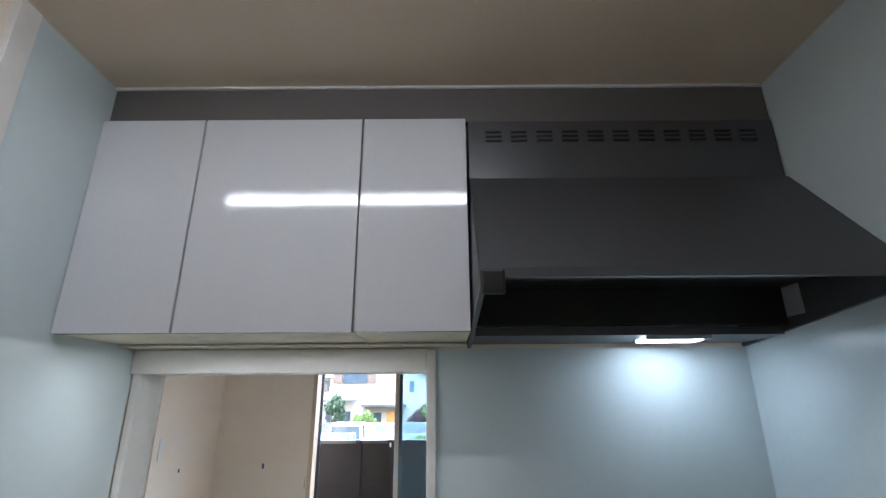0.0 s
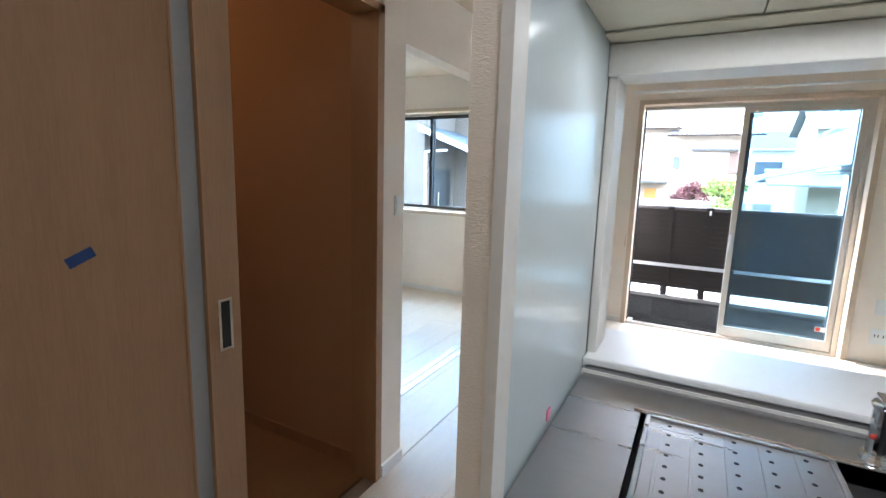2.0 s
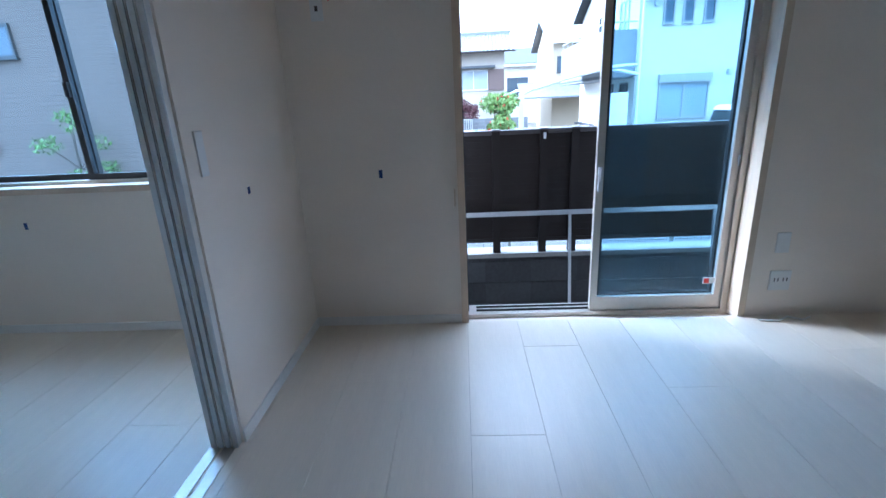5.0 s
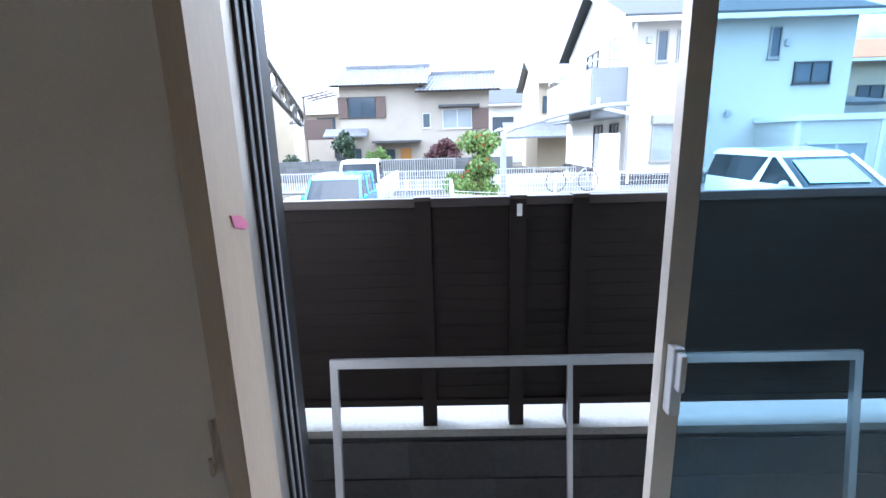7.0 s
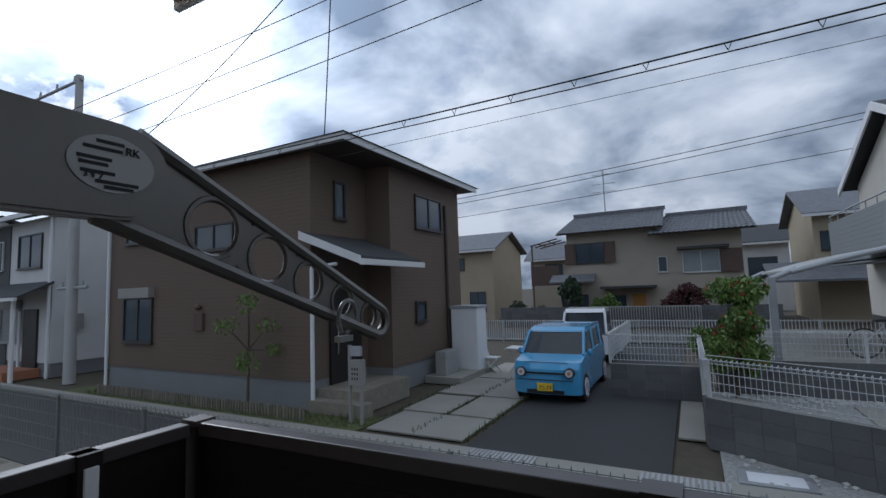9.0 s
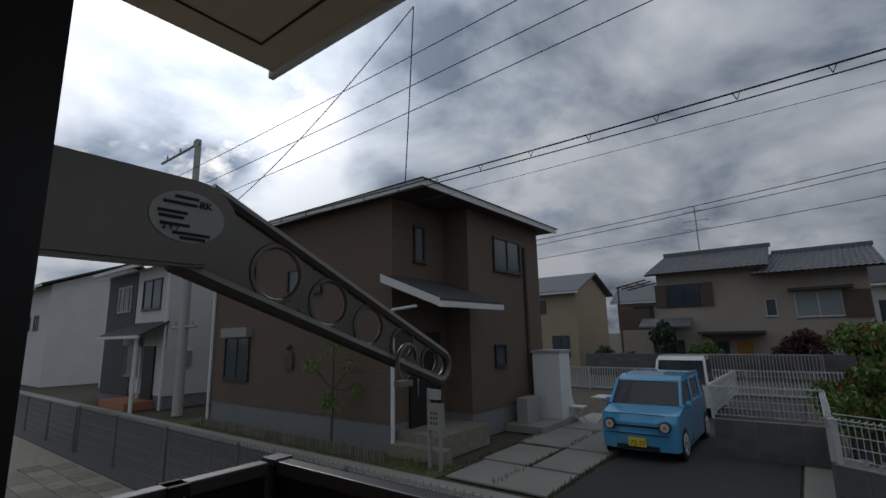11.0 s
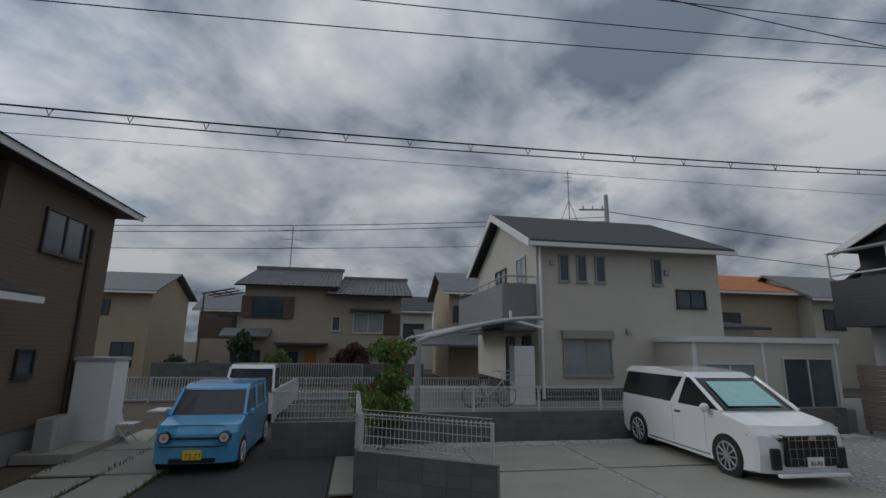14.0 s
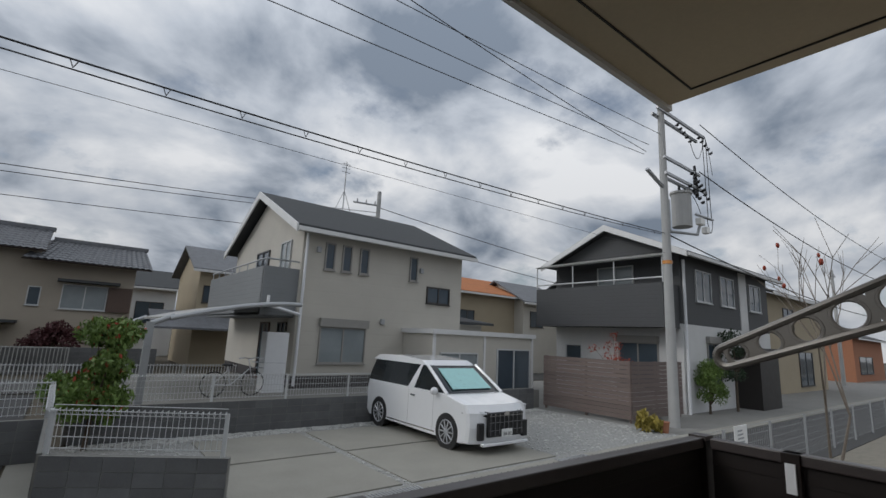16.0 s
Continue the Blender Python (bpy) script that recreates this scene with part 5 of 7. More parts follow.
box_part("tabletop", (-0.35, 0.35, -0.35, 0.35, 0.70, 0.73), "fence_white", tb)
for a, b in (((-0.28, -0.2, 0), (0.28, -0.2, 0.7)), ((0.28, -0.2, 0), (-0.28, -0.2, 0.7)), ((-0.28, 0.2, 0), (0.28, 0.2, 0.7)), ((0.28, 0.2, 0), (-0.28, 0.2, 0.7))):
    rods_part("leg", [(a, b, 0.02)], "fence_white", tb)
ch = thing("garden_chair", "white folding garden chair", "chair", (-6.35, 18.3, G), "garden chairs")
box_part("seat", (-0.2, 0.2, -0.2, 0.2, 0.43, 0.46), "fence_white", ch)
slab("backrest", ch, [(-0.2, -0.2, 0.46), (-0.32, -0.2, 0.88), (-0.32, 0.2, 0.88), (-0.2, 0.2, 0.46)], "fence_white", (0.02, 0, 0))
for a, b in (((-0.2, -0.18, 0), (0.2, -0.18, 0.43)), ((0.2, -0.18, 0), (-0.2, -0.18, 0.43)), ((-0.2, 0.18, 0), (0.2, 0.18, 0.43)), ((0.2, 0.18, 0), (-0.2, 0.18, 0.43))):
    rods_part("leg", [(a, b, 0.016)], "fence_white", ch)
copy_thing(ch, pose(-4.9, 18.9, G, 0, 0, 180))

# tan tiled house
tn = thing("tan_house", "two-storey tan stucco house with grey tiled roofs", "house")
boxes_part("wall", [(-8.5, -2.5, 38, 45, G, 5.0), (-2.5, 1.9, 38, 45, G, 4.6)], "tan_stucco", tn)
roof_sheet("roof_front", tn, (-9.05, 37.2, 5.0), (-2.3, 37.2, 5.0), (-2.3, 41, 6.6), (-8.4, 41, 6.6), "roof_tile", 24, 9)
roof_sheet("roof_low", tn, (-3.2, 37.0, 4.5), (2.6, 37.0, 4.5), (2.5, 41, 6.05), (-2.3, 41, 6.05), "roof_tile", 20, 9)
box_part("ridge", (-8.5, -2.2, 40.8, 41.2, 6.55, 6.78), "roof_tile", tn)
box_part("ridge", (-2.2, 2.6, 40.8, 41.2, 6.0, 6.22), "roof_tile", tn)
w = win_at(tn, -7.9, -6.0, 2.9, 4.3, 'y-', 38)
box_part("shutter", (-8.6, -7.95, 37.8, 38, 2.9, 4.3), "shutter_brown", tn)
box_part("shutter", (-5.95, -5.3, 37.8, 38, 2.9, 4.3), "shutter_brown", tn)
win_at(tn, -2.75, -2.2, 2.1, 3.1, 'y-', 38, "fence_white", split=False)
win_at(tn, -1.35, 0.7, 2.0, 3.35, 'y-', 38, "fence_white", "window_pane_pale")
box_part("shutter", (0.72, 1.85, 37.85, 38, 1.95, 3.35), "shutter_brown", tn)
box_part("window_hood", (-1.6, 1.2, 37.4, 38, 3.45, 3.6), "roof_slate", tn)
box_part("entrance_canopy", (-6.2, -2.9, 36.7, 38, 1.15, 1.3), "roof_slate", tn)
box_part("front_door", (-4.4, -3.6, 37.95, 38, -0.9, 0.75), "door_orange", tn, "orange wooden front door")
win_at(tn, -6.0, -4.8, -0.7, 0.7, 'y-', 38)
win_at(tn, -9.0, -7.2, -0.6, 0.8, 'y-', 38)
slab("lean_to_roof", tn, [(-9.6, 37.0, 1.6), (-6.6, 37.0, 1.6), (-6.6, 38, 2.1), (-9.6, 38, 2.1)], "roof_tile", (0, 0, 0.1))
bal = boxes_part("balcony", [(-11.2, -9.2, 38.2, 38.3, 1.6, 2.9), (-11.2, -11.1, 38.3, 41, 1.6, 2.9), (-11.2, -9.2, 38.2, 41, 1.5, 1.6)], "shutter_brown", tn, "brown balcony with pergola")
rods_part("balcony_frame", [((-11.1, 38.3, G), (-11.1, 38.3, 4.4), 0.06), ((-11.2, 38.2, 4.4), (-9.2, 38.2, 4.8), 0.05), ((-11.2, 39.5, 4.4), (-9.2, 39.5, 4.8), 0.05), ((-11.2, 40.8, 4.4), (-9.2, 40.8, 4.8), 0.05), ((-10.6, 38.2, 4.5), (-10.6, 41, 4.5), 0.04), ((-9.9, 38.2, 4.65), (-9.9, 41, 4.65), 0.04)], "shutter_brown", bal)
ant = thing("tv_antenna", "thin metal television antenna on the roof", "antenna", (-6.2, 41, 6.7))
rods_part("mast", [((0, 0, 0), (0, 0, 3.2), 0.045)], "galvanised", ant)
for z in (1.6, 2.2, 2.9):
    rods_part("element", [((-0.8, 0, z), (0.8, 0, z), 0.02)] + [((x, -0.4, z), (x, 0.4, z), 0.012) for x in (-0.7, -0.35, 0, 0.35, 0.7)], "galvanised", ant)
gw = block_run("garden_wall", "low grey garden wall before the tan house", (-12, 33.8), (3, 33.8), G, 0.15)

# plain neighbours in the distance


def plain_house(name, label, x0, x1, y0, y1, ze, zr, wall, roof, wins=(), face='y-'):
    h_ = thing(name, label, "house")
    box_part("wall", (x0, x1, y0, y1, G, ze), wall, h_)
    ym = (y0 + y1) / 2
    slab("roof_front", h_, [(x0 - 0.5, y0 - 0.6, ze - 0.1), (x1 + 0.5, y0 - 0.6, ze - 0.1), (x1 + 0.5, ym, zr), (x0 - 0.5, ym, zr)], roof, (0, 0, 0.12))
    slab("roof_back", h_, [(x0 - 0.5, y1 + 0.6, ze - 0.1), (x1 + 0.5, y1 + 0.6, ze - 0.1), (x1 + 0.5, ym, zr), (x0 - 0.5, ym, zr)], roof, (0, 0, 0.12))
    for xg in (x0, x1 - 0.1):
        slab("gable", h_, [(xg, y0, ze), (xg, y1, ze), (xg, ym, zr - 0.1)], wall, (0.1, 0, 0))
    box_part("eave_gutter", (x0 - 0.5, x1 + 0.5, y0 - 0.68, y0 - 0.6, ze - 0.2, ze - 0.05), "fascia_white", h_)
    for u0, u1, z0, z1 in wins:
        win_at(h_, u0, u1, z0, z1, 'y-', y0)
    return h_


plain_house("yellow_house", "pale yellow stucco house with tiled roof", -19, -14.9, 40, 47, 4.6, 6.2, "yellow_stucco", "roof_tile", ((-18.2, -17.4, 3.0, 4.0), (-17, -15.6, -0.4, 1.2)))
plain_house("far_house", "low grey tiled house behind the street", -15.5, -9.5, 52, 58, 4.2, 6.0, "tan_stucco", "roof_tile", ((-14, -12.2, 2.6, 3.7), (-12.5, -10.4, -0.2, 1.3)))
plain_house("far_house", "small pale house beyond the street", 2.8, 6.0, 50, 57, 4.4, 6.0, "white_siding", "roof_slate", ((3.2, 5.2, 1.5, 3.2),))
tb2 = plain_house("tiled_house", "tan house with tiled hipped roof and brown shutter", 5.3, 11, 38, 45, 5.0, 6.8, "yellow_stucco", "roof_tile", ((5.6, 6.4, 2.9, 4.0),))
box_part("shutter", (6.8, 8.6, 37.85, 38, 2.6, 3.8), "shutter_brown", tb2)
slab("lower_roof", tb2, [(2.8, 35.5, 1.2), (9, 35.5, 1.2), (9, 38, 2.2), (2.8, 38, 2.2)], "roof_tile", (0, 0, 0.12))
plain_house("orange_roof_house", "house with an orange tiled roof", 20.5, 30, 32, 40, 5.0, 6.6, "yellow_stucco", "roof_orange", ((22, 23.5, 2.4, 3.6),))
plain_house("far_house", "grey-roofed house with a balcony", 28, 33, 31, 37, 4.6, 6.4, "cream_siding", "roof_tile", ((28.8, 30.4, 2.6, 3.9),))
plain_house("far_house", "distant white house with dark roof", 33, 39, 27, 33, 5.4, 7.4, "cream_siding", "roof_slate", ((33.6, 35.2, 3.0, 4.3),))
plain_house("orange_house", "two-storey orange and cream stucco house", 33, 45, 15.5, 24, 5.2, 6.8, "yellow_stucco", "roof_slate", ((36, 38, 3.0, 4.4), (38.5, 41.5, -0.7, 1.6)))
plain_house("far_house", "distant low brown house by the lane", 62, 76, 17, 26, 3.4, 5.0, "terracotta", "roof_slate", ((64, 70, -0.3, 1.5),))
nb = thing("white_neighbour_house", "white sided two-storey house with dark cladding strip", "house")
box_part("wall", (-27.2, -20.3, 13.0, 19.0, -0.6, 4.5), "white_siding", nb)
box_part("plinth", (-27.15, -20.33, 13.03, 18.97, G, -0.6), "plinth", nb)
box_part("cladding_strip", (-26.9, -23.6, 12.96, 13.0, -0.75, 4.4), "dark_siding", nb, "dark vertical cladding strip")
slab("roof", nb, [(-27.6, 12.5, 4.55), (-19.9, 12.5, 4.55), (-19.9, 16.0, 5.75), (-27.6, 16.0, 5.75)], "roof_slate", (0, 0, 0.10))
slab("roof_back", nb, [(-27.6, 19.5, 4.55), (-19.9, 19.5, 4.55), (-19.9, 16.0, 5.75), (-27.6, 16.0, 5.75)], "roof_slate", (0, 0, 0.10))
slab("gable", nb, [(-20.42, 13.0, 4.5), (-20.42, 19.0, 4.5), (-20.42, 16.0, 5.6)], "white_siding", (0.12, 0, 0))
boxes_part("eave", [(-27.6, -19.9, 12.42, 12.5, 4.46, 4.60)], "fascia_white", nb, "white gutter")
slab("barge_board", nb, [(-19.9, 12.45, 4.45), (-19.9, 12.45, 4.66), (-19.9, 16.0, 5.9), (-19.9, 19.55, 4.66), (-19.9, 19.55, 4.45), (-19.9, 16.0, 5.68)], "fascia_white", (0.06, 0, 0))
for u in (-25.5, -24.95, -24.4):
    win_at(nb, u, u + 0.36, 2.7, 3.85, 'y-', 12.955, "fence_white", split=False, sill=False)
win_at(nb, -22.9, -21.1, 2.72, 3.95, 'y-', 13.0, "window_frame_dark")
win_at(nb, -24.0, -22.5, 0.05, 1.30, 'y-', 12.955, "shutter_grey", "window_pane_pale", shutter=True)
box_part("front_door", (-22.2, -21.2, 12.93, 13.0, -0.78, 1.25), "door_dark", nb, "dark front door")
slab("porch_roof", nb, [(-24.0, 11.9, 1.62), (-19.9, 11.9, 1.62), (-20.2, 13.0, 2.12), (-23.6, 13.0, 2.12)], "roof_slate", (0, 0, 0.08))
box_part("porch_gutter", (-24.0, -19.9, 11.82, 11.9, 1.55, 1.66), "fascia_white", nb)
rods_part("porch_post", [((-20.4, 12.0, G), (-20.4, 12.0, 1.6), 0.07)], "fascia_white", nb)
rods_part("downpipe", [((-20.3, 12.9, G), (-20.3, 12.9, 4.4), 0.05), ((-22.4, 12.9, 1.2), (-22.4, 12.9, G), 0.045)], "pipe_white", nb)
box_part("meter_box", (-20.3, -20.15, 13.5, 13.9, 0.5, 1.05), "shutter_grey", nb)
win_at(nb, 17.0, 18.4, 2.3, 4.0, 'x+', -20.3, "window_frame_dark")
box_part("porch_step", (-23.6, -21.0, 12.0, 13.0, G, -0.78), "terracotta", nb, "red brick entrance step")
plain_house("white_neighbour_house", "white low house with dark entrance recess", -47, -37, 13, 21, 5.0, 6.6, "white_siding", "roof_slate", ((-40, -39, 2.3, 3.2), (-42, -41, 2.3, 3.2), (-44.5, -42.5, -0.9, 1.4)))

# cream house with balcony
wh = thing("cream_house", "two-storey cream house with dark slate gable roof", "house", (0.2, 0, -0.03))
box_part("wall", (4.75, 11.8, 20.2, 28.2, 0.0, 4.85), "cream_siding", wh)
box_part("dark_base", (4.77, 11.78, 20.22, 28.2, -0.42, 0.0), "dark_plinth", wh)
slab("gable", wh, [(4.75, 20.2, 4.85), (4.75, 28.2, 4.85), (4.75, 24.3, 6.66)], "cream_siding", (0.15, 0, 0))
slab("roof_front", wh, [(4.35, 19.75, 4.80), (12.2, 19.75, 4.80), (12.0, 24.3, 6.86), (4.35, 24.3, 6.86)], "roof_slate", (0, 0, 0.10))
slab("roof_back", wh, [(4.35, 28.8, 4.80), (12.2, 28.8, 4.80), (12.0, 24.3, 6.86), (4.35, 24.3, 6.86)], "roof_slate", (0, 0, 0.10))
slab("barge_board", wh, [(4.28, 19.7, 4.62), (4.28, 19.7, 4.88), (4.28, 24.3, 6.96), (4.28, 28.8, 4.88), (4.28, 28.8, 4.62), (4.28, 24.3, 6.68)], "fascia_white", (0.06, 0, 0))
box_part("gutter", (4.35, 12.2, 19.63, 19.75, 4.66, 4.80), "fascia_white", wh)
for u in (5.55, 6.2, 6.9, 9.1):
    win_at(wh, u, u + 0.38, 3.55, 4.5, 'y-', 20.2, "shutter_grey", split=False)
win_at(wh, 9.98, 11.15, 2.75, 3.42, 'y-', 20.2)
win_at(wh, 5.6, 7.36, 0.40, 1.62, 'y-', 20.2, "shutter_grey", "window_pane_pale", shutter=True)
win_at(wh, 21.2, 22.2, 3.3, 4.6, 'x-', 4.75, "fence_white", "window_pane_pale", sill=False)
win_at(wh, 23.5, 25.0, 3.3, 4.5, 'x-', 4.75, sill=False)
win_at(wh, 20.9, 21.7, -0.3, 1.7, 'x-', 4.75, "window_frame_dark", "window_pane")
win_at(wh, 22.6, 23.6, -0.3, 1.7, 'x-', 4.75, "shutter_brown", "window_pane")
bal = boxes_part("balcony", [(3.6, 3.72, 20.35, 27.5, 1.9, 3.45), (3.6, 4.75, 20.3, 20.42, 1.9, 3.45), (3.6, 4.75, 20.42, 27.5, 1.85, 1.95)], "grey_panel", wh, "grey panelled balcony")
rods_part("balcony_rail", [((3.66, 20.36, 3.7), (3.66, 27.5, 3.7), 0.03), ((3.66, 20.36, 3.7), (4.75, 20.36, 3.7), 0.03)] + [((3.66, 20.4 + k, 3.45), (3.66, 20.4 + k, 3.7), 0.02) for k in range(8)], "galvanised", bal)
rods_part("downpipe", [((4.85, 20.1, -0.3), (4.85, 20.1, 4.7), 0.05), ((3.8, 20.2, 2.2), (4.85, 20.1, 1.95), 0.05), ((3.8, 20.2, 2.2), (3.8, 20.2, 2.5), 0.05)], "pipe_white", wh)
for p in ((5.3, 20.12, 4.2), (8.0, 20.12, 1.9), (9.65, 20.12, 4.0)):
    bm = bmesh.new(); bm_box(bm, p[0] - 0.08, p[0] + 0.08, p[1] - 0.04, p[1] + 0.08, p[2] - 0.1, p[2] + 0.1, 0.03); part("wall_vent", bm, "plastic_grey", wh)
slab("lean_to_roof", wh, [(11.8, 20.4, 2.05), (14.0, 20.4, 2.05), (13.4, 24, 2.6), (11.8, 24, 2.6)], "roof_slate", (0, 0, 0.1))
box_part("lean_to", (11.8, 13.6, 20.8, 25, -0.42, 2.05), "cream_siding", wh)
cpt = thing("carport", "curved grey carport roof on slim posts", "carport", (0, 0, 0))
bm = bmesh.new()
N = 12
top = [(1.0 + 3.1 * k / N, 1.55 + 0.55 * math.sin(math.pi / 2 * k / N)) for k in range(N + 1)]
for (xa, za), (xb, zb) in zip(top, top[1:]):
    bm_poly(bm, [(xa, 17.7, za), (xb, 17.7, zb), (xb, 17.7, zb + 0.05), (xa, 17.7, za + 0.05)], Vector((0, 5.6, 0)))
part("roof_panel", bm, "polycarb", cpt)
rods_part("edge_beam", [((xa, 17.68, za), (xb, 17.68, zb), 0.06) for (xa, za), (xb, zb) in zip(top, top[1:])], "galvanised", cpt)
for y in (17.75, 22.8):
    box_part("post", (0.55, 0.70, y - 0.07, y + 0.07, G, 1.45), "galvanised", cpt)
    rods_part("post_arm", [((0.62, y, 1.40), (1.1, y, 1.62), 0.06)], "galvanised", cpt)
el = thing("water_heater", "white electric water heater cabinet", "water heater", (4.15, 19.6, -0.42))
box_part("cabinet", (-0.33, 0.33, -0.25, 0.25, 0, 1.75), "pipe_white", el, bevel=0.015)
box_part("door_seam", (-0.3, 0.3, -0.253, -0.25, 0.85, 0.86), "plastic_grey", el)
ant2 = thing("tv_antenna", "slim television antenna above the slate roof", "antenna", (8.2, 24.3, 6.95))
rods_part("mast", [((0, 0, 0), (0, 0, 2.3), 0.03), ((-0.4, 0, -0.1), (0, 0, 0.9), 0.015), ((0.4, 0, -0.1), (0, 0, 0.9), 0.015)], "galvanised", ant2)
rods_part("element", [((-0.2, 0, z), (0.2, 0, z), 0.015) for z in (1.8, 2.0, 2.2)], "galvanised", ant2)


def bicycle(at, rz):
    b = thing("bicycle", "silver city bicycle parked beside the water heater", "bicycle", at, rz=rz)
    for x in (-0.53, 0.53):
        bm = bmesh.new()
        for q in range(24):
            t0, t1 = 2 * math.pi * q / 24, 2 * math.pi * (q + 1) / 24
            bm_rod(bm, (x + 0.32 * math.cos(t0), 0, 0.33 + 0.32 * math.sin(t0)), (x + 0.32 * math.cos(t1), 0, 0.33 + 0.32 * math.sin(t1)), 0.016, seg=6)
        w_ = part("wheel", bm, "tyre", b)
        rods_part("spokes", [((x, 0, 0.33), (x + 0.31 * math.cos(q * 0.7854), 0, 0.33 + 0.31 * math.sin(q * 0.7854)), 0.004) for q in range(8)], "galvanised", w_)
    rods_part("frame", [((-0.53, 0, 0.33), (-0.08, 0, 0.30), 0.014), ((-0.08, 0, 0.30), (-0.20, 0, 0.80), 0.018), ((-0.08, 0, 0.30), (0.40, 0, 0.72), 0.018), ((-0.53, 0, 0.33), (-0.18, 0, 0.70), 0.012), ((0.53, 0, 0.33), (0.36, 0, 0.98), 0.016)], "silver_frame", b)
    rods_part("handlebar", [((0.36, -0.26, 1.0), (0.36, 0.26, 1.0), 0.014), ((0.36, -0.26, 1.0), (0.20, -0.28, 0.98), 0.014), ((0.36, 0.26, 1.0), (0.20, 0.28, 0.98), 0.014)], "chrome", b)
    box_part("saddle", (-0.33, -0.09, -0.09, 0.09, 0.80, 0.86), "car_black", b, "black saddle", 0.025)
    rods_part("basket", [((0.50, y, z), (0.74, y, z), 0.008) for y in (-0.16, 0.16) for z in (0.75, 0.9, 1.02)] + [((x, -0.16, z), (x, 0.16, z), 0.008) for x in (0.50, 0.74) for z in (0.75, 0.9, 1.02)], "galvanised", b, "wire front basket")
    rods_part("stand", [((-0.53, 0, 0.33), (-0.62, 0.12, 0.0), 0.01)], "galvanised", b)
    return b


bicycle((2.9, 18.9, -0.42), 8)
pf = thing("prefab_shed", "cream prefabricated office shed with sliding doors", "shed", (0, 0, 0))
box_part("body", (9.2, 14.4, 18.3, 21.0, G + 0.1, 1.53), "cream_siding", pf)
boxes_part("roof_trim", [(9.1, 14.5, 18.2, 21.1, 1.53, 1.70)], "fascia_white", pf)
boxes_part("corner_post", [(9.18, 9.3, 18.27, 18.32, G + 0.1, 1.53), (14.3, 14.42, 18.27, 18.32, G + 0.1, 1.53), (11.6, 11.7, 18.27, 18.32, G + 0.1, 1.53)], "fascia_white", pf)
win_at(pf, 9.5, 11.3, -0.35, 0.9, 'y-', 18.3, "fence_white", "window_pane_pale")
win_at(pf, 12.3, 14.2, G + 0.12, 1.08, 'y-', 18.3, "fence_white", "window_pane")

# grey and white house by the lane
gh = thing("grey_house", "two-storey dark grey and white gabled house", "house", (0.15, -0.25, 0))
box_part("lower_wall", (18.2, 28, 14.2, 20.4, G, 2.4), "white_siding", gh)
box_part("upper_wall", (18.2, 28, 14.2, 20.4, 2.4, 5.3), "dark_siding", gh)
slab("gable", gh, [(18.2, 14.2, 5.3), (18.2, 20.4, 5.3), (18.2, 17.3, 6.66)], "dark_siding", (0.2, 0, 0))
slab("roof_a", gh, [(17.7, 13.7, 5.18), (28.5, 13.7, 5.18), (28.5, 17.3, 6.76), (17.7, 17.3, 6.76)], "roof_slate", (0, 0, 0.1))
slab("roof_b", gh, [(17.7, 20.9, 5.18), (28.5, 20.9, 5.18), (28.5, 17.3, 6.76), (17.7, 17.3, 6.76)], "roof_slate", (0, 0, 0.1))
slab("barge_board", gh, [(17.62, 13.65, 5.0), (17.62, 13.65, 5.25), (17.62, 17.3, 6.86), (17.62, 20.95, 5.25), (17.62, 20.95, 5.0), (17.62, 17.3, 6.58)], "fascia_white", (0.07, 0, 0))
box_part("gutter", (17.7, 28.5, 13.56, 13.7, 5.05, 5.18), "fascia_white", gh)
box_part("pale_strip", (24.2, 25.1, 14.17, 14.2, 2.4, 5.2), "white_siding", gh)
bal = boxes_part("balcony", [(16.9, 17.0, 14.3, 20.6, 2.2, 3.95), (17.0, 18.2, 14.3, 14.4, 2.2, 3.95), (17.0, 18.2, 20.5, 20.6, 2.2, 3.95), (17.0, 18.2, 14.4, 20.5, 2.2, 2.3)], "dark_siding", gh, "dark boarded balcony")
rods_part("balcony_rail", [((16.95, 14.3, 4.15), (16.95, 20.6, 4.15), 0.035), ((16.95, 14.3, 5.0), (16.95, 20.6, 5.0), 0.03)] + [((16.95, 14.3 + 2.1 * k, 3.95), (16.95, 14.3 + 2.1 * k, 5.0), 0.03) for k in range(4)], "fence_white", bal)
slab("canopy", gh, [(16.8, 14.2, 5.0), (18.2, 14.2, 5.35), (18.2, 20.6, 5.35), (16.8, 20.6, 5.0)], "polycarb", (0, 0, 0.03))
win_at(gh, 16.2, 18.0, 3.2, 4.95, 'x-', 18.2, "fence_white", "window_pane_pale", sill=False)
win_at(gh, 15.2, 17.0, -0.3, 1.6, 'x-', 18.2, "shutter_grey", shutter=True)
win_at(gh, 18.9, 19.8, 0.4, 1.4, 'x-', 18.2, "fence_white", split=False)
for u in (19.5, 22.0, 25.4):
    win_at(gh, u, u + 1.5, 3.4, 4.75, 'y-', 14.2, "fence_white", shutter=False)
win_at(gh, 20.3, 21.6, -0.3, 1.7, 'y-', 14.2, "shutter_grey", shutter=True)
rods_part("downpipe", [((18.3, 14.1, G), (18.3, 14.1, 5.0), 0.06)], "pipe_white", gh)
box_part("entrance_porch", (23.2, 25.6, 13.2, 14.2, G, 1.6), "door_dark", gh)
wf = thing("slatted_fence", "brown horizontal wooden slat fence", "fence", (0, 0, 0))
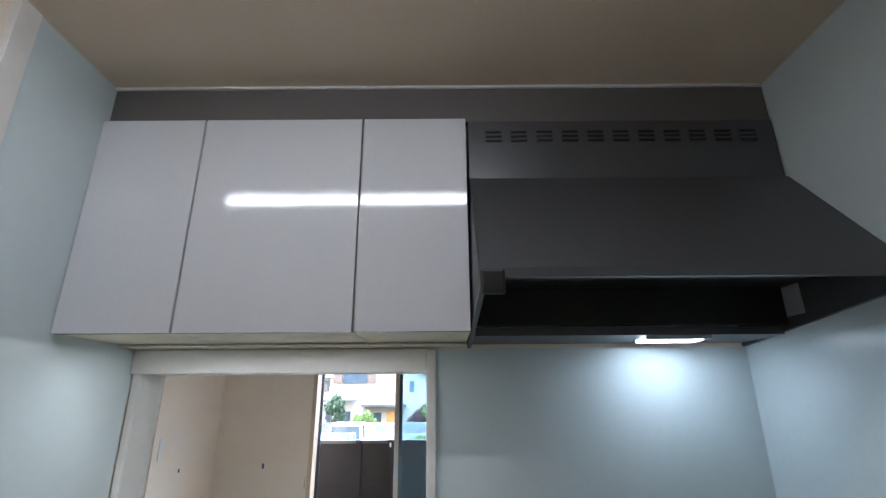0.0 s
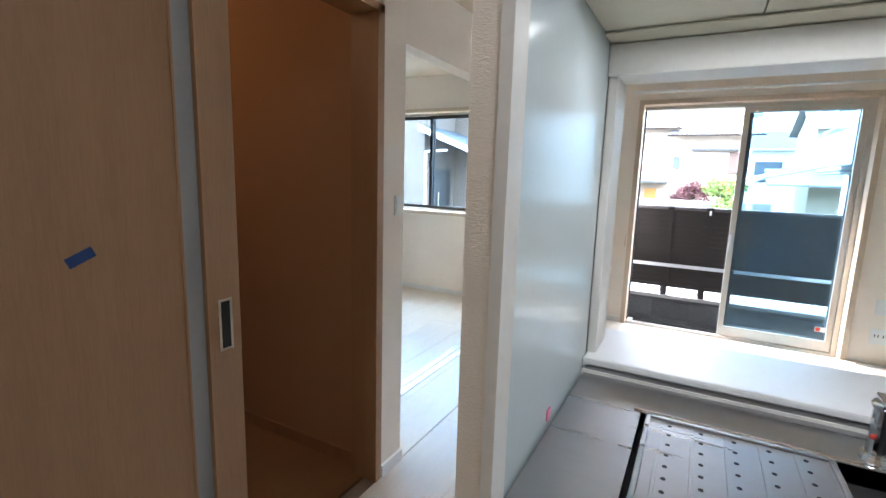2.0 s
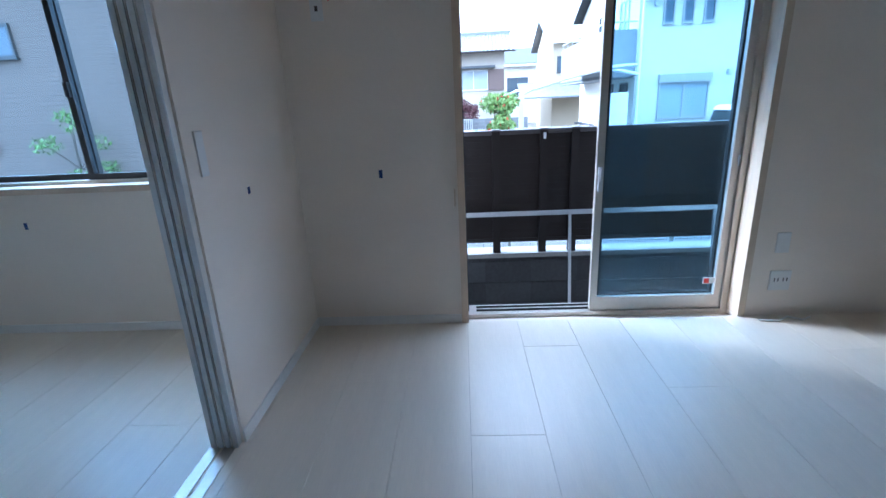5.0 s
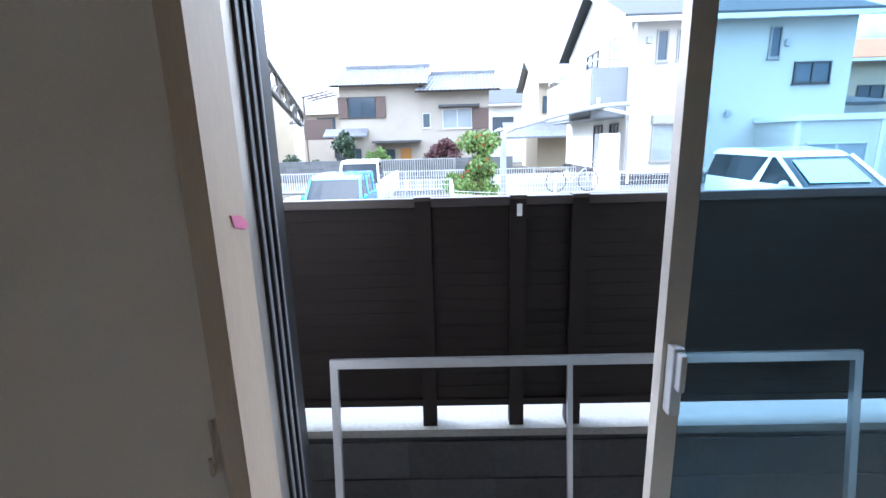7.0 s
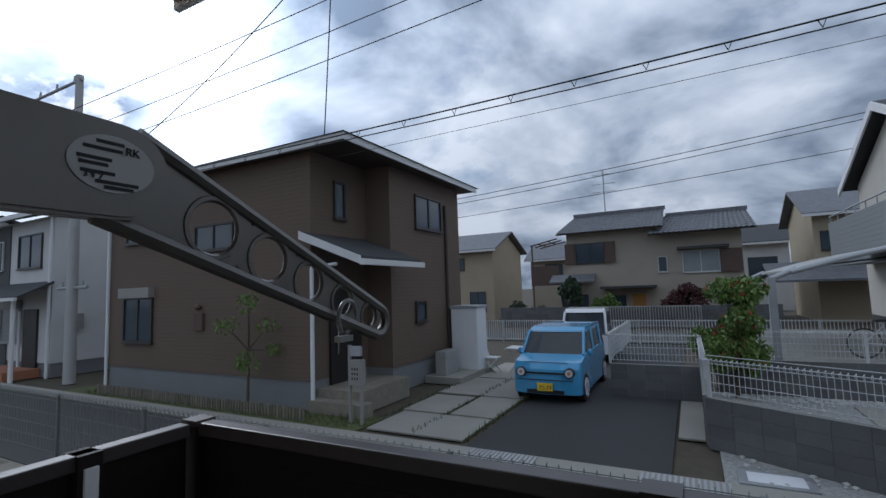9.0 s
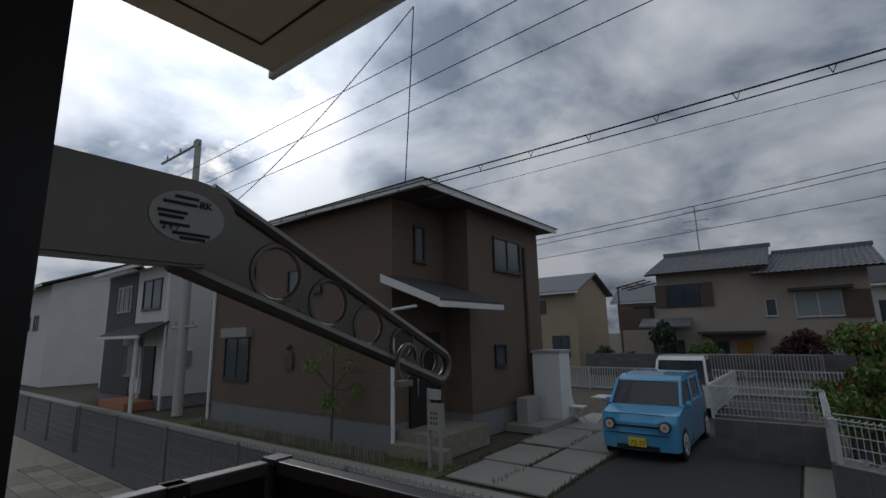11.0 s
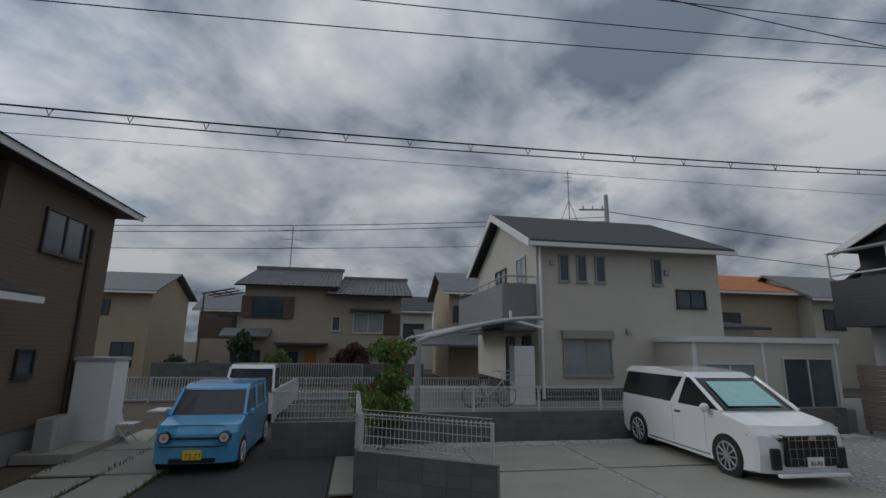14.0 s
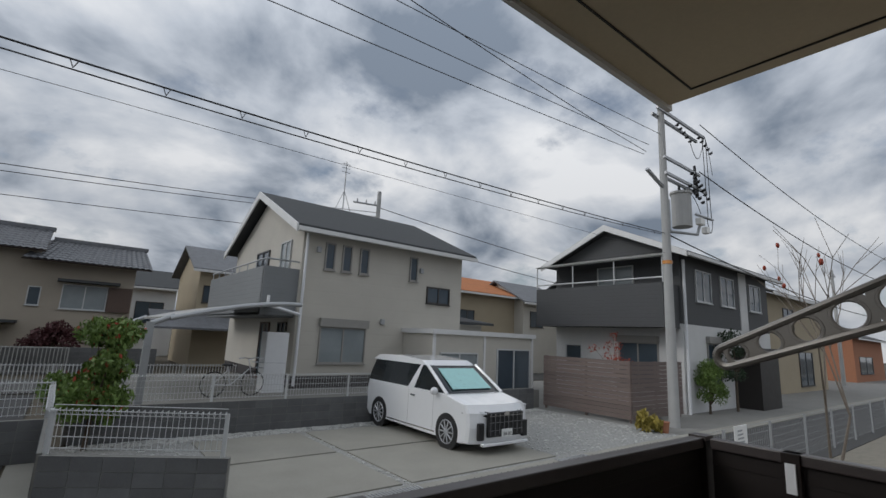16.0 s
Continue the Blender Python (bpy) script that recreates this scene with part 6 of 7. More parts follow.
for k in range(13):
    box_part("slat", (14.02, 14.06, 13.75, 17.4, G + 0.12 + k * 0.145, G + 0.25 + k * 0.145), "wood_slat", wf)
    box_part("slat", (14.06, 17.6, 13.72, 13.76, G + 0.12 + k * 0.145, G + 0.25 + k * 0.145), "wood_slat", wf)
for x, y in ((14.09, 13.8), (14.09, 15.5), (14.09, 17.3), (15.8, 13.8), (17.5, 13.8)):
    box_part("post", (x - 0.03, x + 0.03, y - 0.02, y + 0.05, G, G + 2.0), "wood_slat", wf)

# ---- poles and cables ----


def power_pole(name, label, x, y, top, arms):
    p = thing(name, label, "utility pole", (x, y, G))
    bm = bmesh.new(); bm_rod(bm, (0, 0, 0), (0, 0, top - G), 0.17, 0.11, 16); part("pole", bm, "pole_concrete", p)
    for z, a, b in arms:
        rods_part("cross_arm", [((a[0], a[1], z - G), (b[0], b[1], z - G), 0.05)], "galvanised", p)
        for s in (0.15, 0.5, 0.85):
            q = Vector((*a, 0)).lerp(Vector((*b, 0)), s)
            bm = bmesh.new(); bm_rod(bm, (q.x, q.y, z - G), (q.x, q.y, z - G + 0.22), 0.05, 0.03, 8); part("insulator", bm, "plastic_grey", p)
    return p


pp = power_pole("utility_pole", "grey concrete utility pole with transformer", 14.85, 12.75, 10.0, ())
for z, y, a, b in ((10.9, -0.12, -0.5, 3.3), (10.75, 0.10, -0.45, 3.1), (9.15, -0.1, -0.1, 2.7), (8.55, -0.12, -0.1, 3.2), (8.48, 0.06, -0.1, 2.6)):
    boxes_part("cross_arm", [(a, b, y - 0.04, y + 0.04, z - 0.05, z + 0.05)], "galvanised", pp)
for x, z in ((0.9, 10.7), (2.7, 10.75), (1.9, 9.05), (2.2, 8.75), (1.7, 8.5)):
    bm = bmesh.new()
    for k in range(5):
        q = Vector((x + 0.13 * k, -0.15 - 0.05 * k, z - 0.14 * k))
        bm_rod(bm, q, q + Vector((0.05, -0.02, -0.06)), 0.085, 0.05, 8)
    part("insulator_string", bm, "wire_black", pp, "dark insulator string")
for x, z in ((2.25, 8.6), (2.4, 8.5), (2.3, 9.0)):
    bm = bmesh.new(); bm_rod(bm, (x, -0.1, z - 0.3), (x, -0.1, z + 0.45), 0.07, 0.05, 8); part("switch_unit", bm, "wire_black", pp)
bm = bmesh.new(); bm_rod(bm, (0.92, -0.15, 6.75), (0.92, -0.15, 7.95), 0.33, 0.33, 18); bm_rod(bm, (0.92, -0.15, 7.95), (0.92, -0.15, 8.03), 0.37, 0.37, 18); tf = part("transformer", bm, "pole_concrete", pp, "grey drum transformer")
for x in (0.7, 1.15):
    bm = bmesh.new(); bm_rod(bm, (x, -0.2, 8.03), (x, -0.2, 8.22), 0.06, 0.04, 8); part("bushing", bm, "wire_black", tf)
rods_part("bracket", [((0.1, -0.1, 6.45), (1.75, -0.3, 6.6), 0.05), ((1.75, -0.3, 6.6), (2.05, -0.35, 7.3), 0.05), ((1.7, -0.3, 7.35), (2.9, -0.4, 7.35), 0.05), ((0.1, -0.1, 6.5), (0.1, -0.1, 7.6), 0.04)], "galvanised", pp)
bm = bmesh.new(); bm_box(bm, 1.62, 2.0, -0.5, -0.3, 6.95, 7.2, 0.03); bm_box(bm, 2.1, 2.35, -0.5, -0.3, 6.7, 6.95, 0.03); part("cut_out_switch", bm, "plastic_white", pp, "white cut-out switches")
rods_part("step_bolt", [((-0.14, 0, z), (0.2, 0, z), 0.02) for z in (4.6, 5.5, 7.1, 8.0, 8.9)], "galvanised", pp)
rods_part("strut", [((-0.95, 0.1, 8.5), (-0.1, 0, 8.05), 0.07)], "galvanised", pp)
bm = bmesh.new(); bm_rod(bm, (0, 0, 5.30), (0, 0, 5.42), 0.16, 0.16, 16); part("orange_band", bm, "lamp_amber", pp, "faded orange band")
wire("jumper_wire", sag((2.9, -0.2, 10.8), (2.5, -0.4, 7.4), 0.05), 0.014, "wire_black", "", parent=pp)
wire("jumper_wire", sag((3.2, -0.2, 10.8), (2.8, -0.4, 7.4), 0.05), 0.014, "wire_black", "", parent=pp)
wire("jumper_wire", sag((1.6, -0.3, 10.1), (3.0, -0.2, 10.7), 0.7), 0.012, "wire_black", "", parent=pp)
wire("jumper_wire", sag((3.0, -0.2, 10.9), (3.4, -0.3, 9.3), -0.4), 0.012, "wire_black", "", parent=pp)
wire("jumper_wire", sag((1.2, -0.2, 8.1), (1.9, -0.4, 7.4), -0.25), 0.012, "wire_black", "", parent=pp)
wire("jumper_wire", sag((2.4, -0.4, 7.3), (2.9, -0.4, 7.3), 0.5), 0.014, "wire_black", "", parent=pp)
power_pole("utility_pole", "grey concrete utility pole with one cross arm", -18.3, 12.7, 8.9, ((8.75, (0.2, 0), (-3.2, 0)), (1.9, (-0.9, 0), (0.9, 0))))
power_pole("utility_pole", "dark distant utility pole behind the cream house", 11.6, 27, 9.2, ((8.4, (0, 0), (-1.4, 0.3)),))
power_pole("utility_pole", "distant grey utility pole down the lane", 52, 16, 9.0, ((8.5, (-1, 0), (1, 0)),))
for a, b, dr_, r in (((-30, 11.8, 7.2), (14.85, 12.75, 8.95), 0.5, 0.010), ((-30, 12.1, 6.6), (14.6, 13.1, 8.6), 0.5, 0.010), ((-30, 12.4, 6.0), (14.6, 13.3, 8.3), 0.5, 0.010),
                     ((-16.5, 11.7, 4.5), (14.6, 12.8, 5.25), 0.42, 0.010), ((-25, 11.9, 4.0), (14.85, 12.75, 4.6), 0.1, 0.004),
                     ((-30, 22, 4.6), (11.6, 27, 8.0), 0.6, 0.015), ((-30, 22.2, 4.4), (11.6, 27.1, 7.8), 0.6, 0.014), ((-30, 24, 4.2), (11.6, 27, 6.6), 0.4, 0.013), ((11.6, 27, 8.3), (60, 22, 5.5), 0.8, 0.02), ((11.6, 27, 6.9), (60, 24, 4.8), 0.8, 0.02),
                     ((17, 12.3, 9.9), (60, 10, 8.6), 1.2, 0.018), ((17.2, 12.5, 8.1), (60, 10.5, 7.4), 1.2, 0.022), ((14.85, 12.75, 5.3), (60, 11.6, 5.0), 1.0, 0.022), ((14.0, 12.9, 8.1), (-6.4, 10.2, 7.1), 0.25, 0.010)):
    wire("overhead_cable", sag(a, b, dr_, 24), r, "wire_black", "black overhead cable between utility poles", "cable", group="overhead cables")
wire("service_cable", sag((-6.6, 11.7, 8.2), (-7.6, 12.5, 4.7), 0.1), 0.012, "wire_black", "black service cable dropping to the brown house", "cable")
wire("service_cable", sag((-6.6, 11.7, 8.2), (-18.3, 12.7, 5.2), 0.5), 0.012, "wire_black", "black cable slanting to a utility pole", "cable")
lane_cable = wire("lane_cable", sag((-16.5, 11.8, 4.6), (14.85, 12.75, 5.3), 0.35, 30), 0.013, "wire_black", "black twin cable with hanging spacers along the lane", "cable")
for k in range(30):
    t = 0.03 + k * 0.0325
    q = Vector((-16.5, 11.8, 4.6)).lerp(Vector((14.85, 12.75, 5.3)), t) - Vector((0, 0, 0.35 * 4 * t * (1 - t)))
    bm = bmesh.new()
    bm_rod(bm, q + Vector((-0.045, 0, 0)), q + Vector((0, 0, -0.11)), 0.006, seg=6)
    bm_rod(bm, q + Vector((0.045, 0, 0)), q + Vector((0, 0, -0.11)), 0.006, seg=6)
    part("cable_spacer", bm, "wire_black", lane_cable)

# ---- plants ----


def leaf_cloud(bm, c, r, n, size, rg):
    for _ in range(n):
        v = Vector((rg.gauss(0, 1), rg.gauss(0, 1), rg.gauss(0, 1))).normalized() * (rg.random() ** 0.45)
        p = Vector(c) + Vector((v.x * r[0], v.y * r[1], v.z * r[2]))
        m = Matrix.Translation(p) @ Euler((rg.uniform(0, 6.3), rg.uniform(0, 6.3), rg.uniform(0, 6.3))).to_matrix().to_4x4()
        s = size * rg.uniform(0.6, 1.3)
        vs = [bm.verts.new(m @ Vector(q)) for q in ((-s, 0, 0), (0, -s * 0.45, s * 0.1), (s, 0, 0), (0, s * 0.45, s * 0.1))]
        bm.faces.new(vs)


def tree(name, label, cat, at, clumps, leaf, size, n, trunk_h, trunk_r, seed, berries=0):
    rg = random.Random(seed)
    t = thing(name, label, cat, at)
    bm = bmesh.new()
    bm_rod(bm, (0, 0, -0.05), (0.03, 0, trunk_h), trunk_r, trunk_r * 0.6, 8)
    for c, r in clumps:
        bm_rod(bm, (0.02, 0, trunk_h * 0.7), c, trunk_r * 0.5, trunk_r * 0.15, 6)
    part("trunk", bm, "bark", t)
    bm = bmesh.new()
    for c, r in clumps:
        leaf_cloud(bm, c, r, n, size, rg)
    tagged(part("crown", bm, leaf, t), kind="stuff")
    if berries:
        bm = bmesh.new()
        for c, r in clumps:
            leaf_cloud(bm, c, r, berries, size * 0.9, rg)
        tagged(part("red_leaves", bm, "leaf_red", t), kind="stuff")
    return t


def rand_clumps(rg, n, spread, z0, z1, r):
    out = []
    for _ in range(n):
        z = rg.uniform(z0, z1)
        k = 1 - 0.55 * abs((z - (z0 + z1) / 2) / ((z1 - z0) / 2)) ** 1.5
        out.append(((rg.uniform(-spread, spread) * k, rg.uniform(-spread, spread) * k, z), (r * rg.uniform(0.7, 1.2), r * rg.uniform(0.7, 1.2), r * rg.uniform(0.6, 1.1))))
    return out


rg = random.Random(11)
tree("nandina_bush", "leafy green bush with red berries by the fence", "bush", (-0.25, 16.9, G), rand_clumps(rg, 16, 0.74, 0.7, 2.3, 0.40), "leaf_green", 0.065, 620, 1.0, 0.05, 3, 26)
tree("young_tree", "slender young tree before the brown house", "tree", (-9.7, 12.3, G), rand_clumps(rg, 9, 0.65, 1.0, 2.5, 0.26), "leaf_green", 0.05, 60, 1.9, 0.035, 4)
tree("pine_tree", "dark clipped garden pine", "tree", (-8.2, 36.0, G), rand_clumps(rg, 7, 0.8, 1.2, 2.7, 0.5), "leaf_dark", 0.12, 260, 1.8, 0.1, 5)
tree("red_maple", "dark maroon maple before the tan house", "tree", (-1.3, 35.5, G), rand_clumps(rg, 10, 1.1, 1.0, 2.1, 0.5), "leaf_maroon", 0.10, 240, 1.3, 0.09, 6)
tree("garden_shrub", "green garden shrub beside the tan house", "bush", (-5.6, 35.4, G), rand_clumps(rg, 6, 0.9, 0.6, 1.7, 0.4), "leaf_green", 0.10, 160, 0.8, 0.06, 7)
tree("garden_shrub", "low dark hedge shrub by the tan house", "bush", (-10.5, 35.0, G), rand_clumps(rg, 8, 1.4, 0.4, 1.3, 0.5), "leaf_dark", 0.11, 200, 0.6, 0.06, 8)
tree("conifer_bush", "rounded green conifer bush by the grey house", "bush", (19.6, 13.6, G), rand_clumps(rg, 14, 0.55, 0.35, 1.9, 0.36), "leaf_green", 0.05, 300, 0.5, 0.06, 9)
tree("climber_tree", "loose green tree at the grey house entrance", "tree", (21.8, 13.4, G), rand_clumps(rg, 14, 0.9, 1.4, 3.4, 0.36), "leaf_dark", 0.07, 120, 2.0, 0.06, 10)
tree("red_shrub", "thin shrub with red autumn leaves", "bush", (15.6, 15.2, G), rand_clumps(rg, 10, 0.7, 1.6, 2.9, 0.22), "leaf_red", 0.06, 22, 1.9, 0.03, 12)
tree("autumn_tree", "small orange and green autumn tree", "tree", (15.4, 21.0, G), rand_clumps(rg, 10, 0.9, 1.4, 2.6, 0.4), "leaf_yellow", 0.08, 160, 1.3, 0.06, 13, 40)
tree("yellow_grass", "tuft of yellow-green ornamental grass", "plant", (13.2, 12.7, G), rand_clumps(rg, 6, 0.3, 0.15, 0.55, 0.2), "leaf_yellow", 0.12, 70, 0.1, 0.02, 14)
tree("yard_bush", "yellow-green bush at the yard corner", "bush", (4.6, 6.6, G), rand_clumps(rg, 12, 0.7, 0.4, 1.15, 0.3), "leaf_yellow", 0.07, 200, 0.5, 0.04, 15)
bt = thing("dogwood_tree", "bare dogwood tree with few red leaves", "tree", (5.0, 6.5, G))
rg = random.Random(21)
bm = bmesh.new()
tips = []


def grow(p, d, l, r, n):
    q = p + d * l
    bm_rod(bm, p, q, r, r * 0.7, 6)
    if n == 0:
        tips.append(q)
        return
    for _ in range(rg.choice((2, 2, 3))):
        e = (d + Vector((rg.uniform(-0.8, 0.6), rg.uniform(-0.5, 0.5), rg.uniform(-0.15, 0.55)))).normalized()
        grow(q, e, l * rg.uniform(0.6, 0.85), r * 0.62, n - 1)


grow(Vector((0, 0, 0)), Vector((-0.1, 0, 1)).normalized(), 1.15, 0.024, 5)
part("branches", bm, "twig", bt)
for q in tips[::9]:
    bm = bmesh.new()
    bmesh.ops.create_icosphere(bm, subdivisions=2, radius=0.03, matrix=Matrix.Translation(q) @ Matrix.Diagonal((1, 0.5, 0.9, 1)))
    part("leaf", bm, "leaf_red", bt)
for x, y, s, mn, lb in ((11.6, 16.9, 0.15, "pipe_white", "white plastic bucket on the gravel"), (12.0, 16.7, 0.15, "pipe_white", "white plastic bucket on the gravel"), (13.5, 12.4, 0.14, "terracotta", "small terracotta flower pot")):
    t = thing("bucket" if mn == "pipe_white" else "flower_pot", lb, "bucket" if mn == "pipe_white" else "pot", (x, y, G + 0.012))
    bm = bmesh.new(); bm_rod(bm, (0, 0, 0), (0, 0, s * 2.2), s * 0.75, s, 16); part("body", bm, mn, t)
    bm = bmesh.new(); bm_rod(bm, (0, 0, s * 2.1), (0, 0, s * 2.25), s * 1.08, s * 1.08, 16); part("rim", bm, mn, t)

# ---- vehicles ----


def loft(prof, hw, wz, nose=0.085, layers=(-1, -0.96, -0.8, -0.45, 0, 0.45, 0.8, 0.96, 1)):
    """A closed side outline (y, z) swept across the car; wz gives the width factor at a height, nose rounds the ends in plan."""
    bm = bmesh.new()
    ys = [p[0] for p in prof]
    cy, cz = sum(ys) / len(ys), sum(p[1] for p in prof) / len(prof)
    half = (max(ys) - min(ys)) / 2
    mid = (max(ys) + min(ys)) / 2
    rows = []
    for s in layers:
        k = 0.965 if abs(s) == 1 else 1.0
        row = []
        for y, z in prof:
            e = abs((y - mid) / half)
            yy = cy + (y - cy) * k
            yy = mid + (yy - mid) * (1 - nose * abs(s) ** 2.5 * e)
            row.append(bm.verts.new((s * hw * wz(z), yy, cz + (z - cz) * k)))
        rows.append(row)
    n = len(prof)
    for a, b in zip(rows, rows[1:]):
        for i in range(n):
            bm.faces.new((a[i], a[(i + 1) % n], b[(i + 1) % n], b[i]))
    bm.faces.new(rows[0][::-1]); bm.faces.new(rows[-1])
    bmesh.ops.recalc_face_normals(bm, faces=bm.faces)
    return bm


def wheel_at(car, x, y, r, spokes, out):
    bm = bmesh.new()
    bmesh.ops.create_cone(bm, cap_ends=True, segments=28, radius1=r, radius2=r, depth=0.2, matrix=Matrix.Translation((x - out * 0.09, y, r)) @ Matrix.Rotation(radians(90), 4, 'Y'))
    wl = part("wheel", bm, "tyre", car, "black tyre")
    bm = bmesh.new()
    for q in range(24):
        t0, t1 = 2 * math.pi * q / 24, 2 * math.pi * (q + 1) / 24
        bm_rod(bm, (x + out * 0.012, y + r * 0.70 * math.cos(t0), r + r * 0.70 * math.sin(t0)), (x + out * 0.012, y + r * 0.70 * math.cos(t1), r + r * 0.70 * math.sin(t1)), 0.014, seg=6)
    for q in range(spokes):
        t = 2 * math.pi * q / spokes
        bm_rod(bm, (x + out * 0.014, y, r), (x + out * 0.014, y + r * 0.7 * math.cos(t), r + r * 0.7 * math.sin(t)), 0.016, seg=6)
    bm_rod(bm, (x, y, r), (x + out * 0.03, y, r), 0.05, seg=12)
    part("rim", bm, "silver_frame", wl, "silver spoked rim")


def car_parts(car, hw, body, belt, cabin, roof, paint, wheels, r, spokes, glass_wz, wz):
    part("body", loft(body, hw, wz), paint, car)
    part("glasshouse", loft(cabin, hw * 0.965, glass_wz, 0.03), "car_glass", car, "dark window glass")
    part("roof", loft(roof, hw * 0.965, glass_wz, 0.03), paint, car)
    for y in wheels:
        for s in (-1, 1):
            bm = bmesh.new()
            bmesh.ops.create_cone(bm, cap_ends=True, segments=24, radius1=r * 1.12, radius2=r * 1.12, depth=0.012, matrix=Matrix.Translation((s * (hw - 0.002), y, r)) @ Matrix.Rotation(radians(90), 4, 'Y'))
            part("wheel_arch", bm, "car_black", car)
            wheel_at(car, s * (hw - 0.0), y, r, spokes, s)


kei = thing("kei_car", "light blue boxy small hatchback parked on the drive", "car", (-3.85, 15.05, G + 0.012))
kb = [(0.02, 0.20), (0.0, 0.45), (0.02, 0.72), (0.10, 0.86), (0.62, 0.96), (0.75, 0.98), (3.36, 1.0), (3.40, 0.7), (3.38, 0.25), (3.2, 0.18), (0.25, 0.16)]
kc = [(0.66, 0.95), (1.12, 1.44), (3.22, 1.46), (3.36, 0.97)]
kr = [(1.08, 1.42), (1.30, 1.52), (2.2, 1.545), (3.1, 1.52), (3.26, 1.42)]
tum = lambda z0, z1, k: (lambda z: 1 - k * max(0, (z - z0) / (z1 - z0)))
car_parts(kei, 0.735, kb, 0.95, kc, kr, "car_blue", (0.62, 2.98), 0.28, 8, tum(0.95, 1.55, 0.11), tum(0.9, 1.6, 0.02))
for s in (-1, 1):
    rods_part("front_pillar", [((s * 0.70, 0.68, 0.96), (s * 0.635, 1.13, 1.45), 0.035)], "car_blue", kei)
    for y in (1.75, 2.75):
        rods_part("pillar", [((s * 0.708, y, 0.97), (s * 0.65, y + 0.05, 1.46), 0.035)], "car_blue", kei)
    bm = bmesh.new(); bm_rod(bm, (s * 0.52, 0.0, 0.66), (s * 0.52, 0.12, 0.66), 0.105, seg=20); hl = part("headlight", bm, "car_black", kei)
    bm = bmesh.new(); bm_rod(bm, (s * 0.52, -0.01, 0.66), (s * 0.52, 0.06, 0.66), 0.082, seg=20); part("lens", bm, "lamp_lens", hl)
    bm = bmesh.new(); bm_rod(bm, (s * 0.52, -0.016, 0.66), (s * 0.52, 0.06, 0.66), 0.035, seg=14); part("bulb_ring", bm, "lamp_amber", hl)
    bm = bmesh.new(); bm_ball(bm, (s * 0.80, 0.86, 1.0), 0.075, 0.8, 0.5, 1.0, 12); part("wing_mirror", bm, "car_blue", kei)
    box_part("door_handle", (s * 0.728, s * 0.745, 1.5, 1.62, 0.84, 0.87), "car_blue", kei)
boxes_part("grille", [(-0.42, 0.42, -0.012, 0.02, 0.63, 0.665), (-0.40, 0.40, -0.012, 0.02, 0.22, 0.30)], "car_black", kei)
box_part("bonnet_seam", (-0.5, 0.5, 0.095, 0.115, 0.862, 0.868), "car_black", kei)
box_part("bumper_line", (-0.6, 0.6, -0.016, 0.01, 0.50, 0.515), "car_black", kei)
npk = box_part("number_plate", (-0.165, 0.165, -0.03, -0.012, 0.28, 0.445), "plate_yellow", kei, "yellow number plate")
words("plate_text", "72-77", 0.12, Matrix.Translation((0.01, -0.032, 0.34)) @ Euler((radians(90), 0, 0)).to_matrix().to_4x4(), "black_print", kei)

van = thing("white_minivan", "large white minivan with black grille on the pad", "car", (7.13, 12.80, G + 0.035), rz=-0.5)
vb = [(0.05, 0.22), (0.0, 0.55), (0.04, 0.85), (0.16, 1.02), (0.9, 1.15), (1.15, 1.17), (4.86, 1.18), (4.93, 0.9), (4.90, 0.35), (4.7, 0.22), (0.4, 0.18)]
vc = [(1.0, 1.14), (1.95, 1.76), (4.55, 1.80), (4.84, 1.16)]
vr = [(1.90, 1.745), (2.2, 1.86), (3.3, 1.93), (4.4, 1.90), (4.72, 1.76), (4.5, 1.75)]
car_parts(van, 0.925, vb, 1.16, vc, vr, "car_white", (0.95, 3.95), 0.36, 10, tum(1.1, 1.95, 0.15), tum(0.9, 1.8, 0.02))
slab("sunshade", van, [(-0.62, 1.14, 1.245), (0.62, 1.14, 1.245), (0.58, 1.80, 1.676), (-0.58, 1.80, 1.676)], "sunshade", (0, -0.012, 0.008))
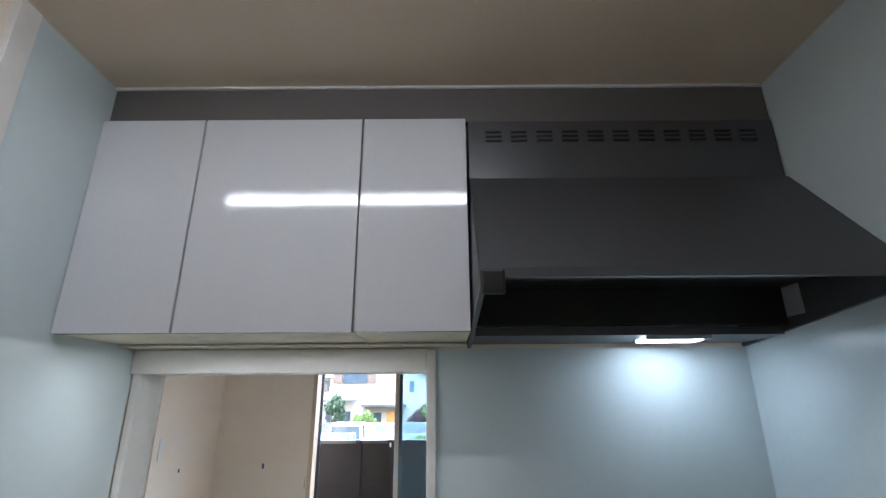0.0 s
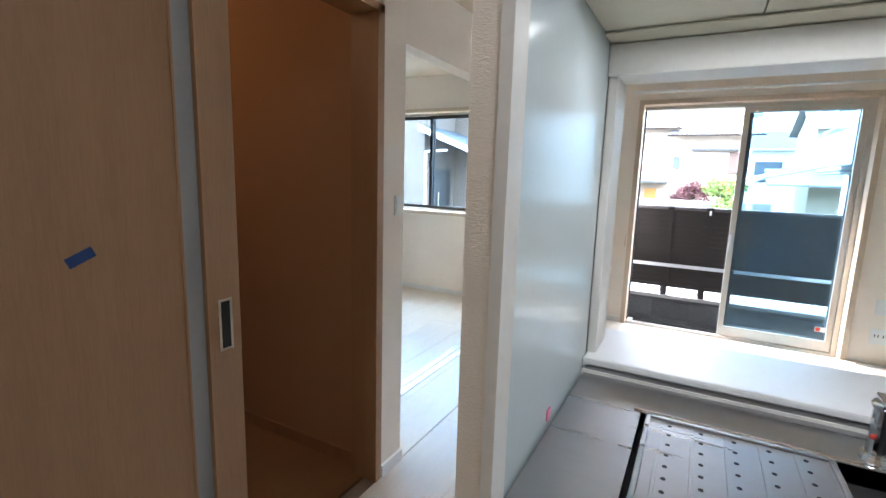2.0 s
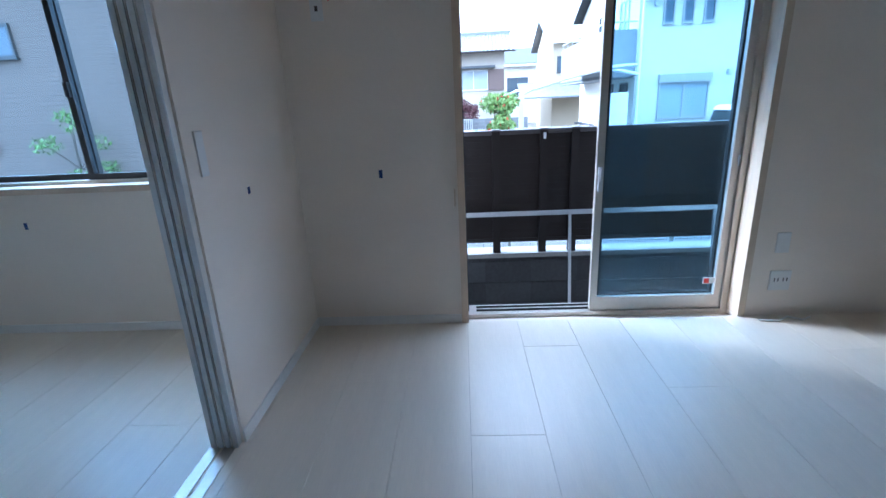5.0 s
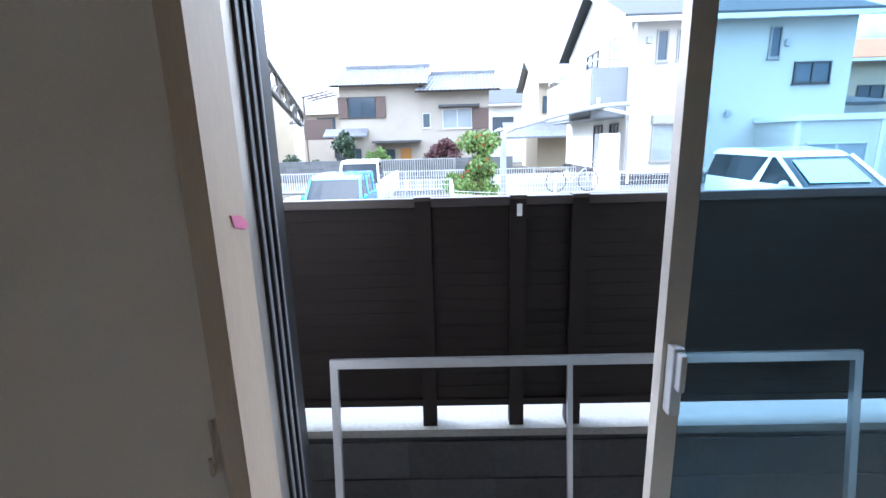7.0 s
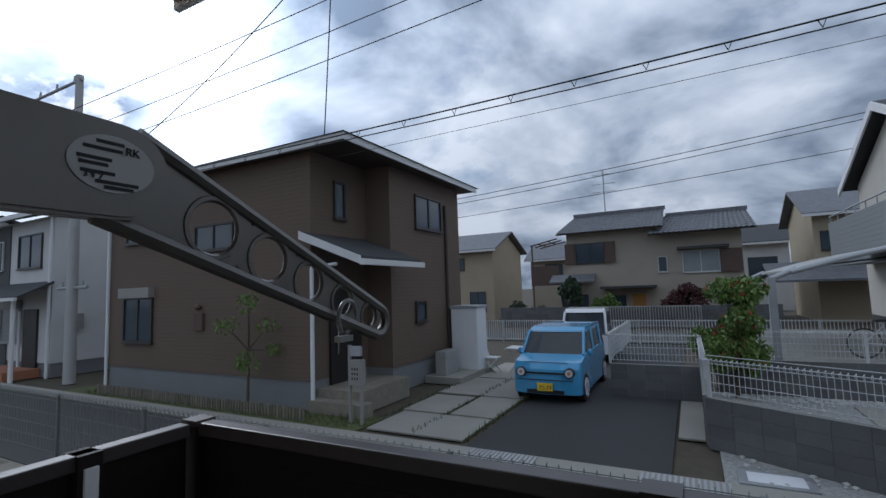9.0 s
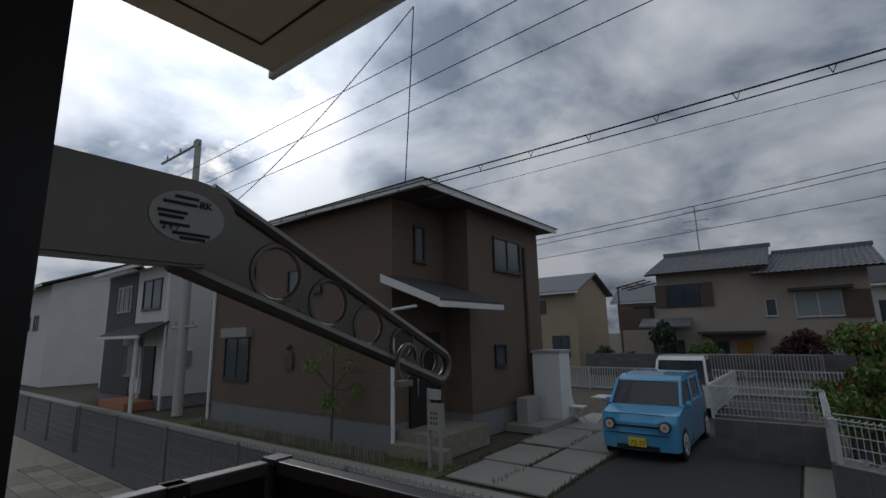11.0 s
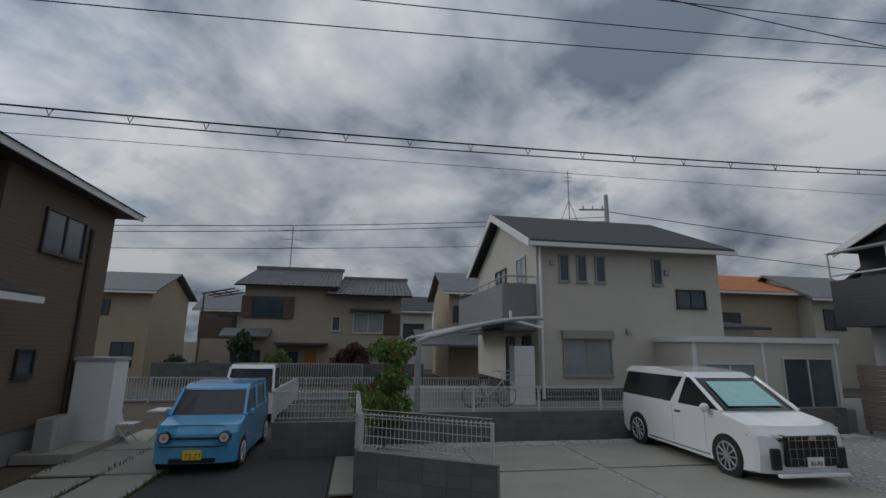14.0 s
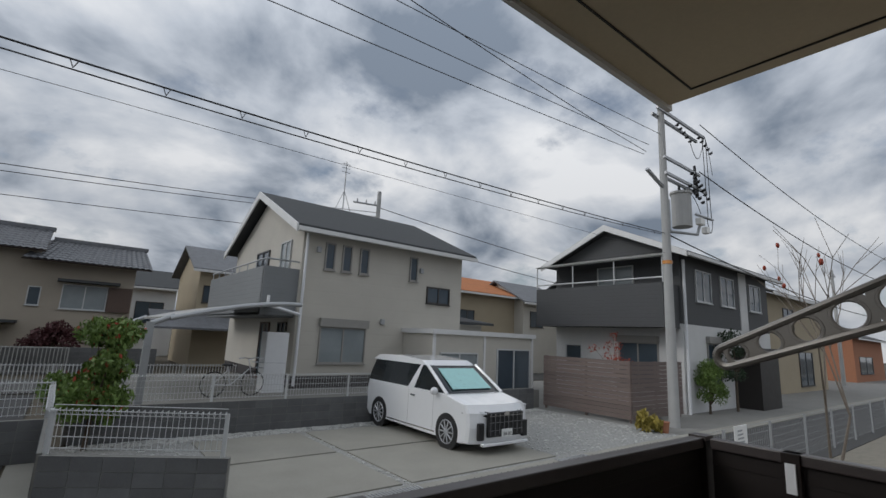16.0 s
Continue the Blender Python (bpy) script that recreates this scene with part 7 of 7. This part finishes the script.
for s in (-1, 1):
    rods_part("front_pillar", [((s * 0.885, 1.02, 1.16), (s * 0.80, 1.95, 1.76), 0.04)], "car_white", van)
    slab("quarter_pillar", van, [(s * 0.897, 2.35, 1.17), (s * 0.897, 2.62, 1.17), (s * 0.805, 2.22, 1.76), (s * 0.805, 2.12, 1.76)], "car_white", (s * 0.008, 0, 0))
    bm = bmesh.new(); bm_poly(bm, [(s * 0.92, 0.50, 0.93), (s * 0.40, 0.02, 0.86), (s * 0.44, 0.0, 0.76), (s * 0.925, 0.42, 0.82)], Vector((0, -0.02, 0.01))); part("headlight", bm, "car_black", van, "dark slanted headlight")
    bm = bmesh.new(); bm_poly(bm, [(s * 0.80, 0.32, 0.905), (s * 0.46, 0.01, 0.855), (s * 0.47, 0.0, 0.82), (s * 0.80, 0.30, 0.86)], Vector((0, -0.035, 0.005))); part("headlight_lens", bm, "lamp_lens", van)
    box_part("fog_frame", (s * 0.60, s * 0.76, 0.035, 0.12, 0.30, 0.66), "car_black", van, bevel=0.02)
    bm = bmesh.new(); bm_ball(bm, (s * 1.02, 1.35, 1.20), 0.13, 0.8, 0.55, 0.7, 12); part("wing_mirror", bm, "car_white", van)
    box_part("door_handle", (s * 0.918, s * 0.936, 2.25, 2.45, 0.98, 1.02), "chrome", van)
    box_part("sill_trim", (s * 0.905, s * 0.932, 1.4, 3.5, 0.27, 0.30), "chrome", van)
    rods_part("door_seam", [((s * 0.922, 2.55, 0.3), (s * 0.918, 2.55, 1.15), 0.004), ((s * 0.922, 1.5, 0.3), (s * 0.918, 1.5, 1.12), 0.004)], "car_black", van)
box_part("grille", (-0.55, 0.55, -0.025, 0.05, 0.36, 0.88), "car_black", van, "black grille with chrome bars", 0.03)
for k in range(8):
    box_part("grille_bar", (-0.5 + k * 0.137, -0.482 + k * 0.137, -0.04, -0.02, 0.40, 0.86), "chrome", van)
for z in (0.5, 0.66, 0.80):
    box_part("grille_bar", (-0.52, 0.52, -0.036, -0.02, z, z + 0.012), "chrome", van)
box_part("badge", (-0.07, 0.07, -0.05, -0.03, 0.80, 0.90), "chrome", van, "plain silver badge", 0.02)
box_part("bumper_lip", (-0.70, 0.70, -0.045, 0.06, 0.19, 0.25), "car_white", van, bevel=0.015)
box_part("number_plate", (-0.165, 0.165, -0.055, -0.042, 0.36, 0.525), "plate_white", van, "white number plate")
words("plate_text", "80-80", 0.11, Matrix.Translation((0.01, -0.057, 0.42)) @ Euler((radians(90), 0, 0)).to_matrix().to_4x4(), "black_print", van)
tk = thing("white_pickup", "small white truck parked behind the blue car", "car", (-4.1, 20.5, G + 0.012))
part("body", loft([(0, 0.3), (0, 0.9), (0.35, 1.0), (3.2, 0.9), (3.2, 0.3)], 0.72, lambda z: 1), "car_white", tk)
part("glasshouse", loft([(0.06, 0.95), (0.35, 1.62), (1.2, 1.62), (1.25, 0.95)], 0.70, tum(0.95, 1.7, 0.1)), "car_glass", tk)
part("roof", loft([(0.30, 1.6), (0.4, 1.72), (1.2, 1.74), (1.26, 1.6)], 0.70, tum(0.95, 1.7, 0.1)), "car_white", tk)
for s in (-1, 1):
    rods_part("pillar", [((s * 0.69, 0.06, 0.96), (s * 0.63, 0.34, 1.64), 0.04)], "car_white", tk)
    for y in (0.6, 2.6):
        wheel_at(tk, s * 0.72, y, 0.27, 6, s)

# ---- paving stones of the footway ----
walk_stones = thing("paving_stones", "beige paving stones of the footway", "paving", kind="structure")
bm = bmesh.new()
bm_box(bm, 0.006, 0.594, 0.006, 0.394, 0, 0.022)
sm = bpy.data.meshes.new("paving_stone")
bm.to_mesh(sm)
bm.free()
sm.materials.append(M["paving"])
for r in range(6):
    for c in range(36):
        o = new("paving_stone", sm)
        o.parent, o.location = walk_stones, (-14.0 + c * 0.6 + 0.3 * (r % 2), 6.2 + r * 0.4, G - 0.004)
